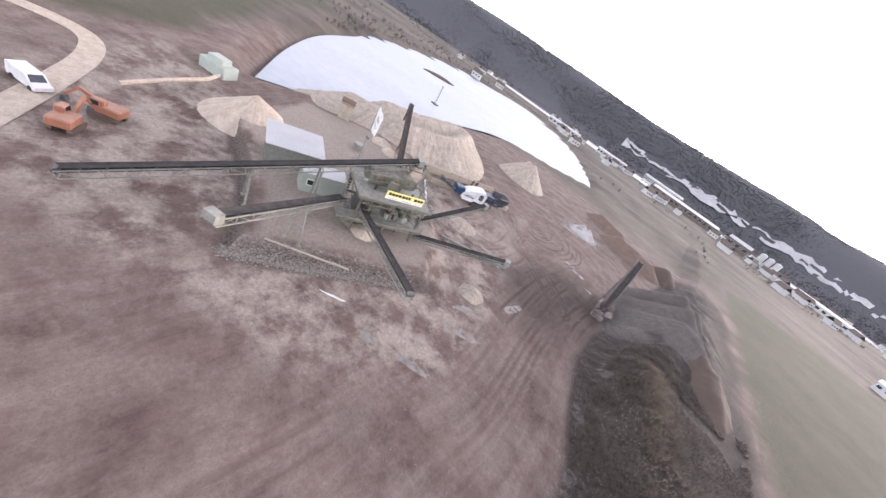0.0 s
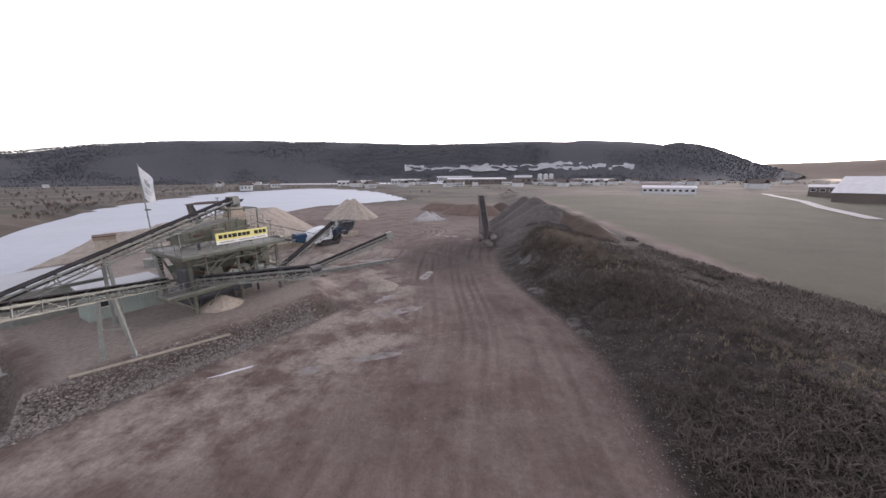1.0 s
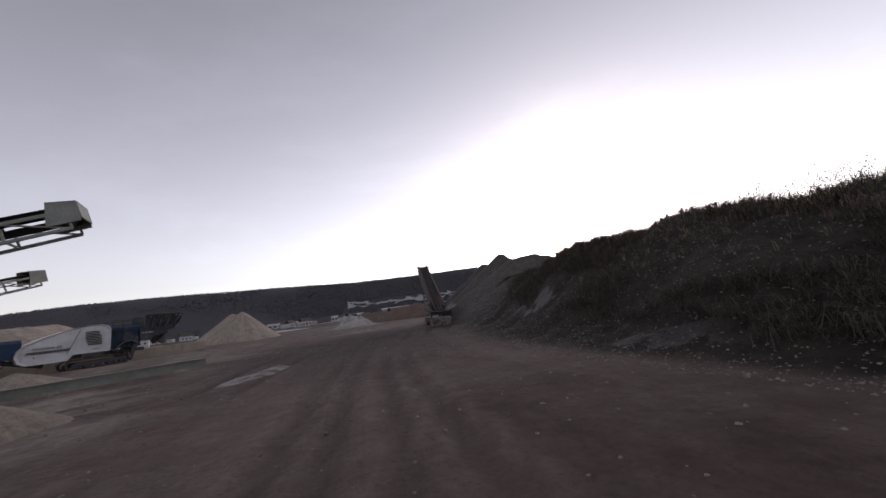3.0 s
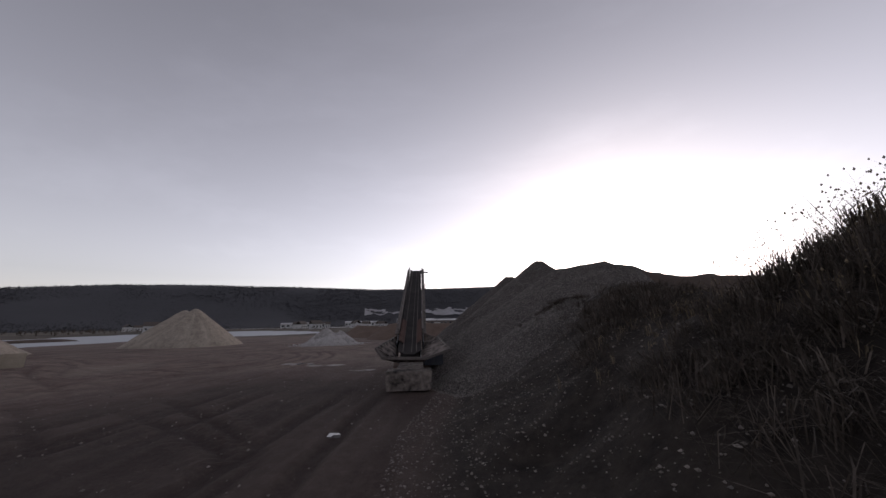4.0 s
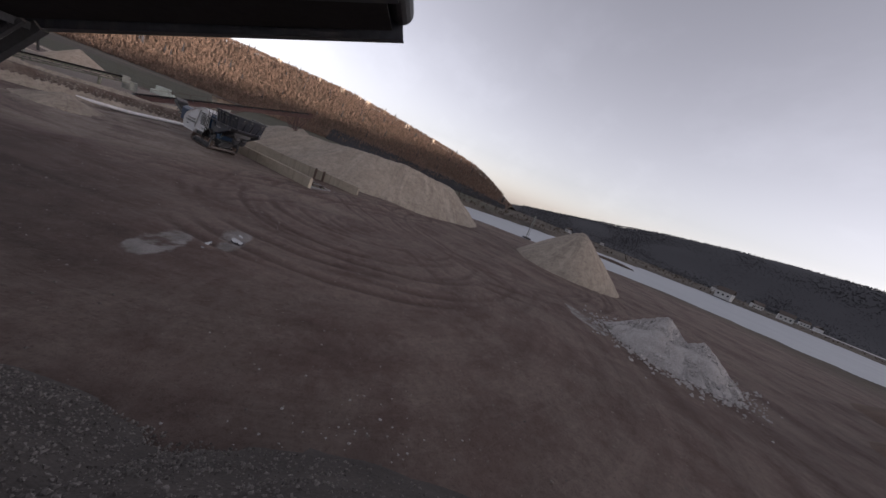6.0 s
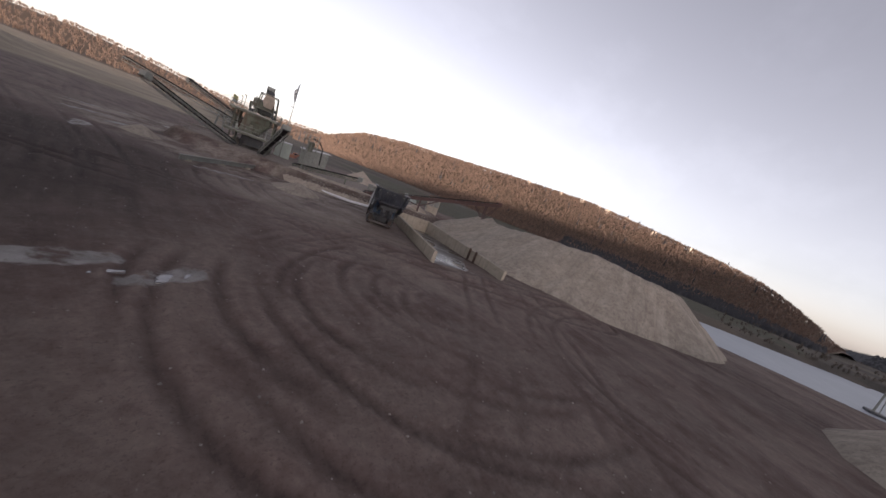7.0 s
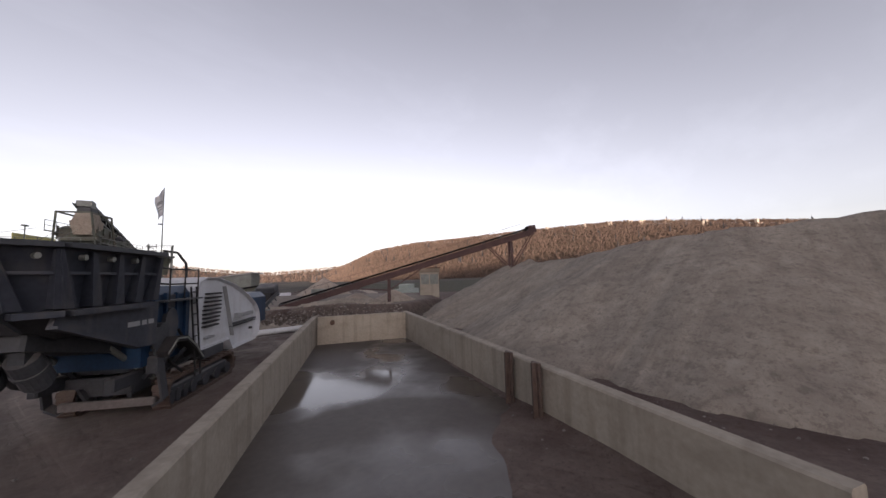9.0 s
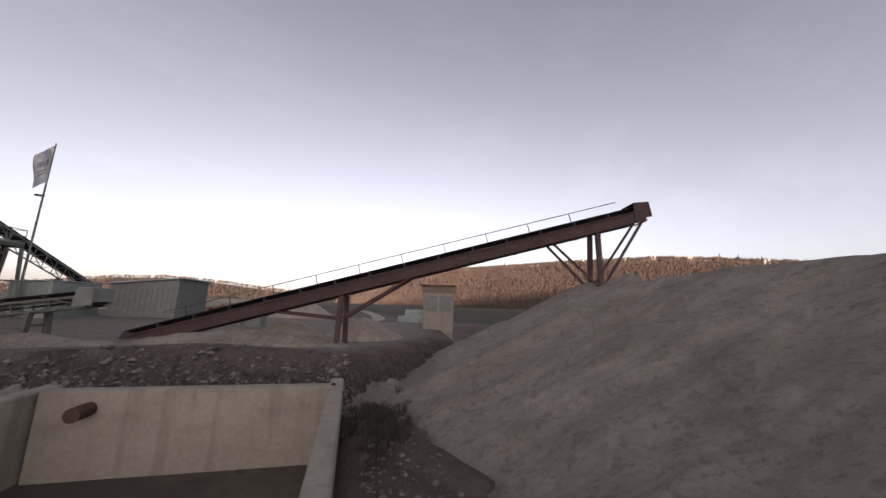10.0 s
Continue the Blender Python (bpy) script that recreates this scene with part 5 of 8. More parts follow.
for z0, z1, k0, k1 in ((9.0, 9.6, 0.62, 0.72), (9.6, 10.3, 0.78, 0.84), (10.3, 11.1, 0.74, 0.58)):
    c = (2.45, 3.9)
    lo = [(c[0] + i * k0, c[1] + j * k0, z0) for i, j in ((-1, -1), (1, -1), (1, 1), (-1, 1))]
    hi = [(c[0] + i * k1, c[1] + j * k1, z1) for i, j in ((-1, -1), (1, -1), (1, 1), (-1, 1))]
    s.add(lo + hi, [(3, 2, 1, 0), (4, 5, 6, 7)] + [(i, (i + 1) % 4, 4 + (i + 1) % 4, 4 + i) for i in range(4)])
chute = part("head_chute", s, M_SAND, plant, "dust-caked stepped feed chute at the conveyor head")
s = P()
s.box((2.45, 3.9, 11.35), (1.0, 1.0, 0.5), None, 0.05)
s.plate([(1.9, 3.3, 11.6), (3.0, 3.3, 11.6), (3.3, 3.2, 11.95), (1.6, 3.2, 11.9)], 0.05)
part("chute_lip", s, M_DARK, chute, "dark head box above the chute")
for x, y in ((0.9, 2.4), (4.0, 2.4), (0.9, 5.4), (4.0, 5.4)):
    steel((x, y, 7.45), (x + 0.3, y + (0.3 if y < 3 else -0.3), 10.9), 0.13, "portal_post")
for a, b in (((1.2, 2.7, 10.9), (4.3, 2.7, 10.9)), ((1.2, 5.1, 10.9), (4.3, 5.1, 10.9)), ((1.2, 2.7, 10.9), (1.2, 5.1, 10.9)), ((4.3, 2.7, 10.9), (4.3, 5.1, 10.9))):
    steel(a, b, 0.13, "portal_beam")
railing([(4.6, 2.2), (0.4, 2.2)], 9.1, 1.0)
# machines on the lower deck and the feeders below
for cx, cy, w, d, h, mm in ((-1.6, 1.6, 1.5, 1.2, 1.3, M_GREEN), (1.2, 1.5, 1.3, 1.1, 1.0, M_STEEL), (3.0, 2.2, 1.4, 1.6, 1.5, M_GREEN), (-3.4, 2.4, 1.6, 2.0, 1.6, M_DARK)):
    s = P()
    s.box((cx, cy, 4.15 + h / 2), (w, d, h), None, 0.12, (0.8, 0.85))
    s.box((cx, cy, 4.2), (w * 1.1, d * 1.1, 0.12))
    part("machine_housing", s, mm, plant)
for cx in (-0.3, 2.2):
    s = P()
    s.tube((cx, 0.6, 4.75), (cx + 0.7, 0.6, 4.75), 0.26, 14)
    s.box((cx + 0.35, 0.6, 4.4), (0.5, 0.4, 0.4))
    part("motor", s, M_CABIN, plant, "pale grey electric motor")
s = P()
s.box((-1.0, 3.0, 3.2), (7.0, 3.4, 0.9), None, 0.1, (0.96, 0.9))
s.box((-1.0, 3.0, 2.5), (6.2, 2.4, 0.6))
part("under_screen", s, M_DARK, plant, "dark lower screen box in shadow")
for x in (-3.2, 0.0, 2.6):
    part("under_screen_leg", P().beam((x, 1.5, 1.6), (x, 1.5, 2.9), 0.18), M_DARK, plant)
    part("under_screen_leg", P().beam((x, 4.5, 1.6), (x, 4.5, 2.9), 0.18), M_DARK, plant)
# lattice under the upper deck, cable runs and hanging pipes
for k in range(6):
    x0, x1 = -4.3 + k * 1.43, -4.3 + (k + 1) * 1.43
    for y in (-0.6, 5.7):
        part("lattice", P().beam((x0, y, 7.15 if k % 2 else 6.5), (x1, y, 6.5 if k % 2 else 7.15), 0.07), M_GREEN, plant)
for y in (-0.6, 5.7):
    part("lattice_chord", P().beam((-4.3, y, 6.5), (4.3, y, 6.5), 0.09), M_GREEN, plant)
for x, y, z0, z1 in ((-3.0, -0.2, 4.2, 7.2), (1.8, -0.2, 4.2, 7.2), (3.4, 4.8, 1.9, 7.2), (-1.2, 5.9, 1.9, 7.2)):
    part("conduit", P().tube((x, y, z0), (x, y, z1), 0.06, 8), M_STEEL, plant)
for x, z in ((-3.6, 5.6), (-0.4, 5.3), (2.0, 5.7)):
    s = P()
    s.tube((x, 0.9, z), (x + 1.4, 0.9, z - 0.5), 0.14, 10)
    s.tube((x + 1.4, 0.9, z - 0.5), (x + 1.5, 0.9, z - 1.2), 0.14, 10)
    part("discharge_pipe", s, M_RUST, plant, "rust-brown discharge pipe")
for x0, x1 in ((-4.3, -0.2), (0.4, 4.2)):
    s = P()
    s.beam((x0, 0.05, 4.3), (x1, 0.05, 6.9), 0.1)
    s.beam((x1, 0.05, 4.3), (x0, 0.05, 6.9), 0.1)
    part("cross_brace", s, M_GREEN, plant)
s = P()
s.plate([(3.2, 1.4, 7.0), (4.2, 1.4, 7.0), (4.0, 1.0, 4.4), (3.4, 1.0, 4.4)], 0.06)
s.plate([(4.2, 1.4, 7.0), (4.2, 2.6, 7.0), (4.0, 2.0, 4.4), (4.0, 1.0, 4.4)], 0.06)
part("side_chute", s, M_GREEN, plant)
for x in (-3.2, -1.2, 0.8, 2.8):
    s = P()
    s.box((x, 6.0, 5.2), (0.9, 0.4, 0.8), None, 0.06)
    s.box((x, 5.9, 4.6), (0.2, 0.3, 0.6))
    part("switch_box", s, M_CABIN, plant)
# stair between the decks
s = P()
for i in (0, 0.75):
    s.beam((-5.9, 0.2 + i, 4.1), (-5.2, 4.6 + i * 0, 7.4), 0.05, 0.22)
stair = part("stair", s, M_STEEL, plant, "steep steel stair")
for k in range(14):
    t = (k + 0.5) / 14
    part("tread", P().box((-5.55 + 0.35 * t, 0.55 + 4.1 * t, 4.1 + 3.3 * t), (0.75, 0.22, 0.03)), M_STEEL, stair)
# name board: dark word shapes on yellow, grey line of small print below
s = P()
s.box((0.4, -0.80, 8.75), (5.1, 0.05, 0.72))
board = part("sign_board", s, M_YELLOW, plant, "yellow company board with dark lettering")
part("lower_strip", P().box((0.4, -0.80, 8.21), (5.1, 0.05, 0.34)), M_SIGNW, board, "white strip with small grey print")
for x, w in ((-1.85, 0.36), (-1.42, 0.34), (-1.0, 0.34), (-0.56, 0.42), (-0.06, 0.36), (0.36, 0.36), (0.78, 0.36), (1.62, 0.42), (2.08, 0.34), (2.5, 0.34)):
    part("letter_shape", P().box((x + 0.12, -0.835, 8.75), (w, 0.012, 0.36)), M_BLACK, board)
for x, w in ((-1.2, 1.3), (0.7, 1.6), (2.2, 0.9)):
    part("small_print", P().box((x, -0.835, 8.21), (w, 0.012, 0.1)), M_GREY, board)
for x, y, z in ((-4.9, -0.5, 7.4), (4.6, 1.0, 7.4)):
    s = P()
    s.tube((x, y, z), (x, y, z + 2.1), 0.04, 8)
    s.box((x - 0.15, y - 0.1, z + 2.15), (0.5, 0.28, 0.12), None, 0.04)
    part("floodlight", s, M_STEEL, plant, "small floodlight on a thin mast")
# stay wires that carry the belts
for a, b in (((-5.2, -31.0, 9.6), (3.6, -23.8, 5.9)), ((-7.0, -29.6, 9.6), (-6.2, -16.6, 5.8)), ((-7.9, -29.9, 9.6), (-6.9, -16.4, 5.8))):
    part("stay_wire", Shape().tube(a, b, 0.018, 5), M_DARK, plant)

# ladder tower behind the plant
acc = thing("ladder_tower", (-14.2, -26.2, 1.8), "galvanised caged ladder tower with a railed platform", "ladder tower")
for x, y in ((-13.4, -26.9), (-15.0, -26.9), (-13.4, -25.4), (-15.0, -25.4)):
    part("leg", Shape().beam((x, y, 1.7), (x, y, 7.6), 0.14), M_STEEL, acc)
part("platform", Shape().box((-14.2, -26.15, 6.6), (2.0, 1.9, 0.1)), M_STEEL, acc)
s = Shape()
for x in (-13.9, -13.4):
    s.beam((x, -25.1, 1.8), (x, -25.1, 7.7), 0.05)
lad = part("ladder", s, M_STEEL, acc)
for k in range(19):
    part("rung", Shape().tube((-13.9, -25.1, 2.0 + k * 0.3), (-13.4, -25.1, 2.0 + k * 0.3), 0.018, 6), M_STEEL, lad)
for k in range(5):
    s = Shape()
    pts = [(-13.65 + 0.38 * math.cos(a), -25.05 + 0.62 * math.sin(a), 4.2 + k * 0.8) for a in np.linspace(0, math.pi, 8)]
    for p, q in zip(pts, pts[1:]):
        s.beam(p, q, 0.03, 0.05)
    part("cage_hoop", s, M_STEEL, acc)
for z in (7.1, 7.6):
    s = Shape()
    c = [(-15.1, -27.0), (-13.3, -27.0), (-13.3, -25.3), (-15.1, -25.3), (-15.1, -27.0)]
    for (x0, y0), (x1, y1) in zip(c, c[1:]):
        s.tube((x0, y0, z), (x1, y1, z), 0.028, 6)
    part("guard_rail", s, M_STEEL, acc)
part("cyclone", Shape().tube((-14.4, -26.3, 5.0), (-14.4, -26.3, 6.5), 0.35, 14, 0.55), M_GREEN, acc, "small green hydrocyclone")
s = Shape()
for a, b in (((-14.4, -26.3, 7.2), (-15.4, -25.8, 7.0)), ((-15.4, -25.8, 7.0), (-16.0, -25.4, 6.0)), ((-16.0, -25.4, 6.0), (-16.1, -25.2, 3.4))):
    s.tube(a, b, 0.11, 8)
part("hose", s, M_BLACK, acc, "black bent slurry hose")
acc.location += Vector((0.6, 3.0, 0))

# flag mast
mast = thing("flag_mast", (-13.9, -34.8, 1.8), "tall slim flag mast with a long drooping pale banner", "flagpole")
part("pole", Shape().tube((-13.9, -34.8, 1.7), (-13.9, -34.8, 15.6), 0.09, 10, 0.045), M_STEEL, mast)
s = Shape()
vs, nx_, nz_ = [], 9, 20
for j in range(nz_):
    for i in range(nx_):
        u, w = i / (nx_ - 1), j / (nz_ - 1)
        fold = 0.13 * math.sin(7 * u + 5 * w) * (0.3 + u)
        reach = 1.15 * u * (1 - 0.25 * w)
        vs.append((-13.9 + reach * 0.62 + fold * 0.7, -34.8 + reach * 0.55 - fold, 15.45 - w * 3.1 - u * (1.3 - 0.5 * w)))
s.add(vs, [(j * nx_ + i, j * nx_ + i + 1, (j + 1) * nx_ + i + 1, (j + 1) * nx_ + i) for j in range(nz_ - 1) for i in range(nx_ - 1)])
s.add([(x + 0.012, y + 0.012, z) for x, y, z in vs], [(j * nx_ + i, (j + 1) * nx_ + i, (j + 1) * nx_ + i + 1, j * nx_ + i + 1) for j in range(nz_ - 1) for i in range(nx_ - 1)])
flag = part("flag", s, M_FLAG, mast, "long pale grey banner", True)
s = Shape()
for j0, j1 in ((6, 9), (11, 12), (13, 14)):
    for side_ in (-0.016, 0.028):
        quads = [(vs[j * nx_ + i], vs[j * nx_ + i + 1], vs[(j + 1) * nx_ + i + 1], vs[(j + 1) * nx_ + i]) for j in range(j0, j1) for i in range(2, 6)]
        for q in quads:
            s.add([(x + side_, y + side_, z) for x, y, z in q], [(0, 1, 2, 3)])
part("emblem", s, M_GREY, flag, "grey emblem shape printed on the banner")
s = Shape()
s.box((-13.7, -34.85, 11.2), (0.5, 0.26, 0.13), None, 0.04)
part("lamp_head", s, M_DARK, mast)

# cabin, shed and the small works behind the plant
def sheet_building(name, c, size, turn, roof_rise, m_wall, m_roof, label, over=0.3, ribs=0.35, windows=(), kind=""):
    """A sheet-clad shed with a pitched lean-to roof, ribbed walls and real window recesses."""
    R = pose(c[0], c[1], c[2], 0, 0, turn)
    root = thing(name, c, label, "shed")
    w, d, h = size
    s = Shape(R)
    s.add([(-w / 2, -d / 2, -0.2), (w / 2, -d / 2, -0.2), (w / 2, d / 2, -0.2), (-w / 2, d / 2, -0.2), (-w / 2, -d / 2, h), (w / 2, -d / 2, h), (w / 2, d / 2, h + roof_rise), (-w / 2, d / 2, h + roof_rise)],
          [(3, 2, 1, 0), (4, 5, 6, 7), (0, 1, 5, 4), (1, 2, 6, 5), (2, 3, 7, 6), (3, 0, 4, 7)])
    wall = part("wall", s, m_wall, root)
    for k in range(int(w / ribs)):
        x = -w / 2 + (k + 0.5) * ribs
        part("cladding_rib", Shape(R).box((x, -d / 2 - 0.02, h / 2 - 0.1), (ribs * 0.4, 0.04, h)), m_wall, wall)
        part("cladding_rib", Shape(R).box((x, d / 2 + 0.02, (h + roof_rise) / 2 - 0.1), (ribs * 0.4, 0.04, h + roof_rise)), m_wall, wall)
    for k in range(int(d / ribs)):
        y = -d / 2 + (k + 0.5) * ribs
        for sx in (-1, 1):
            part("cladding_rib", Shape(R).box((sx * (w / 2 + 0.02), y, h / 2 - 0.1), (0.04, ribs * 0.4, h)), m_wall, wall)
    s = Shape(R)
    s.plate([(-w / 2 - over, -d / 2 - over, h + 0.02), (w / 2 + over, -d / 2 - over, h + 0.02), (w / 2 + over, d / 2 + over, h + roof_rise + 0.06), (-w / 2 - over, d / 2 + over, h + roof_rise + 0.06)], 0.1)
    part("roof", s, m_roof, root)
    for x, z, ww, hh in windows:
        s = Shape(R)
        for i, j, a, b in ((0, hh / 2, ww + 0.1, 0.08), (0, -hh / 2, ww + 0.1, 0.08), (ww / 2, 0, 0.08, hh), (-ww / 2, 0, 0.08, hh)):
            s.box((x + i, -d / 2 - 0.07, z + j), (a, 0.1, b))
        win = part("window", s, M_SIGNW, root, "white-framed window")
        part("pane", Shape(R).box((x, -d / 2 - 0.05, z), (ww - 0.06, 0.03, hh - 0.06)), M_GLASSD, win)
    return root


sheet_building("site_cabin", (-15.3, -37.6, 1.8), (5.4, 2.6, 2.6), 69, 0.15, M_CABIN, M_ROOF, "pale green container cabin with a small window", 0.08, 0.3, windows=((-1.6, 1.5, 0.9, 0.8),))
sheet_building("equipment_shed", (-22.0, -38.6, 1.2), (6.6, 5.0, 3.4), 69, 0.7, M_STEEL, M_ROOF, "grey corrugated shed with a pale lean-to roof", 0.4, 0.4)
belt_conveyor("transfer_conveyor", (-12.0, -23.6, 2.2), (-20.8, -17.4, 3.7), 0.8, 0.45, M_GREEN, "short green-grey transfer conveyor to the stockpile belt", "", 1.8, legs=((8.5, 1.75, 0.1, 0),))
HUT = pose(-41.2, -18.9, 0, 0, 0, -37.7)
hut = thing("concrete_hut", (-41.2, -18.9, 1.0), "small square concrete hut with a brown timber top beside the sand", "hut")
part("wall", Shape(HUT).box((0, 0, 2.85), (2.5, 2.4, 4.1), None, 0.06), M_CONCRETE, hut)
for k in (-0.6, 0.6):
    part("panel", Shape(HUT).box((k, 1.22, 3.9), (1.05, 0.08, 1.3), None, 0.02), M_STEEL, hut, "grey sheet panel")
part("timber_band", Shape(HUT).box((0, 0, 5.05), (2.75, 2.6, 0.56), None, 0.03), M_WOOD, hut, "weathered brown timber band")
part("roof", Shape(HUT).box((0, 0, 5.38), (2.95, 2.8, 0.12), None, 0.03), M_RUST, hut)

# white pipe along the terrace foot, steel beam barrier by the road
def bent_pipe(name, pts, r, m, label, category):
    s = Shape()
    for a, b in zip(pts, pts[1:]):
        s.tube(a, b, r, 10)
    return solid(name, s, m, label, category, pts[0], smooth=False)


bent_pipe("plastic_pipe", [Vector((-8.5, -19.6, 0.3)), Vector((-12.5, -17.0, 0.25)), Vector((-17.2, -13.0, 0.3)), Vector((-21.6, -9.6, 0.75))], 0.2, M_PIPE, "long white plastic pipe lying on the dirt", "pipe")
beam = thing("barrier_beam", (0.0, -15.5, 0), "long rusty steel beam lying on low blocks", "steel beam")
part("web", Shape().beam((-5.4, -19.6, 0.42), (4.2, -10.9, 0.42), 0.12, 0.5), M_STEEL, beam)
part("flange", Shape().beam((-5.4, -19.6, 0.68), (4.2, -10.9, 0.68), 0.34, 0.05), M_STEEL, beam)
for t in (0.1, 0.5, 0.9):
    part("block", Shape().box((-5.4 + 9.6 * t, -19.6 + 8.7 * t, 0.06), (0.5, 0.5, 0.36), None, 0.04), M_CONCRETE, beam)
kerb = solid("timber_kerb", Shape().beam((-6.6, -47.9, 1.92), (-0.8, -41.4, 1.92), 0.14, 0.14), M_CONCRETE, "weathered timber kerb along the terrace edge", "kerb", (0, 0, 0))


# ---- tracked jaw crusher ----
CT = 0.56
CF = Matrix(((math.cos(CT), math.sin(CT), 0, -16.03), (-math.sin(CT), math.cos(CT), 0, -4.09), (0, 0, 1, 0.5), (0, 0, 0, 1)))   # x across, y from the hood's end towards the feed hopper
crusher = thing("jaw_crusher", (-12.8, 1.0, 0.5), "tracked mobile jaw crusher, navy hopper and white engine hood", "crusher")


class Machine(Shape):
    """A shape in the crusher's frame; the stations along it are set here."""
    def add(self, verts, faces):
        return Shape.add(self, [(p[0] * 0.94, float(np.interp(p[1], [-6.0, 0.0, 5.06, 9.1, 13.4], [-6.0, 0.0, 5.65, 8.1, 11.5])), p[2]) for p in map(Vector, verts)], faces)


def C():
    return Machine(CF)


def loop(y0, y1, z0, z1, n=8):
    r = (z1 - z0) / 2
    c = (z0 + z1) / 2
    return [(y1 - r + r * math.cos(t), c + r * math.sin(t)) for t in np.linspace(-math.pi / 2, math.pi / 2, n)] + [(y0 + r + r * math.cos(t), c + r * math.sin(t)) for t in np.linspace(math.pi / 2, 3 * math.pi / 2, n)]


for sx in (-1.25, 1.25):
    ring = loop(2.5, 7.3, 0.02, 0.92)
    s = C()
    n = len(ring)
    inner = loop(2.6, 7.2, 0.12, 0.82)
    vs = [(sx + i, y, z) for i in (-0.22, 0.22) for y, z in ring] + [(sx + i, y, z) for i in (-0.22, 0.22) for y, z in inner]
    fs = []
    for i in range(n):
        j = (i + 1) % n
        fs += [(i, n + i, n + j, j), (2 * n + i, 2 * n + j, 3 * n + j, 3 * n + i), (i, j, 2 * n + j, 2 * n + i), (n + i, 3 * n + i, 3 * n + j, n + j)]
    s.add(vs, fs)
    track = part("track", s, M_TRACK, crusher, "rusty dust-covered crawler track")
    peri = ring + ring[:1]
    lens_ = [math.dist(a, b) for a, b in zip(peri, peri[1:])]
    total, count = sum(lens_), 34
    for k in range(count):
        t, i = total * k / count, 0
        while t > lens_[i]:
            t -= lens_[i]
            i += 1
        a, b = peri[i], peri[i + 1]
        u = t / lens_[i]
        y, z = a[0] + (b[0] - a[0]) * u, a[1] + (b[1] - a[1]) * u
        ang = math.atan2(b[1] - a[1], b[0] - a[0])
        part("shoe", C().box((sx, y, max(z, 0.03)), (0.5, 0.16, 0.07), pose(0, 0, 0, math.degrees(ang)).to_3x3()), M_TRACK, track)
    for y in (3.0, 3.7, 4.4, 5.1, 5.8, 6.4, 6.9):
        part("roller", C().tube((sx - 0.2, y, 0.34), (sx + 0.2, y, 0.34), 0.2, 12), M_DARK, track)
    part("track_frame", C().box((sx, 4.9, 0.52), (0.3, 3.9, 0.3), None, 0.05), M_DARK, track)
s = C()
for sx in (-0.85, 0.85):
    s.box((sx, 5.6, 1.2), (0.24, 7.6, 0.34), None, 0.04)
for y in (2.2, 4.0, 6.2, 8.2):
    s.box((0, y, 1.12), (1.9, 0.24, 0.26), None, 0.04)
part("chassis", s, M_DARK, crusher)
# open front: bent side plates, a dusty cross beam low down, slanting stays
for sx in (-1, 1):
    s = C()
    s.plate([(sx * 1.42, 8.5, 2.5), (sx * 1.42, 8.0, 2.5), (sx * 1.5, 7.35, 0.5), (sx * 1.5, 7.75, 0.42)], 0.07)
    s.plate([(sx * 1.5, 7.75, 0.42), (sx * 1.5, 7.35, 0.5), (sx * 1.2, 7.3, 0.3), (sx * 1.2, 7.7, 0.26)], 0.07)
    part("front_plate", s, M_DARK, crusher)
    part("front_stay", C().beam((sx * 0.55, 7.6, 0.6), (sx * 1.0, 8.8, 2.3), 0.12), M_DARK, crusher)
    part("stay_ram", C().tube((sx * 0.9, 7.0, 1.0), (sx * 0.8, 9.4, 2.15), 0.08, 10), M_STEEL, crusher)
part("front_beam", C().box((0, 7.55, 0.42), (2.5, 0.22, 0.22), None, 0.04), M_SKIRT, crusher, "dust-covered front cross beam")
part("upper_beam", C().box((0, 7.7, 1.35), (2.3, 0.18, 0.16), None, 0.03), M_DARK, crusher)
part("belt_tail", C().box((0, 7.0, 0.85), (1.3, 1.2, 0.4), None, 0.05), M_DARK, crusher)
for x in (-0.6, -0.2, 0.35, 0.7):
    part("hydraulic_hose", C().tube((x, 7.5, 1.2), (x + 0.2, 8.5, 2.2), 0.04, 7), M_BLACK, crusher)
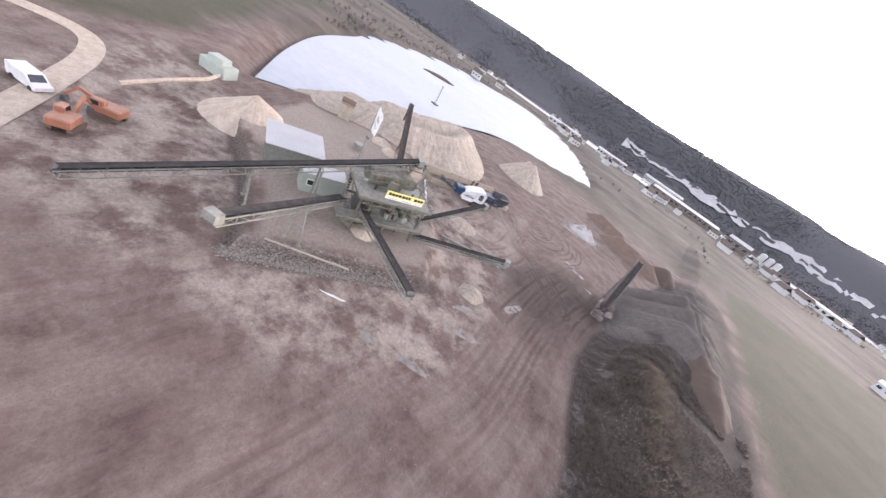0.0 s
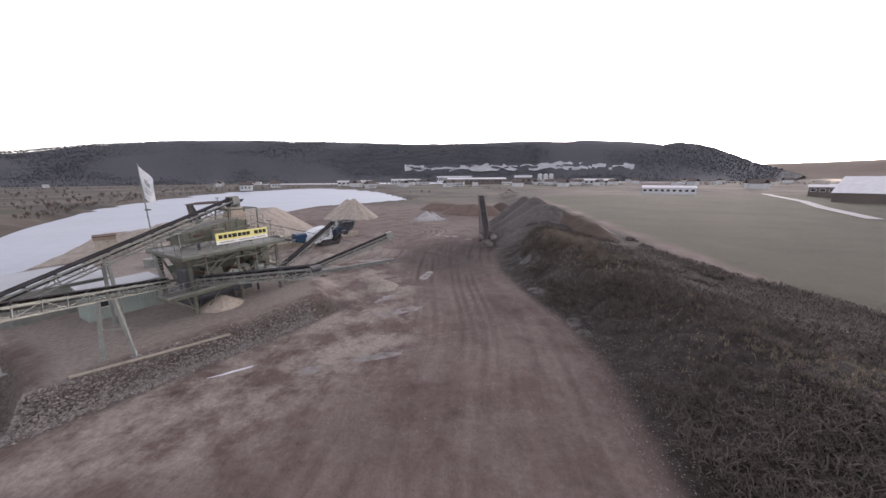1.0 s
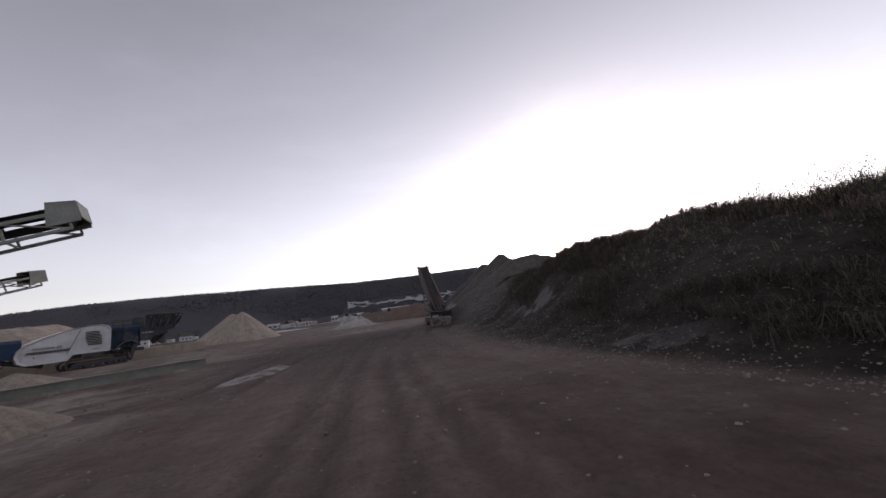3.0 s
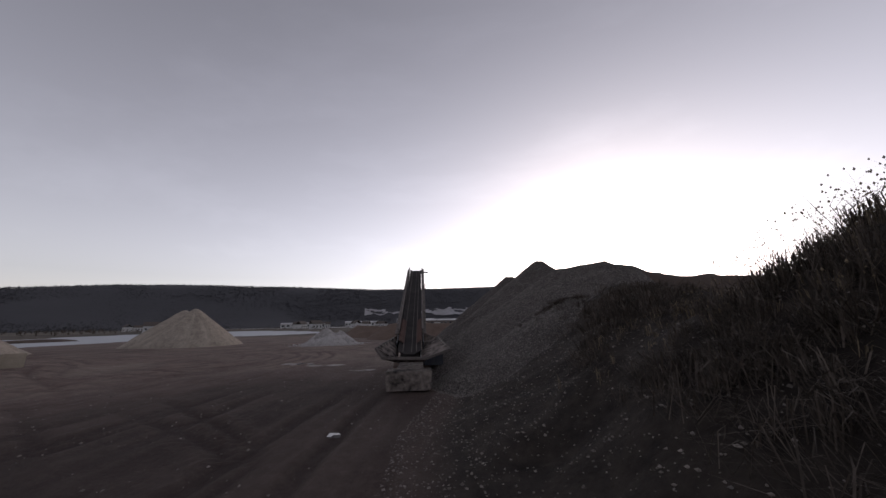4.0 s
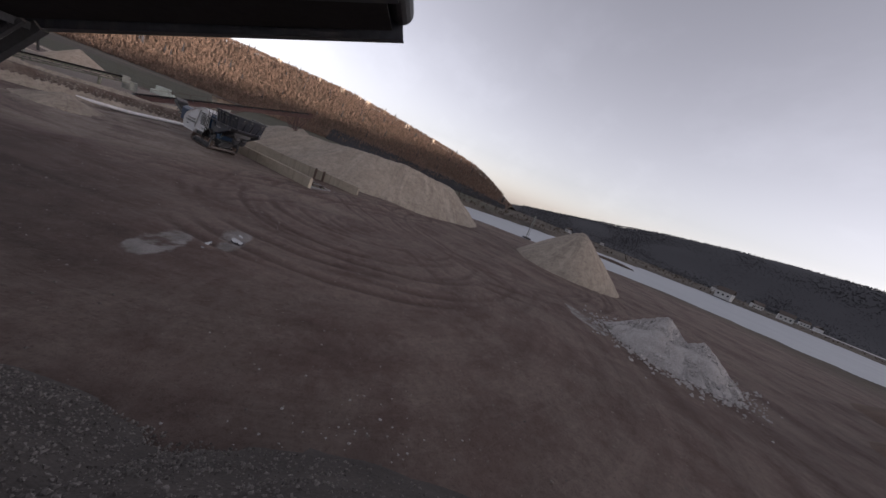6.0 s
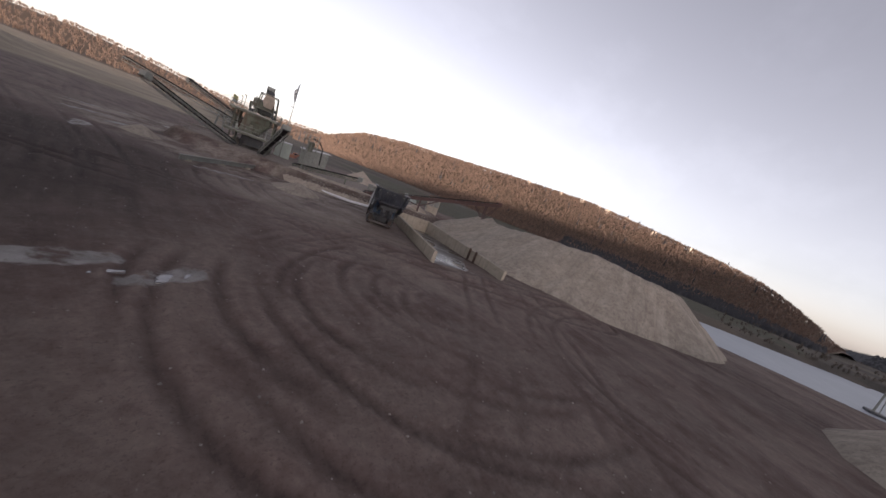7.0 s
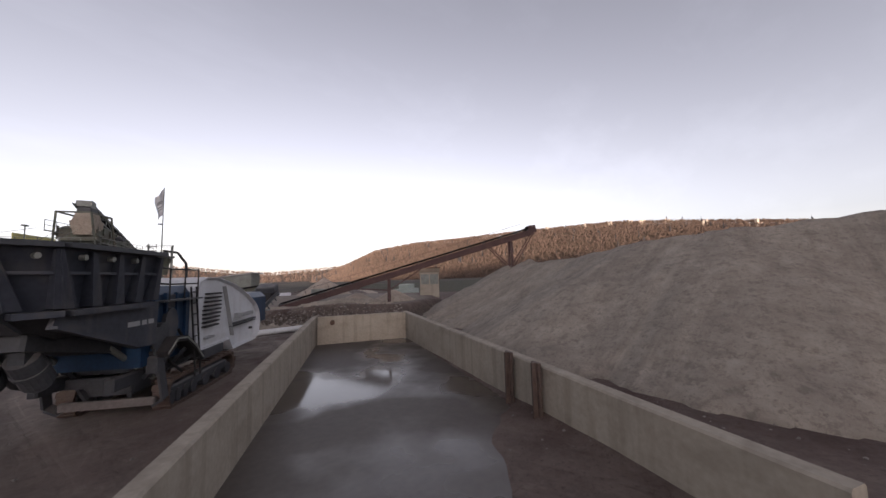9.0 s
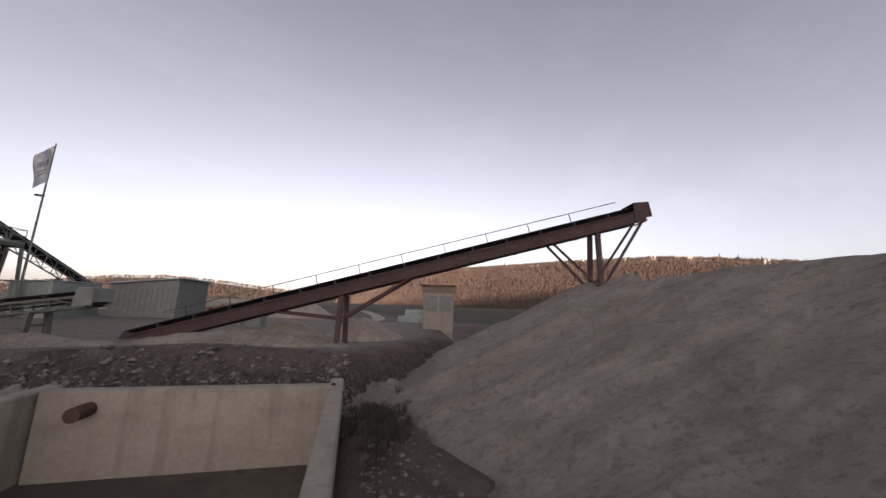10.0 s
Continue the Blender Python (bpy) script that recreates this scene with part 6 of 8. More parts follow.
# feed hopper: a leaning collar with cut corners, wedge ribs and recessed panels
top = [(-1.75, 9.1), (-1.75, 12.6), (-1.25, 13.4), (1.25, 13.4), (1.75, 12.6), (1.75, 9.1)]
mid = [(-1.48, 9.1), (-1.48, 12.1), (-1.05, 12.7), (1.05, 12.7), (1.48, 12.1), (1.48, 9.1)]
pan = [(-0.85, 8.9, 2.5), (0.85, 8.9, 2.5), (0.85, 11.6, 2.7), (-0.85, 11.6, 2.7)]
hopper = part("hopper", C().plate(pan, -0.08), M_DARK, crusher, "dark steel feed pan of the hopper")
for i in range(5):
    (ax, ay), (bx, by), (cx, cy), (dx, dy) = top[i], top[i + 1], mid[i], mid[i + 1]
    part("hopper_panel", C().plate([(ax, ay, 4.5), (bx, by, 4.5), (dx, dy, 3.25), (cx, cy, 3.25)], -0.06), M_NAVY, hopper, "navy leaning hopper panel")
    k0, k1 = (0.58, 0.72)
    part("inner_slope", C().plate([(cx, cy, 3.27), (dx, dy, 3.27), (dx * k0, 9.0 + (dy - 9.0) * k1, 2.62), (cx * k0, 9.0 + (cy - 9.0) * k1, 2.62)], -0.05), M_DARK, hopper)
    edge = Vector((bx - ax, by - ay, 0))
    along_ = edge.normalized()
    out = Vector((along_.y, -along_.x, 0))
    if out.dot(Vector(((ax + bx) / 2, (ay + by) / 2 - 11.0, 0))) < 0:
        out = -out
    n_rib = max(1, round(edge.length / 0.9))
    for k in range(n_rib + 1):
        t = k / n_rib
        P0, P1 = Vector((ax, ay, 4.42)).lerp(Vector((bx, by, 4.42)), t), Vector((cx, cy, 3.3)).lerp(Vector((dx, dy, 3.3)), t)
        w0, w1, o0, o1 = along_ * 0.06, along_ * 0.2, out * 0.1, out * 0.24
        s = C()
        s.add([P0 - w0, P0 + w0, P1 + w1, P1 - w1, P0 - w0 + o0, P0 + w0 + o0, P1 + w1 * 0.8 + o1, P1 - w1 * 0.8 + o1], [(0, 1, 2, 3), (7, 6, 5, 4), (0, 4, 5, 1), (1, 5, 6, 2), (2, 6, 7, 3), (3, 7, 4, 0)])
        part("rib", s, M_NAVY, hopper)
        if 0 < k < n_rib or n_rib == 1:
            q = P0.lerp(P1, 0.12) + along_ * 0.35 + out * 0.05
            part("lug", C().tube(q, q + out * 0.12, 0.06, 8), M_STEEL, hopper, "pale bolt head")
    part("rim", C().beam(Vector((ax, ay, 4.5)) + out * 0.1, Vector((bx, by, 4.5)) + out * 0.1, 0.3, 0.1), M_DARK, hopper, "dusty rim flange")
    part("mid_rail", C().beam(Vector((ax, ay, 3.98)).lerp(Vector((cx, cy, 3.98)), 0.42) + out * 0.06, Vector((bx, by, 3.98)).lerp(Vector((dx, dy, 3.98)), 0.42) + out * 0.06, 0.12, 0.06), M_NAVY, hopper)
    part("lower_flange", C().beam(Vector((cx, cy, 3.2)) + out * 0.14, Vector((dx, dy, 3.2)) + out * 0.14, 0.34, 0.12), M_NAVY, hopper)
for sx in (-1, 1):
    prof = [(8.5, 3.2), (12.2, 3.2), (12.35, 2.92), (11.2, 2.62), (9.6, 2.12), (8.6, 2.1)]
    s = C()
    m_ = len(prof)
    s.add([(sx * 1.56, y, z) for y, z in prof] + [(sx * 1.46, y, z) for y, z in prof], [tuple(range(m_)), tuple(range(2 * m_ - 1, m_ - 1, -1))] + [(i, m_ + i, m_ + (i + 1) % m_, (i + 1) % m_) for i in range(m_)])
    side = part("feeder_side", s, M_NAVY, crusher, "navy side plate below the hopper")
    part("side_lip", C().beam((sx * 1.6, 12.35, 2.95), (sx * 1.6, 9.6, 2.16), 0.16, 0.06), M_NAVY, side)
    for y0, y1 in ((10.0, 9.5), (9.42, 9.2), (9.12, 8.8)):
        part("name_shape", C().box((sx * 1.57, (y0 + y1) / 2, 2.74), (0.012, y0 - y1, 0.12)), M_GREY, side)
s = C()
s.plate([(-1.05, 12.75, 3.2), (1.05, 12.75, 3.2), (1.05, 12.3, 2.9), (-1.05, 12.3, 2.9)], 0.07)
s.box((0, 10.4, 2.4), (1.7, 3.2, 0.36), pose(0, 0, 0, 10).to_3x3(), 0.06)
part("feeder_pan", s, M_DARK, crusher)
for x, y in ((-0.45, 11.3), (0.3, 11.5), (0.1, 10.9)):
    s = C()
    s.tube((x, y - 0.3, 1.75), (x, y + 0.15, 2.3), 0.3, 18)
    s.tube((x, y - 0.36, 1.68), (x, y - 0.3, 1.75), 0.25, 18)
    s.tube((x, y - 0.1, 2.0), (x, y - 0.04, 2.07), 0.34, 18)
    s.box((x, y + 0.1, 2.35), (0.3, 0.4, 0.4))
    part("vibrator_motor", s, M_DARK, crusher, "round dark grey vibrator motor")
# jaw unit
s = C()
s.prism([(-1.25, 1.5), (1.25, 1.5), (1.25, 3.4), (1.05, 3.65), (-1.05, 3.65), (-1.25, 3.4)], 5.2, 8.7)
jaw = part("jaw_housing", s, M_BLUE, crusher, "deep blue jaw crusher housing")
for sx in (-1, 1):
    for y in (5.7, 6.5, 7.3, 8.1):
        part("rib", C().box((sx * 1.29, y, 2.6), (0.1, 0.12, 1.7)), M_BLUE, jaw)
    part("panel", C().box((sx * 1.28, 6.9, 3.2), (0.06, 0.6, 0.4), None, 0.02), M_NAVY, jaw)
    part("bearing", C().tube((sx * 1.25, 7.7, 2.2), (sx * 1.42, 7.7, 2.2), 0.42, 16), M_DARK, jaw)
    part("flywheel", C().tube((sx * 1.26, 7.0, 2.5), (sx * 1.38, 7.0, 2.5), 0.5, 20), M_NAVY, jaw)
    # folded side belt: a bent ribbed band over the track
    s = C()
    band = [(8.2, 1.75), (7.5, 2.1), (6.7, 2.05), (5.9, 1.7), (5.2, 1.25)]
    for (y0, z0), (y1, z1) in zip(band, band[1:]):
        s.beam((sx * 1.5, y0, z0), (sx * 1.5, y1, z1), 0.5, 0.16)
    belt = part("side_belt", s, M_BELT, crusher, "folded black side discharge belt")
    for (y0, z0), (y1, z1) in zip(band, band[1:]):
        part("belt_edge", C().beam((sx * 1.76, y0, z0 + 0.02), (sx * 1.76, y1, z1 + 0.02), 0.03, 0.05), M_STEEL, belt, "pale belt edge")
    for y, z in ((7.9, 1.4), (7.1, 1.55), (6.3, 1.35), (5.6, 1.05)):
        part("belt_arm", C().beam((sx * 1.0, y, 1.1), (sx * 1.55, y, z + 0.35), 0.1), M_DARK, belt)
    for y0, z0, y1, z1 in ((8.3, 2.0, 7.4, 1.2), (7.0, 1.4, 6.2, 1.0), (6.4, 2.3, 5.5, 1.5), (5.4, 1.9, 4.9, 1.2)):
        part("hydraulic_hose", C().tube((sx * 1.36, y0, z0), (sx * 1.42, y1, z1), 0.045, 7), M_BLACK, crusher)
    part("valve_block", C().box((sx * 1.35, 8.0, 1.5), (0.3, 0.6, 0.45), None, 0.05), M_DARK, crusher)
    part("tool_box", C().box((sx * 1.3, 4.0, 1.25), (0.34, 1.3, 0.36), None, 0.05), M_DARK, crusher)
    # access ladder and rails between hopper and hood
    s = C()
    for y in (5.35, 5.85):
        s.beam((sx * 1.72, y, 0.75), (sx * 1.5, y, 3.6), 0.05, 0.05)
    ladder = part("ladder", s, M_BLACK, crusher, "black access ladder")
    for k in range(8):
        t = (k + 0.5) / 8
        part("rung", C().tube((sx * (1.72 - 0.22 * t), 5.35, 0.75 + 2.85 * t), (sx * (1.72 - 0.22 * t), 5.85, 0.75 + 2.85 * t), 0.022, 6), M_BLACK, ladder)
    s = C()
    for z in (3.7, 4.15):
        s.tube((sx * 1.5, 5.2, z), (sx * 1.5, 7.6, z), 0.025, 7)
        s.tube((sx * 1.5, 7.6, z), (sx * 1.5, 8.9, z + 0.05), 0.025, 7)
    for y in (5.2, 6.4, 7.6, 8.9):
        s.tube((sx * 1.5, y, 3.2), (sx * 1.5, y, 4.17), 0.025, 7)
    part("grab_rail", s, M_BLACK, crusher)
    part("catwalk", C().box((sx * 1.4, 6.6, 3.22), (0.5, 3.0, 0.05)), M_DARK, crusher)
# engine hood
prof = [(5.06, 1.4), (5.06, 3.45), (4.9, 3.75), (4.5, 3.92), (3.7, 3.9), (2.5, 3.62), (1.3, 3.14), (0.4, 2.62), (0.06, 2.2), (-0.04, 1.7), (0.12, 1.2), (0.5, 0.95), (2.6, 0.95), (2.9, 1.4)]
n = len(prof)
cy, cz = 2.6, 2.4
sec = [(-1.3, 0.93), (-1.45, 0.985), (-1.45, 1.0), (1.45, 1.0), (1.45, 0.985), (1.3, 0.93)]
s = C()
vs = [(x, cy + (y - cy) * k, cz + (z - cz) * k) for x, k in sec for y, z in prof]
fs = [tuple(range(n)), tuple(range(6 * n - 1, 5 * n - 1, -1))]
for r_ in range(5):
    fs += [(r_ * n + i, (r_ + 1) * n + i, (r_ + 1) * n + (i + 1) % n, r_ * n + (i + 1) % n) for i in range(n)]
s.add(vs, fs)
hood = part("engine_hood", s, M_WHITE, crusher, "rounded white engine hood with slotted vents")
for sx in (-1, 1):
    for k in range(9):
        part("vent_slot", C().box((sx * 1.33, 4.12 - 0.02 * k, 2.15 + k * 0.145), (0.27, 0.95 - 0.03 * abs(k - 4), 0.06), None, 0.015), M_BLACK, hood)
    part("panel_seam", C().beam((sx * 1.32, 3.25, 3.55), (sx * 1.32, 2.55, 1.5), 0.27, 0.02), M_GREY, hood)
    part("stripe", C().box((sx * 1.33, 1.6, 1.98), (0.27, 2.2, 0.06)), M_NAVY, hood)
    part("stripe", C().box((sx * 1.33, 1.6, 1.88), (0.27, 2.2, 0.025)), M_NAVY, hood)
    part("logo_shape", C().box((sx * 1.33, 2.15, 2.26), (0.27, 0.26, 0.22)), M_GREY, hood)
    part("name_shape", C().box((sx * 1.33, 1.35, 2.26), (0.27, 1.1, 0.15)), M_GREY, hood)
    part("hatch_lock", C().box((sx * 1.33, 0.9, 1.55), (0.27, 0.05, 0.1)), M_BLACK, hood)
    part("small_print", C().box((sx * 1.33, 4.2, 1.75), (0.27, 0.4, 0.08)), M_GREY, hood)
# blue tail housing and the main discharge belt
s = C()
s.prism([(-1.1, 1.6), (1.1, 1.6), (1.1, 2.9), (0.8, 3.15), (-0.8, 3.15), (-1.1, 2.9)], -1.7, 0.3)
part("tail_housing", s, M_BLUE, crusher, "deep blue tail housing behind the hood")
s = C()
for sx in (-0.55, 0.55):
    s.beam((sx, 1.5, 0.75), (sx, -5.6, 3.0), 0.1, 0.26)
    for k in range(8):
        t = k / 8
        s.beam((sx, -0.2 - 5.2 * t, 1.25 + 1.65 * t), (sx, -0.7 - 5.2 * t, 0.95 + 1.65 * t), 0.05)
db = part("discharge_frame", s, M_DARK, crusher)
s = C()
s.beam((0, 1.5, 0.92), (0, -5.6, 3.17), 0.95, 0.05)
s.beam((0, 1.5, 0.62), (0, -5.6, 2.87), 0.9, 0.04)
part("discharge_belt", s, M_BELT, db)
part("drum", C().tube((-0.5, -5.6, 3.0), (0.5, -5.6, 3.0), 0.2, 14), M_DARK, db)
part("belt_hood", C().box((0, -5.0, 3.25), (1.2, 0.9, 0.36), pose(0, 0, 0, -17).to_3x3(), 0.06), M_DARK, db)
for sx in (-0.5, 0.5):
    part("strut", C().beam((sx, -3.4, 2.3), (sx, -1.2, 3.1), 0.07), M_DARK, db)
for x in (-0.7, 0.2, 0.75):
    part("pipe_run", C().tube((x, -1.5, 2.2), (x * 1.1, -3.2, 2.0), 0.06, 8), M_STEEL, db)

# ---- tracked stockpiling conveyor ----
stk = thing("tracked_stacker", (19.8, 9.5, 0), "tracked navy stacking conveyor with a steel feed hopper", "conveyor")
S0, S1 = Vector((20.0, 3.6, 1.5)), Vector((18.3, 24.0, 9.33))
sd = (S1 - S0).normalized()
ss = sd.cross(Vector((0, 0, 1))).normalized()
su = ss.cross(sd)
SL = (S1 - S0).length
sat = lambda t, i, j: S0 + sd * t + ss * i + su * j
for sg in (-1, 1):
    s = Shape()
    s.beam(sat(1.5, sg * 0.74, -0.12), sat(SL, sg * 0.74, -0.12), 0.06, 0.78, su)
    s.beam(sat(1.5, sg * 0.80, -0.5), sat(SL, sg * 0.80, -0.5), 0.18, 0.06, su)
    part("side_beam", s, M_NAVY, stk, "navy plate side beam")
    s = Shape()
    s.beam(sat(2.6, sg * 0.70, 0.42), sat(SL - 0.6, sg * 0.70, 0.42), 0.04, 0.34, su)
    s.beam(sat(2.6, sg * 0.80, 0.30), sat(SL - 0.2, sg * 0.80, 0.30), 0.26, 0.05, su)
    s.beam(sat(2.6, sg * 0.70, 0.60), sat(SL - 0.6, sg * 0.70, 0.60), 0.10, 0.05, su)
    skirt = part("skirt_board", s, M_SKIRT, stk, "dusty grey skirt board")
    for k in range(16):
        part("bolt", Shape().tube(sat(3 + k * 1.25, sg * 0.84, 0.3), sat(3 + k * 1.25, sg * 0.84, 0.36), 0.05, 6), M_STEEL, skirt)
s = Shape()
sec = [(-0.62, 0.26), (-0.26, 0.05), (0.26, 0.05), (0.62, 0.26)]
ring = sec + [(i, j - 0.03) for i, j in reversed(sec)]
k = len(ring)
s.add([sat(t, i, j) for t in (0.5, SL + 0.05) for i, j in ring], [tuple(range(k)), tuple(range(2 * k - 1, k - 1, -1))] + [(i, k + i, k + (i + 1) % k, (i + 1) % k) for i in range(k)])
s.beam(sat(1.0, 0, -0.42), sat(SL - 0.2, 0, -0.42), 1.1, 0.03, su)
part("belt", s, M_BELT, stk, "black troughed rubber belt")
for i, w in ((-0.36, 0.05), (0.36, 0.05), (0.1, 0.03)):
    part("dust_streak", Shape().beam(sat(0.7, i, 0.115 if abs(i) > 0.3 else 0.06), sat(SL - 0.3, i, 0.115 if abs(i) > 0.3 else 0.06), w, 0.012, su), M_SKIRT, stk)
part("head_drum", Shape().tube(sat(SL, -0.66, -0.08), sat(SL, 0.66, -0.08), 0.22, 16), M_DARK, stk)
part("scraper_arm", Shape().beam(sat(SL - 0.2, 0.7, -0.05), sat(SL + 0.1, 1.4, -0.1), 0.14), M_DARK, stk)
M_SPILL = mat("red_brown_spill", (0.13, 0.078, 0.063), (0.06, 0.038, 0.033), 0.95, 0, 1.2, 9, 0.9, 0.3)
for sg in (-1, 1):
    # caked dust that lies along the skirts near the feed end
    rn = random.Random(3 + sg)
    sec_n, vs_, fs_ = 5, [], []
    for k in range(15):
        t = 1.6 + k * 0.26
        fat = (0.25 + 0.75 * math.sin(math.pi * min(1, (k + 1) / 9))) * (1 - k / 18) * rn.uniform(0.7, 1.15)
        for i, j in ((0.66, 0.28), (0.60, 0.31 + 0.12 * fat), (0.50, 0.24 + 0.08 * fat), (0.38, 0.16 + 0.06 * fat), (0.34, 0.10)):
            vs_.append(sat(t, sg * i, j))
    for k in range(14):
        for i in range(sec_n - 1):
            fs_.append((k * sec_n + i, k * sec_n + i + 1, (k + 1) * sec_n + i + 1, (k + 1) * sec_n + i))
    part("caked_dust", Shape().add(vs_, fs_), M_SPILL, stk, "red-brown caked dust along the belt", True)
# feed hopper: two flared wings, a back lip and skirts
HF = Matrix(((ss.x, sd.x / math.hypot(sd.x, sd.y), 0, S0.x), (ss.y, sd.y / math.hypot(sd.x, sd.y), 0, S0.y), (0, 0, 1, 0), (0, 0, 0, 1)))
for sg, out0, out1 in ((-1, (-1.65, -0.5, 2.12), (-0.98, 2.15, 2.52)), (1, (2.1, -0.2, 1.98), (1.6, 2.35, 2.5))):
    pts = [out0, out1, (sg * 0.66, 2.7, 2.15), (sg * 0.66, 0.0, 1.42)]
    wing = part("hopper_wing", Shape(HF).plate(pts if sg > 0 else pts[::-1], 0.05), M_SCUFF, stk, "worn dark steel hopper wing with pale scuffs")
    part("wing_edge", Shape(HF).beam(out0, out1, 0.06, 0.1), M_SKIRT, wing)
    for k in range(6):
        p = Vector(out0).lerp(Vector(out1), (k + 0.6) / 6.2)
        part("bolt", Shape(HF).box((p.x - sg * 0.06, p.y, p.z + 0.02), (0.09, 0.13, 0.05)), M_STEEL, wing)
    part("wing_end", Shape(HF).plate([out1, (sg * 0.66, 2.7, 2.75), (sg * 0.66, 2.7, 2.15)] if sg < 0 else [(sg * 0.66, 2.7, 2.15), (sg * 0.66, 2.7, 2.75), out1], 0.05), M_SCUFF, wing)
s = Shape(HF)
s.plate([(-0.66, 0.0, 1.42), (-1.25, -0.85, 1.66), (-1.65, -0.5, 2.12)], 0.05)
s.plate([(0.66, 0.0, 1.42), (0.85, -0.85, 1.6), (-1.25, -0.85, 1.66), (-0.66, 0.0, 1.42)], 0.05)
s.plate([(0.66, 0.0, 1.42), (2.1, -0.2, 1.98), (0.85, -0.85, 1.6)], 0.05)
lip = part("hopper_lip", s, M_SCUFF, stk, "scraped steel hopper lip")
s = Shape(HF)
for a, b in (((-1.65, -0.5, 2.12), (-1.25, -0.87, 1.68)), ((-1.25, -0.87, 1.68), (0.85, -0.87, 1.62)), ((0.85, -0.87, 1.62), (2.1, -0.2, 1.98))):
    s.beam(a, b, 0.12)
part("lip_edge", s, M_SKIRT, lip, "pale scraped edge")
s = Shape(HF)
s.box((0, 0.1, 0.55), (2.2, 1.4, 0.9), None, 0.05, (1.05, 1.0))
s.box((0, 2.5, 0.75), (1.5, 4.0, 0.35), None, 0.05)
part("tail_frame", s, M_SCUFF, stk)
# undercarriage, engine box, ladder-braced supports
for sx in (-1.0, 1.0):
    s = Shape(HF)
    ring = loop(5.2, 8.6, 0.02, 0.8, 7)
    n = len(ring)
    s.add([(sx + i, y, z) for i in (-0.22, 0.22) for y, z in ring], [tuple(range(n)), tuple(range(2 * n - 1, n - 1, -1))] + [(i, n + i, n + (i + 1) % n, (i + 1) % n) for i in range(n)])
    tr = part("track", s, M_TRACK, stk, "muddy crawler track")
    for kk in range(10):
        part("shoe", Shape(HF).box((sx, 5.6 + kk * 0.29, 0.82), (0.46, 0.2, 0.06)), M_TRACK, tr)
s = Shape(HF)
s.box((0, 6.9, 0.75), (2.0, 3.0, 0.4), None, 0.05)
s.beam((-0.5, 5.6, 0.9), (-0.5, 4.2, 1.9), 0.16)
s.beam((0.5, 5.6, 0.9), (0.5, 4.2, 1.9), 0.16)
part("chassis", s, M_DARK, stk)
s = Shape(HF)
s.box((1.4, 6.2, 1.1), (1.3, 3.1, 0.9), None, 0.05)
eb = part("engine_box", s, M_NAVY, stk, "dark navy engine box")
part("lid", Shape(HF).box((1.4, 6.2, 1.58), (1.4, 3.2, 0.06), None, 0.02), M_SKIRT, eb, "dusty grey lid")
part("notice", Shape(HF).box((2.06, 5.8, 1.2), (0.012, 0.5, 0.24)), M_SIGNW, eb)
part("fuel_cap", Shape(HF).tube((1.0, 5.4, 1.4), (1.0, 5.4, 1.9), 0.08, 8), M_DARK, eb)
for sg in (-1, 1):
    a, b = HF @ Vector((sg * 0.85, 9.1, 0.5)), sat(SL * 0.70, sg * 0.74, -0.5)
    part("support_strut", Shape().beam(a.lerp(b, 0.5), b, 0.15, 0.18), M_DARK, stk, "dark upper strut")
    part("support_strut", Shape().beam(a, a.lerp(b, 0.56), 0.2, 0.22), M_SKIRT, stk, "dusty grey telescopic strut")
    a, b = HF @ Vector((sg * 0.55, 9.1, 0.5)), sat(SL * 0.70, sg * 0.46, -0.5)
    part("support_strut", Shape().beam(a, b, 0.07), M_DARK, stk)
    a, b = HF @ Vector((sg * 0.85, 9.1, 0.5)), sat(SL * 0.70, sg * 0.72, -0.5)
    part("ram", Shape().tube(sat(SL * 0.6, sg * 0.7, -0.55), sat(SL * 0.68, sg * 0.7, -0.52), 0.09, 10), M_DARK, stk)
    part("yellow_notice", Shape().beam(sat(SL * 0.52, sg * 0.785, -0.2), sat(SL * 0.52 + 0.26, sg * 0.785, -0.2), 0.012, 0.26, su), M_YELLOW, stk)
for t in (0.1, 0.52, 0.97):
    a = (HF @ Vector((-0.85, 9.1, 0.5))).lerp(sat(SL * 0.70, -0.72, -0.5), t)
    b = (HF @ Vector((0.85, 9.1, 0.5))).lerp(sat(SL * 0.70, 0.72, -0.5), t)
    part("cross_bar", Shape().beam(a + (a - b) * 0.06 + Vector((0, 0, 0.12)), b + (b - a) * 0.06 + Vector((0, 0, 0.12)), 0.13), M_DARK, stk)
s = Shape()
pts = [sat(SL * 0.70 + 0.3, 0.8 + 0.25 * math.sin(t * 3.1), -0.1 - 0.5 * t + 0.35 * math.sin(t * 3.1)) for t in np.linspace(0, 1, 7)]
for a, b in zip(pts, pts[1:]):
    s.tube(a, b, 0.035, 6)
part("hose", s, M_BLACK, stk)

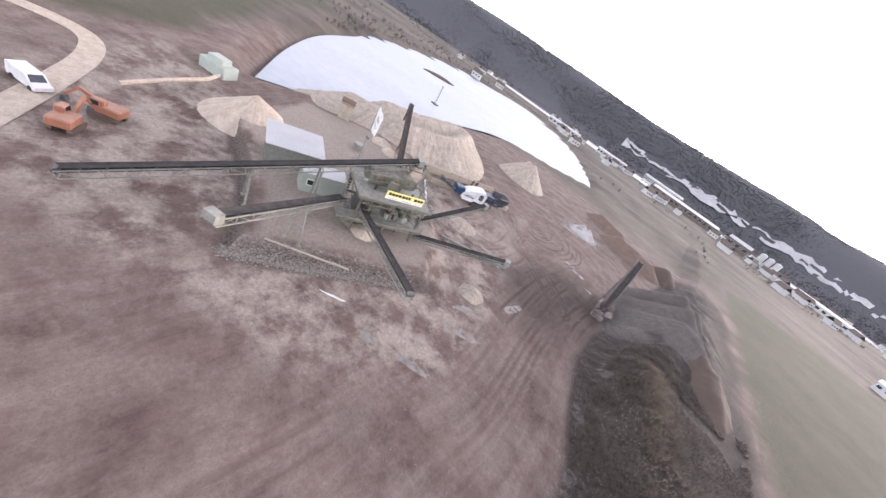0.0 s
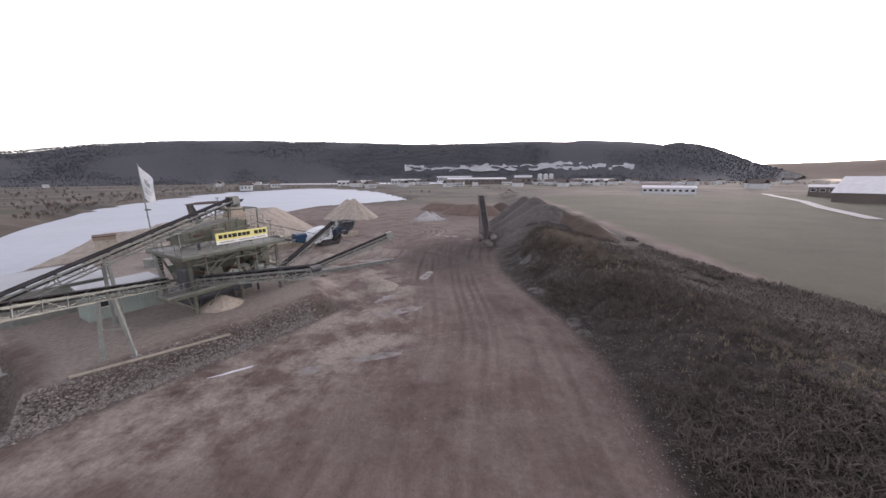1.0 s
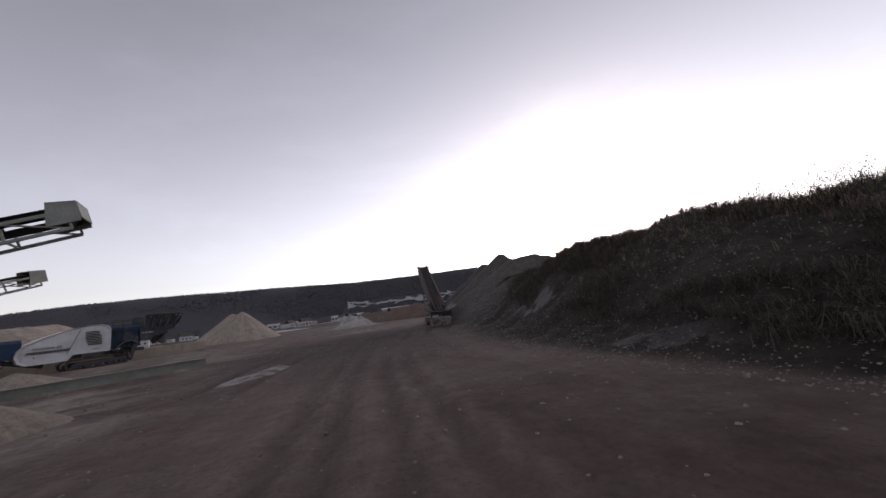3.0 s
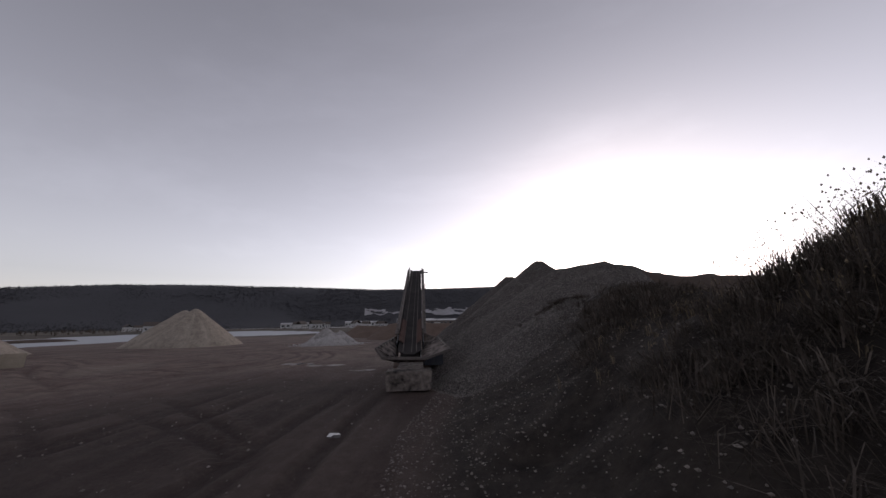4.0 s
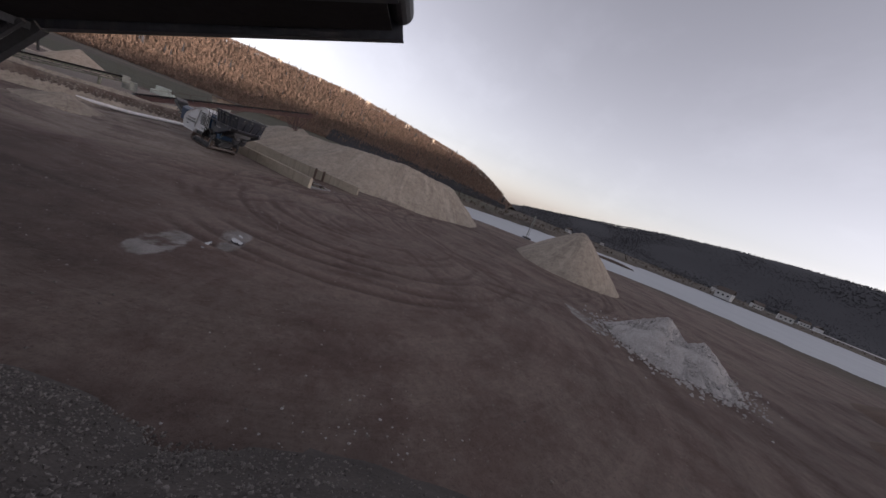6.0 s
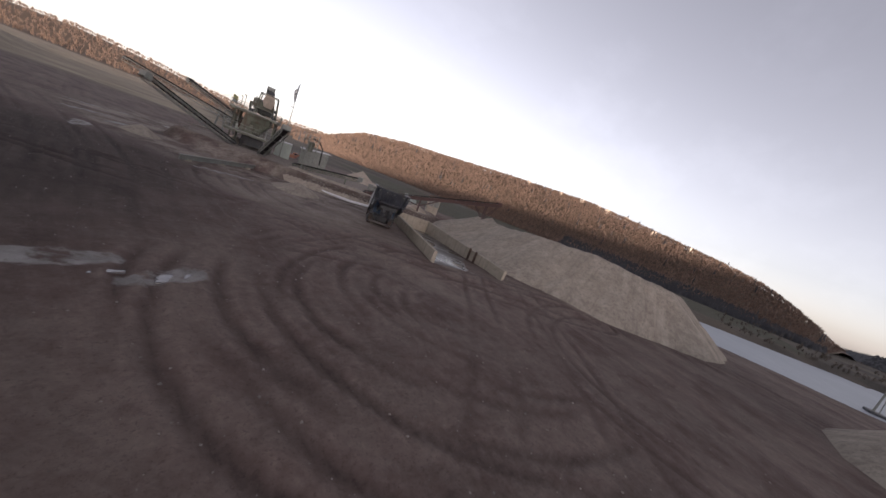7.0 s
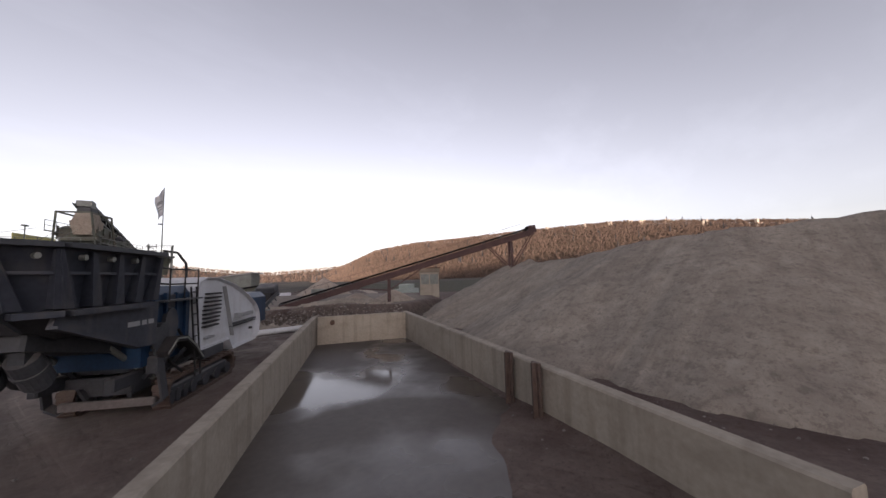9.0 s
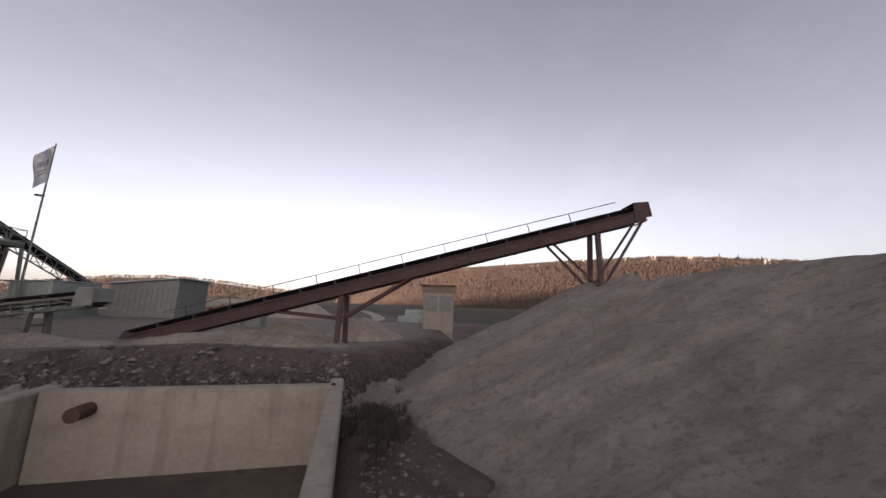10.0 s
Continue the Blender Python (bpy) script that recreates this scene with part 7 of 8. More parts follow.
# ---- puddles and slurry ----
def puddle(c, rx, ry, turn, seed, m, label, name="puddle"):
    rn = random.Random(seed)
    n = 48
    s = Shape()
    ring = []
    ph = [rn.uniform(0, 6.28) for _ in range(5)]
    for k in range(n):
        a = 2 * math.pi * k / n
        w = 1 + 0.22 * math.sin(2 * a + ph[0]) + 0.16 * math.sin(3 * a + ph[1]) + 0.12 * math.sin(5 * a + ph[2]) + 0.07 * math.sin(9 * a + ph[3])
        x, y = rx * w * math.cos(a), ry * w * math.sin(a)
        ca, sa = math.cos(radians(turn)), math.sin(radians(turn))
        ring.append((c[0] + x * ca - y * sa, c[1] + x * sa + y * ca))
    zs = max(float(land(np.array([p[0]]), np.array([p[1]]))[0]) for p in ring + [c]) + 0.012
    s.add([(c[0], c[1], zs)] + [(x, y, zs) for x, y in ring] + [(x, y, zs - 0.3) for x, y in ring],
          [(0, 1 + k, 1 + (k + 1) % n) for k in range(n)] + [(1 + k, 1 + n + k, 1 + n + (k + 1) % n, 1 + (k + 1) % n) for k in range(n)])
    return solid(name, s, m, label, name, (c[0], c[1], 0), "puddles in the yard")


for k, (c, rx, ry, tn) in enumerate((((8.2, 17.0), 0.7, 0.22, 20), ((10.0, 16.6), 0.4, 0.14, 10), ((18.3, -3.0), 0.3, 0.16, 0))):
    puddle(c, rx, ry, tn, k, M_PUDDLE, "shallow pale puddle on the brown yard")
puddle((0.8, -43.4), 1.4, 0.13, 38, 20, M_SNOW, "thin remnant of dirty snow", "snow_patch")


# ---- distance: halls, houses, trees ----
def hall(name, c, size, turn, rise, m_wall, m_roof, label, bays=0, win=(0.55, 0.35), gable=True):
    """A hall with a pitched roof; its windows are framed panes standing in the long walls."""
    R = pose(c[0], c[1], c[2], 0, 0, turn)
    w, d, h = size
    root = thing(name, c, label, "building", "halls beyond the pit")
    s = Shape(R)
    if gable:
        prof = [(-d / 2, -1), (d / 2, -1), (d / 2, h), (0, h + rise), (-d / 2, h)]
    else:
        prof = [(-d / 2, -1), (d / 2, -1), (d / 2, h + rise), (-d / 2, h)]
    n = len(prof)
    s.add([(x, y, z) for x in (-w / 2, w / 2) for y, z in prof], [tuple(range(n)), tuple(range(2 * n - 1, n - 1, -1))] + [(i, n + i, n + (i + 1) % n, (i + 1) % n) for i in range(n)])
    part("wall", s, m_wall, root)
    s = Shape(R)
    o = 0.5
    if gable:
        s.plate([(-w / 2 - o, -d / 2 - o, h + 0.05), (w / 2 + o, -d / 2 - o, h + 0.05), (w / 2 + o, 0, h + rise + 0.3), (-w / 2 - o, 0, h + rise + 0.3)], 0.2)
        s.plate([(w / 2 + o, d / 2 + o, h + 0.05), (-w / 2 - o, d / 2 + o, h + 0.05), (-w / 2 - o, 0, h + rise + 0.3), (w / 2 + o, 0, h + rise + 0.3)], 0.2)
    else:
        s.plate([(-w / 2 - o, -d / 2 - o, h + 0.1), (w / 2 + o, -d / 2 - o, h + 0.1), (w / 2 + o, d / 2 + o, h + rise + 0.1), (-w / 2 - o, d / 2 + o, h + rise + 0.1)], 0.3)
    part("roof", s, m_roof, root)
    for k in range(bays):
        x = -w / 2 + w * (k + 0.5) / bays
        ww, hh = w / bays * win[0], h * win[1]
        fr = part("window", Shape(R).box((x, -d / 2 - 0.06, h * 0.6), (ww + 0.3, 0.12, hh + 0.3)), m_roof, root)
        part("pane", Shape(R).box((x, -d / 2 - 0.13, h * 0.6), (ww, 0.06, hh)), M_GLASSD, fr)
    return root


hall("warehouse", (152, 196, 1.5), (32, 12, 4.2), -25, 1.2, M_WALLW, M_SNOW, "white low warehouse with a bright roof", 9)
hall("marquee_hall", (205, 98, 2), (50, 28, 4.0), -55, 7, M_WALLB, M_SNOW, "large pale tent-roofed hall", 0)
hall("workshop", (236, 176, 2), (16, 9, 4.5), -40, 1.2, M_WALLB, M_SNOW, "brown workshop with a white roof edge", 4)
hall("workshop", (262, 190, 2), (18, 9, 4.5), -40, 1.2, M_WALLB, M_SNOW, "brown workshop with a white roof edge", 4)
hall("workshop", (286, 205, 2), (16, 9, 4.5), -40, 1.2, M_WALLB, M_SNOW, "brown workshop with a white roof edge", 4)
hall("workshop", (54, -136, 0.5), (19, 9, 3.6), -20, 1.0, M_NAVY, M_ROOF, "low blue workshop beyond the dark bank", 3)
hall("workshop", (76, -128, 0.5), (22, 9, 3.2), -26, 1.2, M_WALLB, M_ROOF, "brown workshop beyond the dark bank", 4)
hall("factory", (2, 640, 0), (120, 40, 10), 4, 3, M_WALLB, M_ROOF, "long grey-roofed factory hall", 14)
hall("factory", (-150, 640, 0), (62, 24, 9), 14, 2, M_WALLW, M_ROOF, "white factory block with window band", 10)
hall("factory", (-60, 800, 0), (90, 20, 16), 8, 1, M_WALLW, M_ROOF, "long white office building with rows of windows", 20, (0.6, 0.5))
hall("factory", (96, 620, 0), (34, 24, 13), -8, 4, M_WALLB, M_ROOF, "dark gabled industrial shed", 3)
hall("factory", (210, 560, 0), (70, 22, 8), -20, 2, M_WALLW, M_ROOF, "pale low industrial hall with windows", 9)
hall("factory", (-230, 560, 0), (70, 22, 7), 22, 2, M_WALLW, M_ROOF, "low white hall behind the lake", 9)
for k in range(3):
    s = Shape()
    s.tube((132 + k * 11, 640, -1), (132 + k * 11, 640, 19), 4.6, 20)
    s.tube((132 + k * 11, 640, 19), (132 + k * 11, 640, 21), 4.6, 20, 0.6)
    solid("silo", s, M_WALLW, "tall pale steel silo", "silo", (132 + k * 11, 640, 0), "silos of the factory")
rnd = random.Random(12)
proto = None
for k in range(90):
    az = rnd.uniform(-44, 26) if k < 80 else rnd.uniform(30, 66)
    dist = rnd.uniform(420, 980)
    x, y = -math.sin(radians(az)) * dist, math.cos(radians(az)) * dist
    if proto is None:
        R0 = (x, y, 0)
        proto = thing("house", R0, "small house with a pitched roof", "house", "houses of the town")
        F0 = pose(*R0)
        part("wall", Shape(F0).box((0, 0, 2.5), (13, 9, 7)), M_WALLW, proto)
        s = Shape(F0)
        s.plate([(-7, -5, 5.9), (7, -5, 5.9), (7, 0, 10), (-7, 0, 10)], 0.25)
        s.plate([(7, 5, 5.9), (-7, 5, 5.9), (-7, 0, 10), (7, 0, 10)], 0.25)
        part("roof", s, M_WALLB, proto)
        for i in (-4, 0, 4):
            part("window", Shape(F0).box((i, -4.55, 3), (1.6, 0.1, 1.8)), M_GLASSD, proto)
    else:
        copy_thing(proto, pose(x, y, 0, 0, 0, rnd.uniform(0, 180)))

v, f = [], []
for i in range(5200):
    az, dist = rnd.uniform(-70, 80), rnd.uniform(190, 1000)
    x, y = -math.sin(radians(az)) * dist, math.cos(radians(az)) * dist
    if float(inside(np.array([x]), np.array([y]), LAKE)[0]) > -6 or (x > 45 and y < 400 and x < 400):
        continue
    if fnoise(np.array([x]), np.array([y]), 70.0, 2)[0] > 0.08:
        bare_tree(rnd, (x, y, -0.4), rnd.uniform(2, 5), v, f)
ring = curve_through(LAKE + LAKE[:1], 14)
for i in range(900):
    x, y = ring[rnd.randrange(len(ring))]
    if x > -150:
        continue
    s_ = 1 + rnd.uniform(0.02, 0.12)
    bare_tree(rnd, (-130 + (x + 130) * s_, 150 + (y - 150) * s_, -1.0), rnd.uniform(1.5, 3.5), v, f)
stuff("scrub_woodland", v, f, M_TWIG, "bare scrub and hedgerow trees on the valley floor", "scrub")

# island with a mast in the lake
s = Shape()
n = 26
for j, (k, z) in enumerate(((1.0, -2.4), (0.85, -1.4), (0.5, -0.7), (0.1, -0.5))):
    for i in range(n):
        a = 2 * math.pi * i / n
        w = 1 + 0.12 * math.sin(3 * a) + 0.08 * math.sin(7 * a)
        s.v.append((-164 + 14 * k * w * math.cos(a) * 0.5 + 9 * k * math.sin(a) * 0.4, 135 + 14 * k * w * math.sin(a), z))
s.f += [(j * n + i, j * n + (i + 1) % n, (j + 1) * n + (i + 1) % n, (j + 1) * n + i) for j in range(3) for i in range(n)] + [tuple(range(3 * n, 4 * n))]
solid("island", s, M_TOPSOIL, "small dark island in the frozen lake", "island", (-164, 135, -2.2))
tower = thing("lattice_mast", (-90.8, 60.4, -2), "slim lattice mast at the lake", "mast")
for i, j in ((-0.4, -0.4), (0.4, -0.4), (0, 0.45)):
    part("leg", Shape().beam((-90.8 + i, 60.4 + j, -3.4), (-90.8 + i * 0.3, 60.4 + j * 0.3, 6.6), 0.12), M_STEEL, tower)
part("platform", Shape().box((-90.8, 60.4, -1.6), (3.2, 2.4, 0.5), None, 0.1), M_DARK, tower)
part("head", Shape().box((-90.8, 60.4, 6.4), (1.6, 0.3, 0.3)), M_STEEL, tower)

# ---- machines and vans by the southern road ----
def excavator(x, y, turn, lift, m_body, label):
    R = pose(x, y, float(land(np.array([x]), np.array([y]))[0]), 0, 0, turn) @ Matrix.Scale(0.72, 4)
    root = thing("excavator", (x, y, float(land(np.array([x]), np.array([y]))[0])), label, "excavator", "machines by the road")
    for sx in (-1.0, 1.0):
        s = Shape(R)
        rg = loop(-1.9, 1.9, 0.0, 0.85, 6)
        n = len(rg)
        s.add([(sx + i, yy, z) for i in (-0.28, 0.28) for yy, z in rg], [tuple(range(n)), tuple(range(2 * n - 1, n - 1, -1))] + [(i, n + i, n + (i + 1) % n, (i + 1) % n) for i in range(n)])
        part("track", s, M_TRACK, root)
    s = Shape(R)
    s.box((0, -0.6, 1.65), (2.5, 3.2, 1.2), None, 0.2)
    part("body", s, m_body, root)
    cab = part("cab", Shape(R).box((-0.7, 0.6, 2.2), (1.0, 1.6, 1.7), None, 0.15), m_body, root)
    part("pane", Shape(R).box((-0.7, 0.9, 2.45), (1.04, 1.2, 0.8), None, 0.1), M_GLASSD, cab)
    part("boom", Shape(R).beam((0.3, 0.9, 1.9), (0.3, 3.6, 3.6 + lift), 0.4, 0.5), m_body, root)
    part("arm", Shape(R).beam((0.3, 3.6, 3.6 + lift), (0.3, 5.6, 1.6 + lift), 0.3, 0.36), m_body, root)
    part("bucket", Shape(R).box((0.3, 5.5, 1.0 + lift * 0.6), (1.2, 0.8, 0.9), None, 0.2, (0.9, 0.5)), M_DARK, root)
    return root


excavator(-26.2, -58.9, 60, 0.0, M_ORANGE, "orange tracked excavator standing by the road")
excavator(-29.4, -55.6, 140, -0.8, M_ORANGE, "orange excavator with its boom lowered")


def van(x, y, turn, label):
    z = float(land(np.array([x]), np.array([y]))[0])
    R = pose(x, y, z, 0, 0, turn) @ Matrix.Scale(0.8, 4)
    root = thing("van", (x, y, z), label, "van", "machines by the road")
    prof = [(-2.4, 0.35), (2.3, 0.35), (2.4, 0.9), (1.6, 1.15), (0.9, 1.95), (-2.3, 2.0), (-2.45, 1.0)]
    s = Shape(R)
    s.prism(prof, -0.95, 0.95)
    body = part("body", s, M_WHITE, root)
    part("windscreen", Shape(R).plate([(1.58, -0.8, 1.2), (1.58, 0.8, 1.2), (0.95, 0.75, 1.9), (0.95, -0.75, 1.9)], -0.05), M_GLASSD, root)
    for sx in (-1.5, 1.5):
        for sy in (-0.9, 0.9):
            part("wheel", Shape(R).tube((sx, sy - 0.1, 0.35), (sx, sy + 0.1, 0.35), 0.35, 14), M_BLACK, root)


van(-34.2, -60.6, 25, "small white van parked beside the dirt road")
# pale dirt road sweeping past
s = Shape()
line = curve_through([(-22, -66), (-29, -62.3), (-37.5, -58.3), (-45, -55.2), (-50.5, -54.3), (-54, -56.5), (-57, -62), (-62, -75), (-70, -100)], 6)
lft, rgt = [], []
for k, (x, y) in enumerate(line):
    x2, y2 = line[min(k + 1, len(line) - 1)]
    x0, y0 = line[max(k - 1, 0)]
    dx, dy = x2 - x0, y2 - y0
    m_ = math.hypot(dx, dy)
    lft.append((x - dy / m_ * 1.3, y + dx / m_ * 1.3))
    rgt.append((x + dy / m_ * 1.3, y - dx / m_ * 1.3))
zz = lambda p: float(land(np.array([p[0]]), np.array([p[1]]))[0]) + 0.06
s.v = [(x, y, zz((x, y))) for p in zip(lft, rgt) for x, y in p]
s.f = [(2 * k, 2 * k + 1, 2 * k + 3, 2 * k + 2) for k in range(len(line) - 1)]
tagged(new("road_south", mesh_of("road_south", s, M_SAND)), "pale dusty dirt road curving past the pit", "road", kind="structure")
s = Shape()
line = [(122, 36), (140, 70), (162, 104), (178, 136), (196, 170)]
s.v = [(x + o, y - o * 0.5, 2.7) for x, y in line for o in (-1.6, 1.6)]
s.f = [(2 * k, 2 * k + 1, 2 * k + 3, 2 * k + 2) for k in range(len(line) - 1)]
tagged(new("road_north", mesh_of("road_north", s, M_CHALK)), "snow-edged lane behind the pasture", "road", kind="structure")
bent_pipe("dredge_pipe", [Vector((-37.0, -53.5, 0.9)), Vector((-41.0, -48.0, 1.0)), Vector((-45.0, -42.0, 1.0)), Vector((-50, -38.5, 0.4))], 0.3, M_SAND, "long pale dredge pipe leading to the lake", "pipe")
s = Shape()
s.box((-51.5, -38.5, 0.9), (5.0, 3.4, 2.2), pose(0, 0, 0, 0, 0, 30).to_3x3(), 0.15)
s.box((-51.5, -38.5, 2.4), (3.0, 2.2, 1.0), pose(0, 0, 0, 0, 0, 30).to_3x3(), 0.12)
solid("pump_house", s, M_CABIN, "small grey pump house on the lake shore", "pump house", (-51.5, -38.5, 0))
s = Shape()
s.tube((-28.0, -23.6, 1.6), (-28.0, -23.6, 3.1), 0.85, 16)
solid("water_tank", s, M_STEEL, "small grey steel water tank beside the red conveyor", "tank", (-28.0, -23.6, 1.6))


# ---- loose stones ----
def stones(name, count, place, size, material, label, seed, flat=0.7, category="stones"):
    """Broken stones as squashed, jittered octahedra."""
    r_ = np.random.default_rng(seed)
    xy = place(r_, count)
    z = xy[:, 2]
    rad = size[0] + (size[1] - size[0]) * r_.random(count) ** 2.5
    octa = np.array([(1, 0, 0), (0, 1, 0), (-1, 0, 0), (0, -1, 0), (0, 0, 1), (0, 0, -1)], float)
    tri = np.array([(0, 1, 4), (1, 2, 4), (2, 3, 4), (3, 0, 4), (1, 0, 5), (2, 1, 5), (3, 2, 5), (0, 3, 5)])
    k = octa[None] * (0.65 + 0.7 * r_.random((count, 6, 3))) + 0.25 * (r_.random((count, 6, 3)) - 0.5)
    k[:, :, 2] *= flat
    a = r_.random(count) * 6.283
    c, s_ = np.cos(a)[:, None], np.sin(a)[:, None]
    k = np.stack([k[:, :, 0] * c - k[:, :, 1] * s_, k[:, :, 0] * s_ + k[:, :, 1] * c, k[:, :, 2]], -1) * rad[:, None, None]
    k += np.stack([xy[:, 0], xy[:, 1], z + rad * 0.15], -1)[:, None]
    vs = k.reshape(-1, 3)
    fs = (tri[None] + 6 * np.arange(count)[:, None, None]).reshape(-1, 3)
    ob = new(name, array_mesh(name, vs, fs, material, False))
    return tagged(ob, label, category, kind="stuff")


def island_tone(m, lo=0.55, hi=1.35):
    """Lets each loose piece differ in tone."""
    n, l = m.node_tree.nodes, m.node_tree.links
    p = n["Principled BSDF"]
    src = p.inputs["Base Color"].links[0].from_socket
    geo = n.new("ShaderNodeNewGeometry")
    mr = n.new("ShaderNodeMapRange")
    mr.inputs["To Min"].default_value, mr.inputs["To Max"].default_value = lo, hi
    l.new(geo.outputs["Random Per Island"], mr.inputs["Value"])
    vm = n.new("ShaderNodeVectorMath")
    vm.operation = 'SCALE'
    l.new(src, vm.inputs[0])
    l.new(mr.outputs["Result"], vm.inputs["Scale"])
    l.new(vm.outputs[0], p.inputs["Base Color"])


for m in (M_RUBBLE, M_TWIG, M_WEED):
    island_tone(m)
island_tone(M_STONE, 0.5, 1.35)
island_tone(M_BARE, 0.6, 1.4)
island_tone(M_PINE, 0.9, 1.1)


def on_gravel(r_, n):
    x, y = 19 + 20 * r_.random(n * 3), -1 + 36 * r_.random(n * 3)
    h, b = gravel_h(x, y), land(x, y)
    ok = (h > b - 0.15) & (r_.random(n * 3) < np.clip(1.3 - np.hypot(x - 26, y - 9) / 16, 0.08, 1))
    x, y, h, b = x[ok][:n], y[ok][:n], h[ok][:n], b[ok][:n]
    x, y, h, b = (np.resize(q, n) for q in (x, y, h, b))
    return np.stack([x, y, np.maximum(h, b)], 1)


stones("gravel_stones", 150000, on_gravel, (0.015, 0.048), M_STONE, "loose grey crushed stones on the gravel heap", 1, 0.9)


def on_bank(r_, n):
    y = -60 + 70 * r_.random(n)
    x = np.interp(y, TOE_Y, TOE_X) - 0.8 + 13 * r_.random(n) ** 1.6
    return np.stack([x, y, land(x, y)], 1)


stones("bank_stones", 20000, on_bank, (0.015, 0.05), M_RUBBLE, "stones and rubble on the dark spoil bank", 2)
stones("pale_stones", 1400, on_bank, (0.015, 0.05), M_STONE, "scattered pale stones on the dark spoil bank", 22)


def on_terrace_edge(r_, n):
    t = curve_through([(-7.5, -51), (-4.5, -46), (-1.5, -40.5), (1.8, -33.8)], 40) + curve_through([(-12, -16.9), (-17, -13.9), (-23, -10.5), (-29, -7.0)], 40)
    i = r_.integers(0, len(t), n)
    p = np.array(t)[i] + r_.normal(0, 0.42, (n, 2))
    return np.stack([p[:, 0], p[:, 1], land(p[:, 0], p[:, 1])], 1)


stones("terrace_rubble", 22000, on_terrace_edge, (0.035, 0.14), M_RUBBLE, "broken rubble facing of the plant terrace", 3)


def around(cx, cy, spread_):
    def place(r_, n):
        x, y = r_.normal(cx, spread_, n), r_.normal(cy, spread_, n)
        return np.stack([x, y, land(x, y)], 1)
    return place


stones("yard_stones", 150, around(19.0, 26.0, 1.7), (0.02, 0.065), M_CHALK, "pale stones scattered on the brown yard", 4)
stones("yard_grit", 9000, lambda r_, n: (lambda x, y: np.stack([x, y, land(x, y)], 1))(-24 + 52 * r_.random(n), -48 + 88 * r_.random(n)), (0.015, 0.06), M_RUBBLE, "grit and small stones strewn over the yard", 5)
stones("bay_grit", 1500, lambda r_, n: (lambda t, o: (lambda x, y: np.stack([x, y, land(x, y)], 1))(-19.7 - 8.5 * t - 0.3 - o, 15.2 - 20.6 * t + 0.15 * o))(r_.random(n), 1.8 * r_.random(n) ** 1.5), (0.02, 0.09), M_RUBBLE, "stones between the bay wall and the sand", 6)


def on_rubble(r_, n):
    x, y = r_.normal(0.4, 2.2, n), r_.normal(47.8, 2.0, n)
    h = np.maximum(cone(x, y, -0.4, 47, 2.9, 0.75), cone(x, y, 1.6, 49.0, 2.3, 0.7))
    return np.stack([x, y, np.maximum(h, land(x, y))], 1)


stones("white_rubble", 6500, on_rubble, (0.05, 0.2), M_CHALK, "white broken lumps on the rubble heap", 7, 0.95, category="rubble")


# ---- dead weeds and bushes on the bank ----
def bush(rnd, p, h, w, out_v, out_f, n=16, thick=0.012):
    x, y, z = p
    for i in range(n):
        a = rnd.uniform(0, 6.283)
        rr = w * rnd.uniform(0.2, 1.0)
        bx, by = x + rnd.uniform(-0.3, 0.3) * w, y + rnd.uniform(-0.3, 0.3) * w
        mx, my, mz = bx + 0.5 * rr * math.cos(a), by + 0.5 * rr * math.sin(a), z + h * rnd.uniform(0.35, 0.7)
        tx, ty, tz = x + 1.35 * rr * math.cos(a + 0.4), y + 1.35 * rr * math.sin(a + 0.4), mz + h * rnd.uniform(-0.35, 0.3)
        q = a + 1.57
        t = thick * rnd.uniform(0.7, 1.6)
        cx, cy = t * math.cos(q), t * math.sin(q)
        o = len(out_v)
        out_v += [(bx - cx, by - cy, z - 0.1), (bx + cx, by + cy, z - 0.1), (mx + cx, my + cy, mz), (mx - cx, my - cy, mz), (tx, ty, tz)]
        out_f += [(o, o + 1, o + 2, o + 3), (o + 3, o + 2, o + 4)]


def strewn(n, y0, y1, offset, seed):
    """Plan places on the bank with their heights; offset draws the distance from its foot."""
    r_ = np.random.default_rng(seed)
    y = r_.uniform(y0, y1, n)
    s_ = offset(r_, n)
    x = np.interp(y, TOE_Y, TOE_X) + s_
    return zip(x.tolist(), y.tolist(), land(x, y).tolist(), s_.tolist())


v, f = [], []
rnd = random.Random(31)
for x, y, z, s_ in strewn(15000, -66, 2, lambda r_, n: 1.5 + 24 * r_.random(n) ** 0.9, 41):
    near = s_ < 12 and -45 < y < 2
    clump = float(fnoise(np.array([x]), np.array([y]), 5.0, 2)[0])
    if clump < -0.25 or (y > -24 and s_ < 2.6 + 0.1 * (y + 24)):
        continue
    bush(rnd, (x, y, z), rnd.uniform(0.25, 0.75) * (1 + 0.6 * clump), rnd.uniform(0.5, 1.2), v, f, 20 if near else 10, 0.007 if near else 0.02)
for x, y, z, s_ in strewn(620, -17, -6.5, lambda r_, n: 5.5 + 5.5 * r_.random(n), 46):
    bush(rnd, (x, y, z), rnd.uniform(0.3, 0.8), rnd.uniform(0.4, 0.9), v, f, 26, 0.006)
for k in range(70):
    x, y = rnd.gauss(29.2, 1.1), rnd.gauss(6.6, 1.2)
    z = max(float(gravel_h(np.array([x]), np.array([y]))[0]), float(land(np.array([x]), np.array([y]))[0]))
    bush(rnd, (x, y, z), rnd.uniform(0.12, 0.32), rnd.uniform(0.5, 1.0), v, f, 40, 0.006)
stuff("dead_bushes", v, f, M_TWIG, "dark leafless brambles and bushes over the spoil bank", "bushes")
v, f = [], []
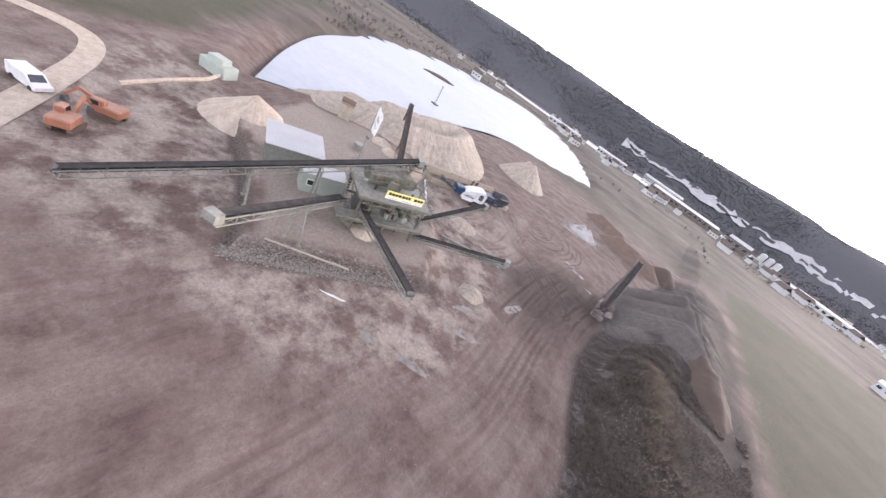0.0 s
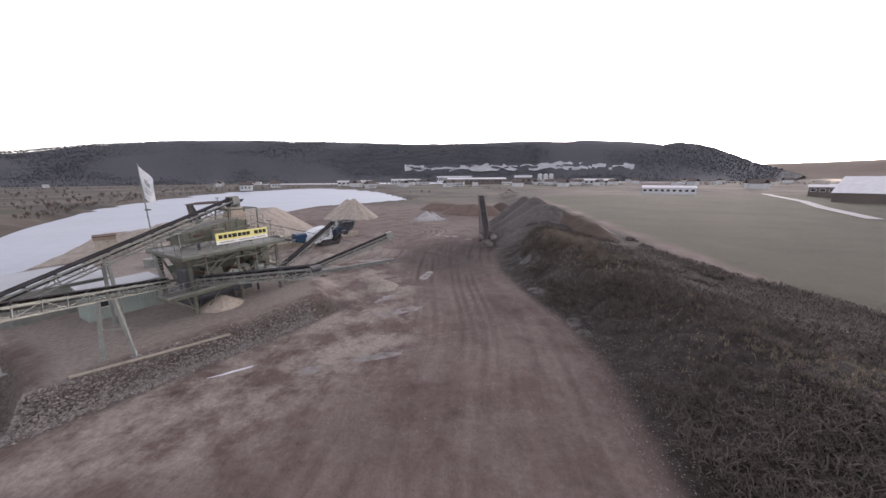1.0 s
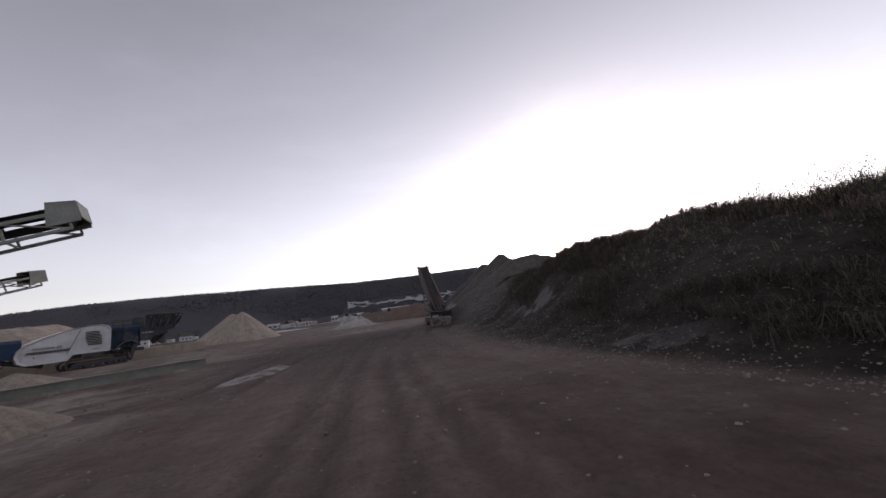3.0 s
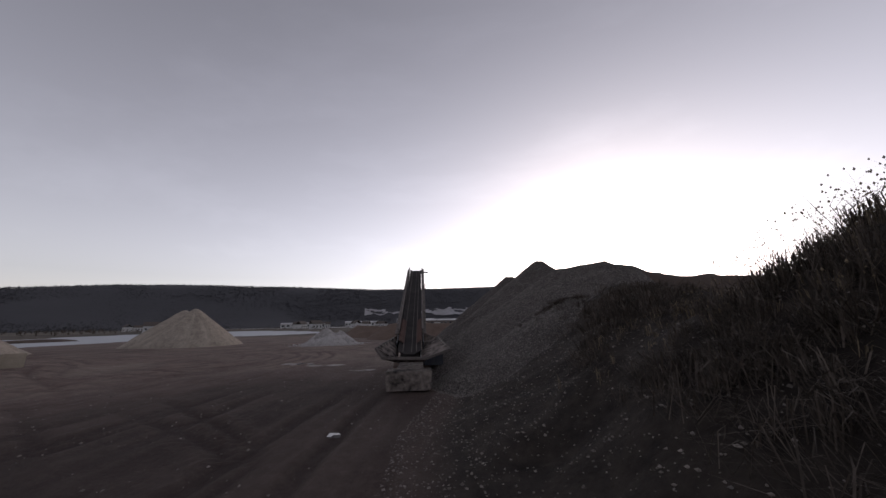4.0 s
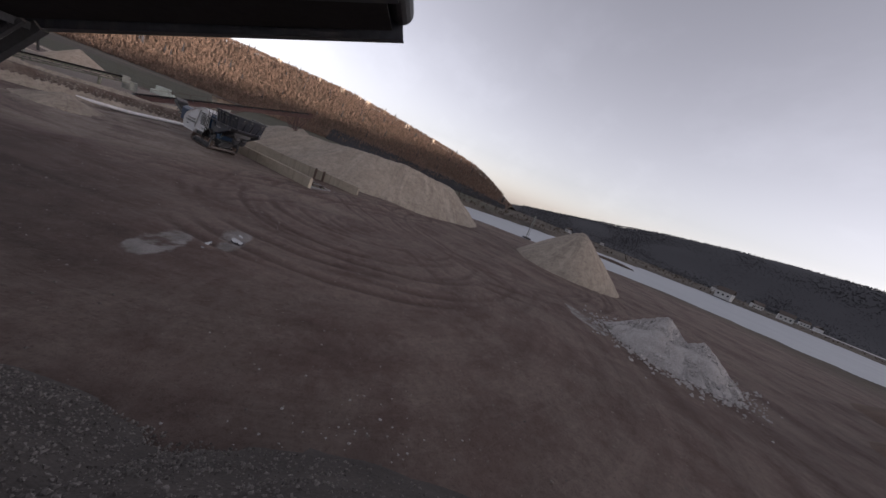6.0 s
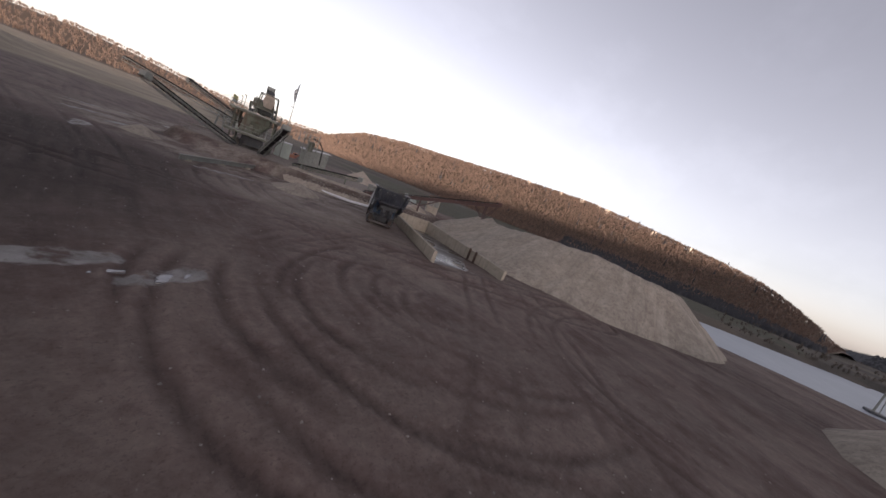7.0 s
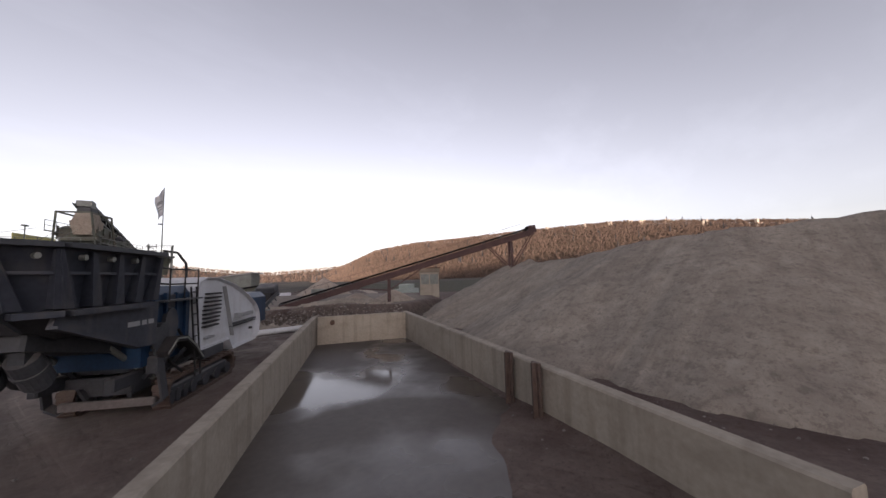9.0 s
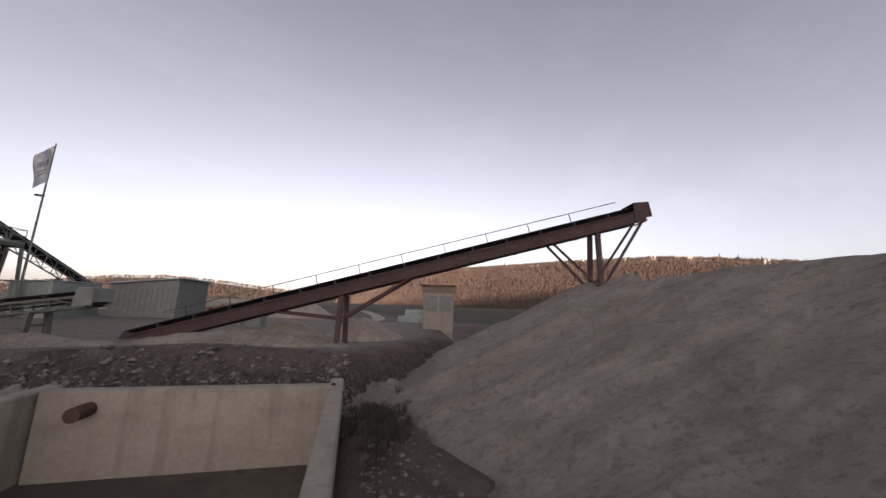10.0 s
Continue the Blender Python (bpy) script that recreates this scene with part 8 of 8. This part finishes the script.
for x, y, z, s_ in strewn(2200, -48, -3, lambda r_, n: r_.normal(10, 2.2, n), 42):
    bush(rnd, (x, y, z), rnd.uniform(0.2, 0.55), rnd.uniform(0.15, 0.4), v, f, 8, 0.006)
for x, y, z, s_ in strewn(420, -24, -5, lambda r_, n: r_.normal(9.3, 1.4, n), 43):
    # a branching stalk with seed heads
    hh = rnd.uniform(0.5, 1.1)
    lx, ly = rnd.uniform(-0.25, 0.25), rnd.uniform(-0.25, 0.25)
    o = len(v)
    v += [(x - 0.007, y, z - 0.1), (x + 0.007, y, z - 0.1), (x + lx, y + ly, z + hh)]
    f += [(o, o + 1, o + 2)]
    for j in range(rnd.randrange(6, 13)):
        t = rnd.uniform(0.45, 0.98)
        bx, by, bz = x + lx * t, y + ly * t, z + hh * t
        tx, ty, tz = bx + rnd.uniform(-0.35, 0.35), by + rnd.uniform(-0.35, 0.35), bz + rnd.uniform(0.05, 0.3)
        o = len(v)
        v += [(bx - 0.004, by, bz), (bx + 0.004, by, bz), (tx, ty, tz)]
        f += [(o, o + 1, o + 2)]
        k = rnd.uniform(0.012, 0.028)
        o = len(v)
        v += [(tx + k, ty, tz), (tx, ty + k, tz), (tx - k, ty, tz), (tx, ty - k, tz), (tx, ty, tz + k * 1.5), (tx, ty, tz - k)]
        f += [(o, o + 1, o + 4), (o + 1, o + 2, o + 4), (o + 2, o + 3, o + 4), (o + 3, o, o + 4), (o + 1, o, o + 5), (o + 2, o + 1, o + 5), (o + 3, o + 2, o + 5), (o, o + 3, o + 5)]
stuff("dry_weeds", v, f, M_WEED, "tall dead weeds with seed heads along the crest", "weeds")

# dark weeds in the gap between the bay's back corner, the terrace and the sand
v, f = [], []
rnd = random.Random(77)
for k in range(110):
    t = rnd.random()
    x, y = -28.3 - 1.2 * t + rnd.gauss(0, 0.55), -3.4 - 3.6 * t + rnd.gauss(0, 0.6)
    z = max(float(big_sand_h(np.array([x]), np.array([y]))[0]), float(land(np.array([x]), np.array([y]))[0]))
    bush(rnd, (x, y, z), rnd.uniform(0.12, 0.5), rnd.uniform(0.25, 0.6), v, f, 24, 0.007)
stuff("gap_weeds", v, f, M_TWIG, "dark dead weeds behind the concrete bay wall", "weeds")
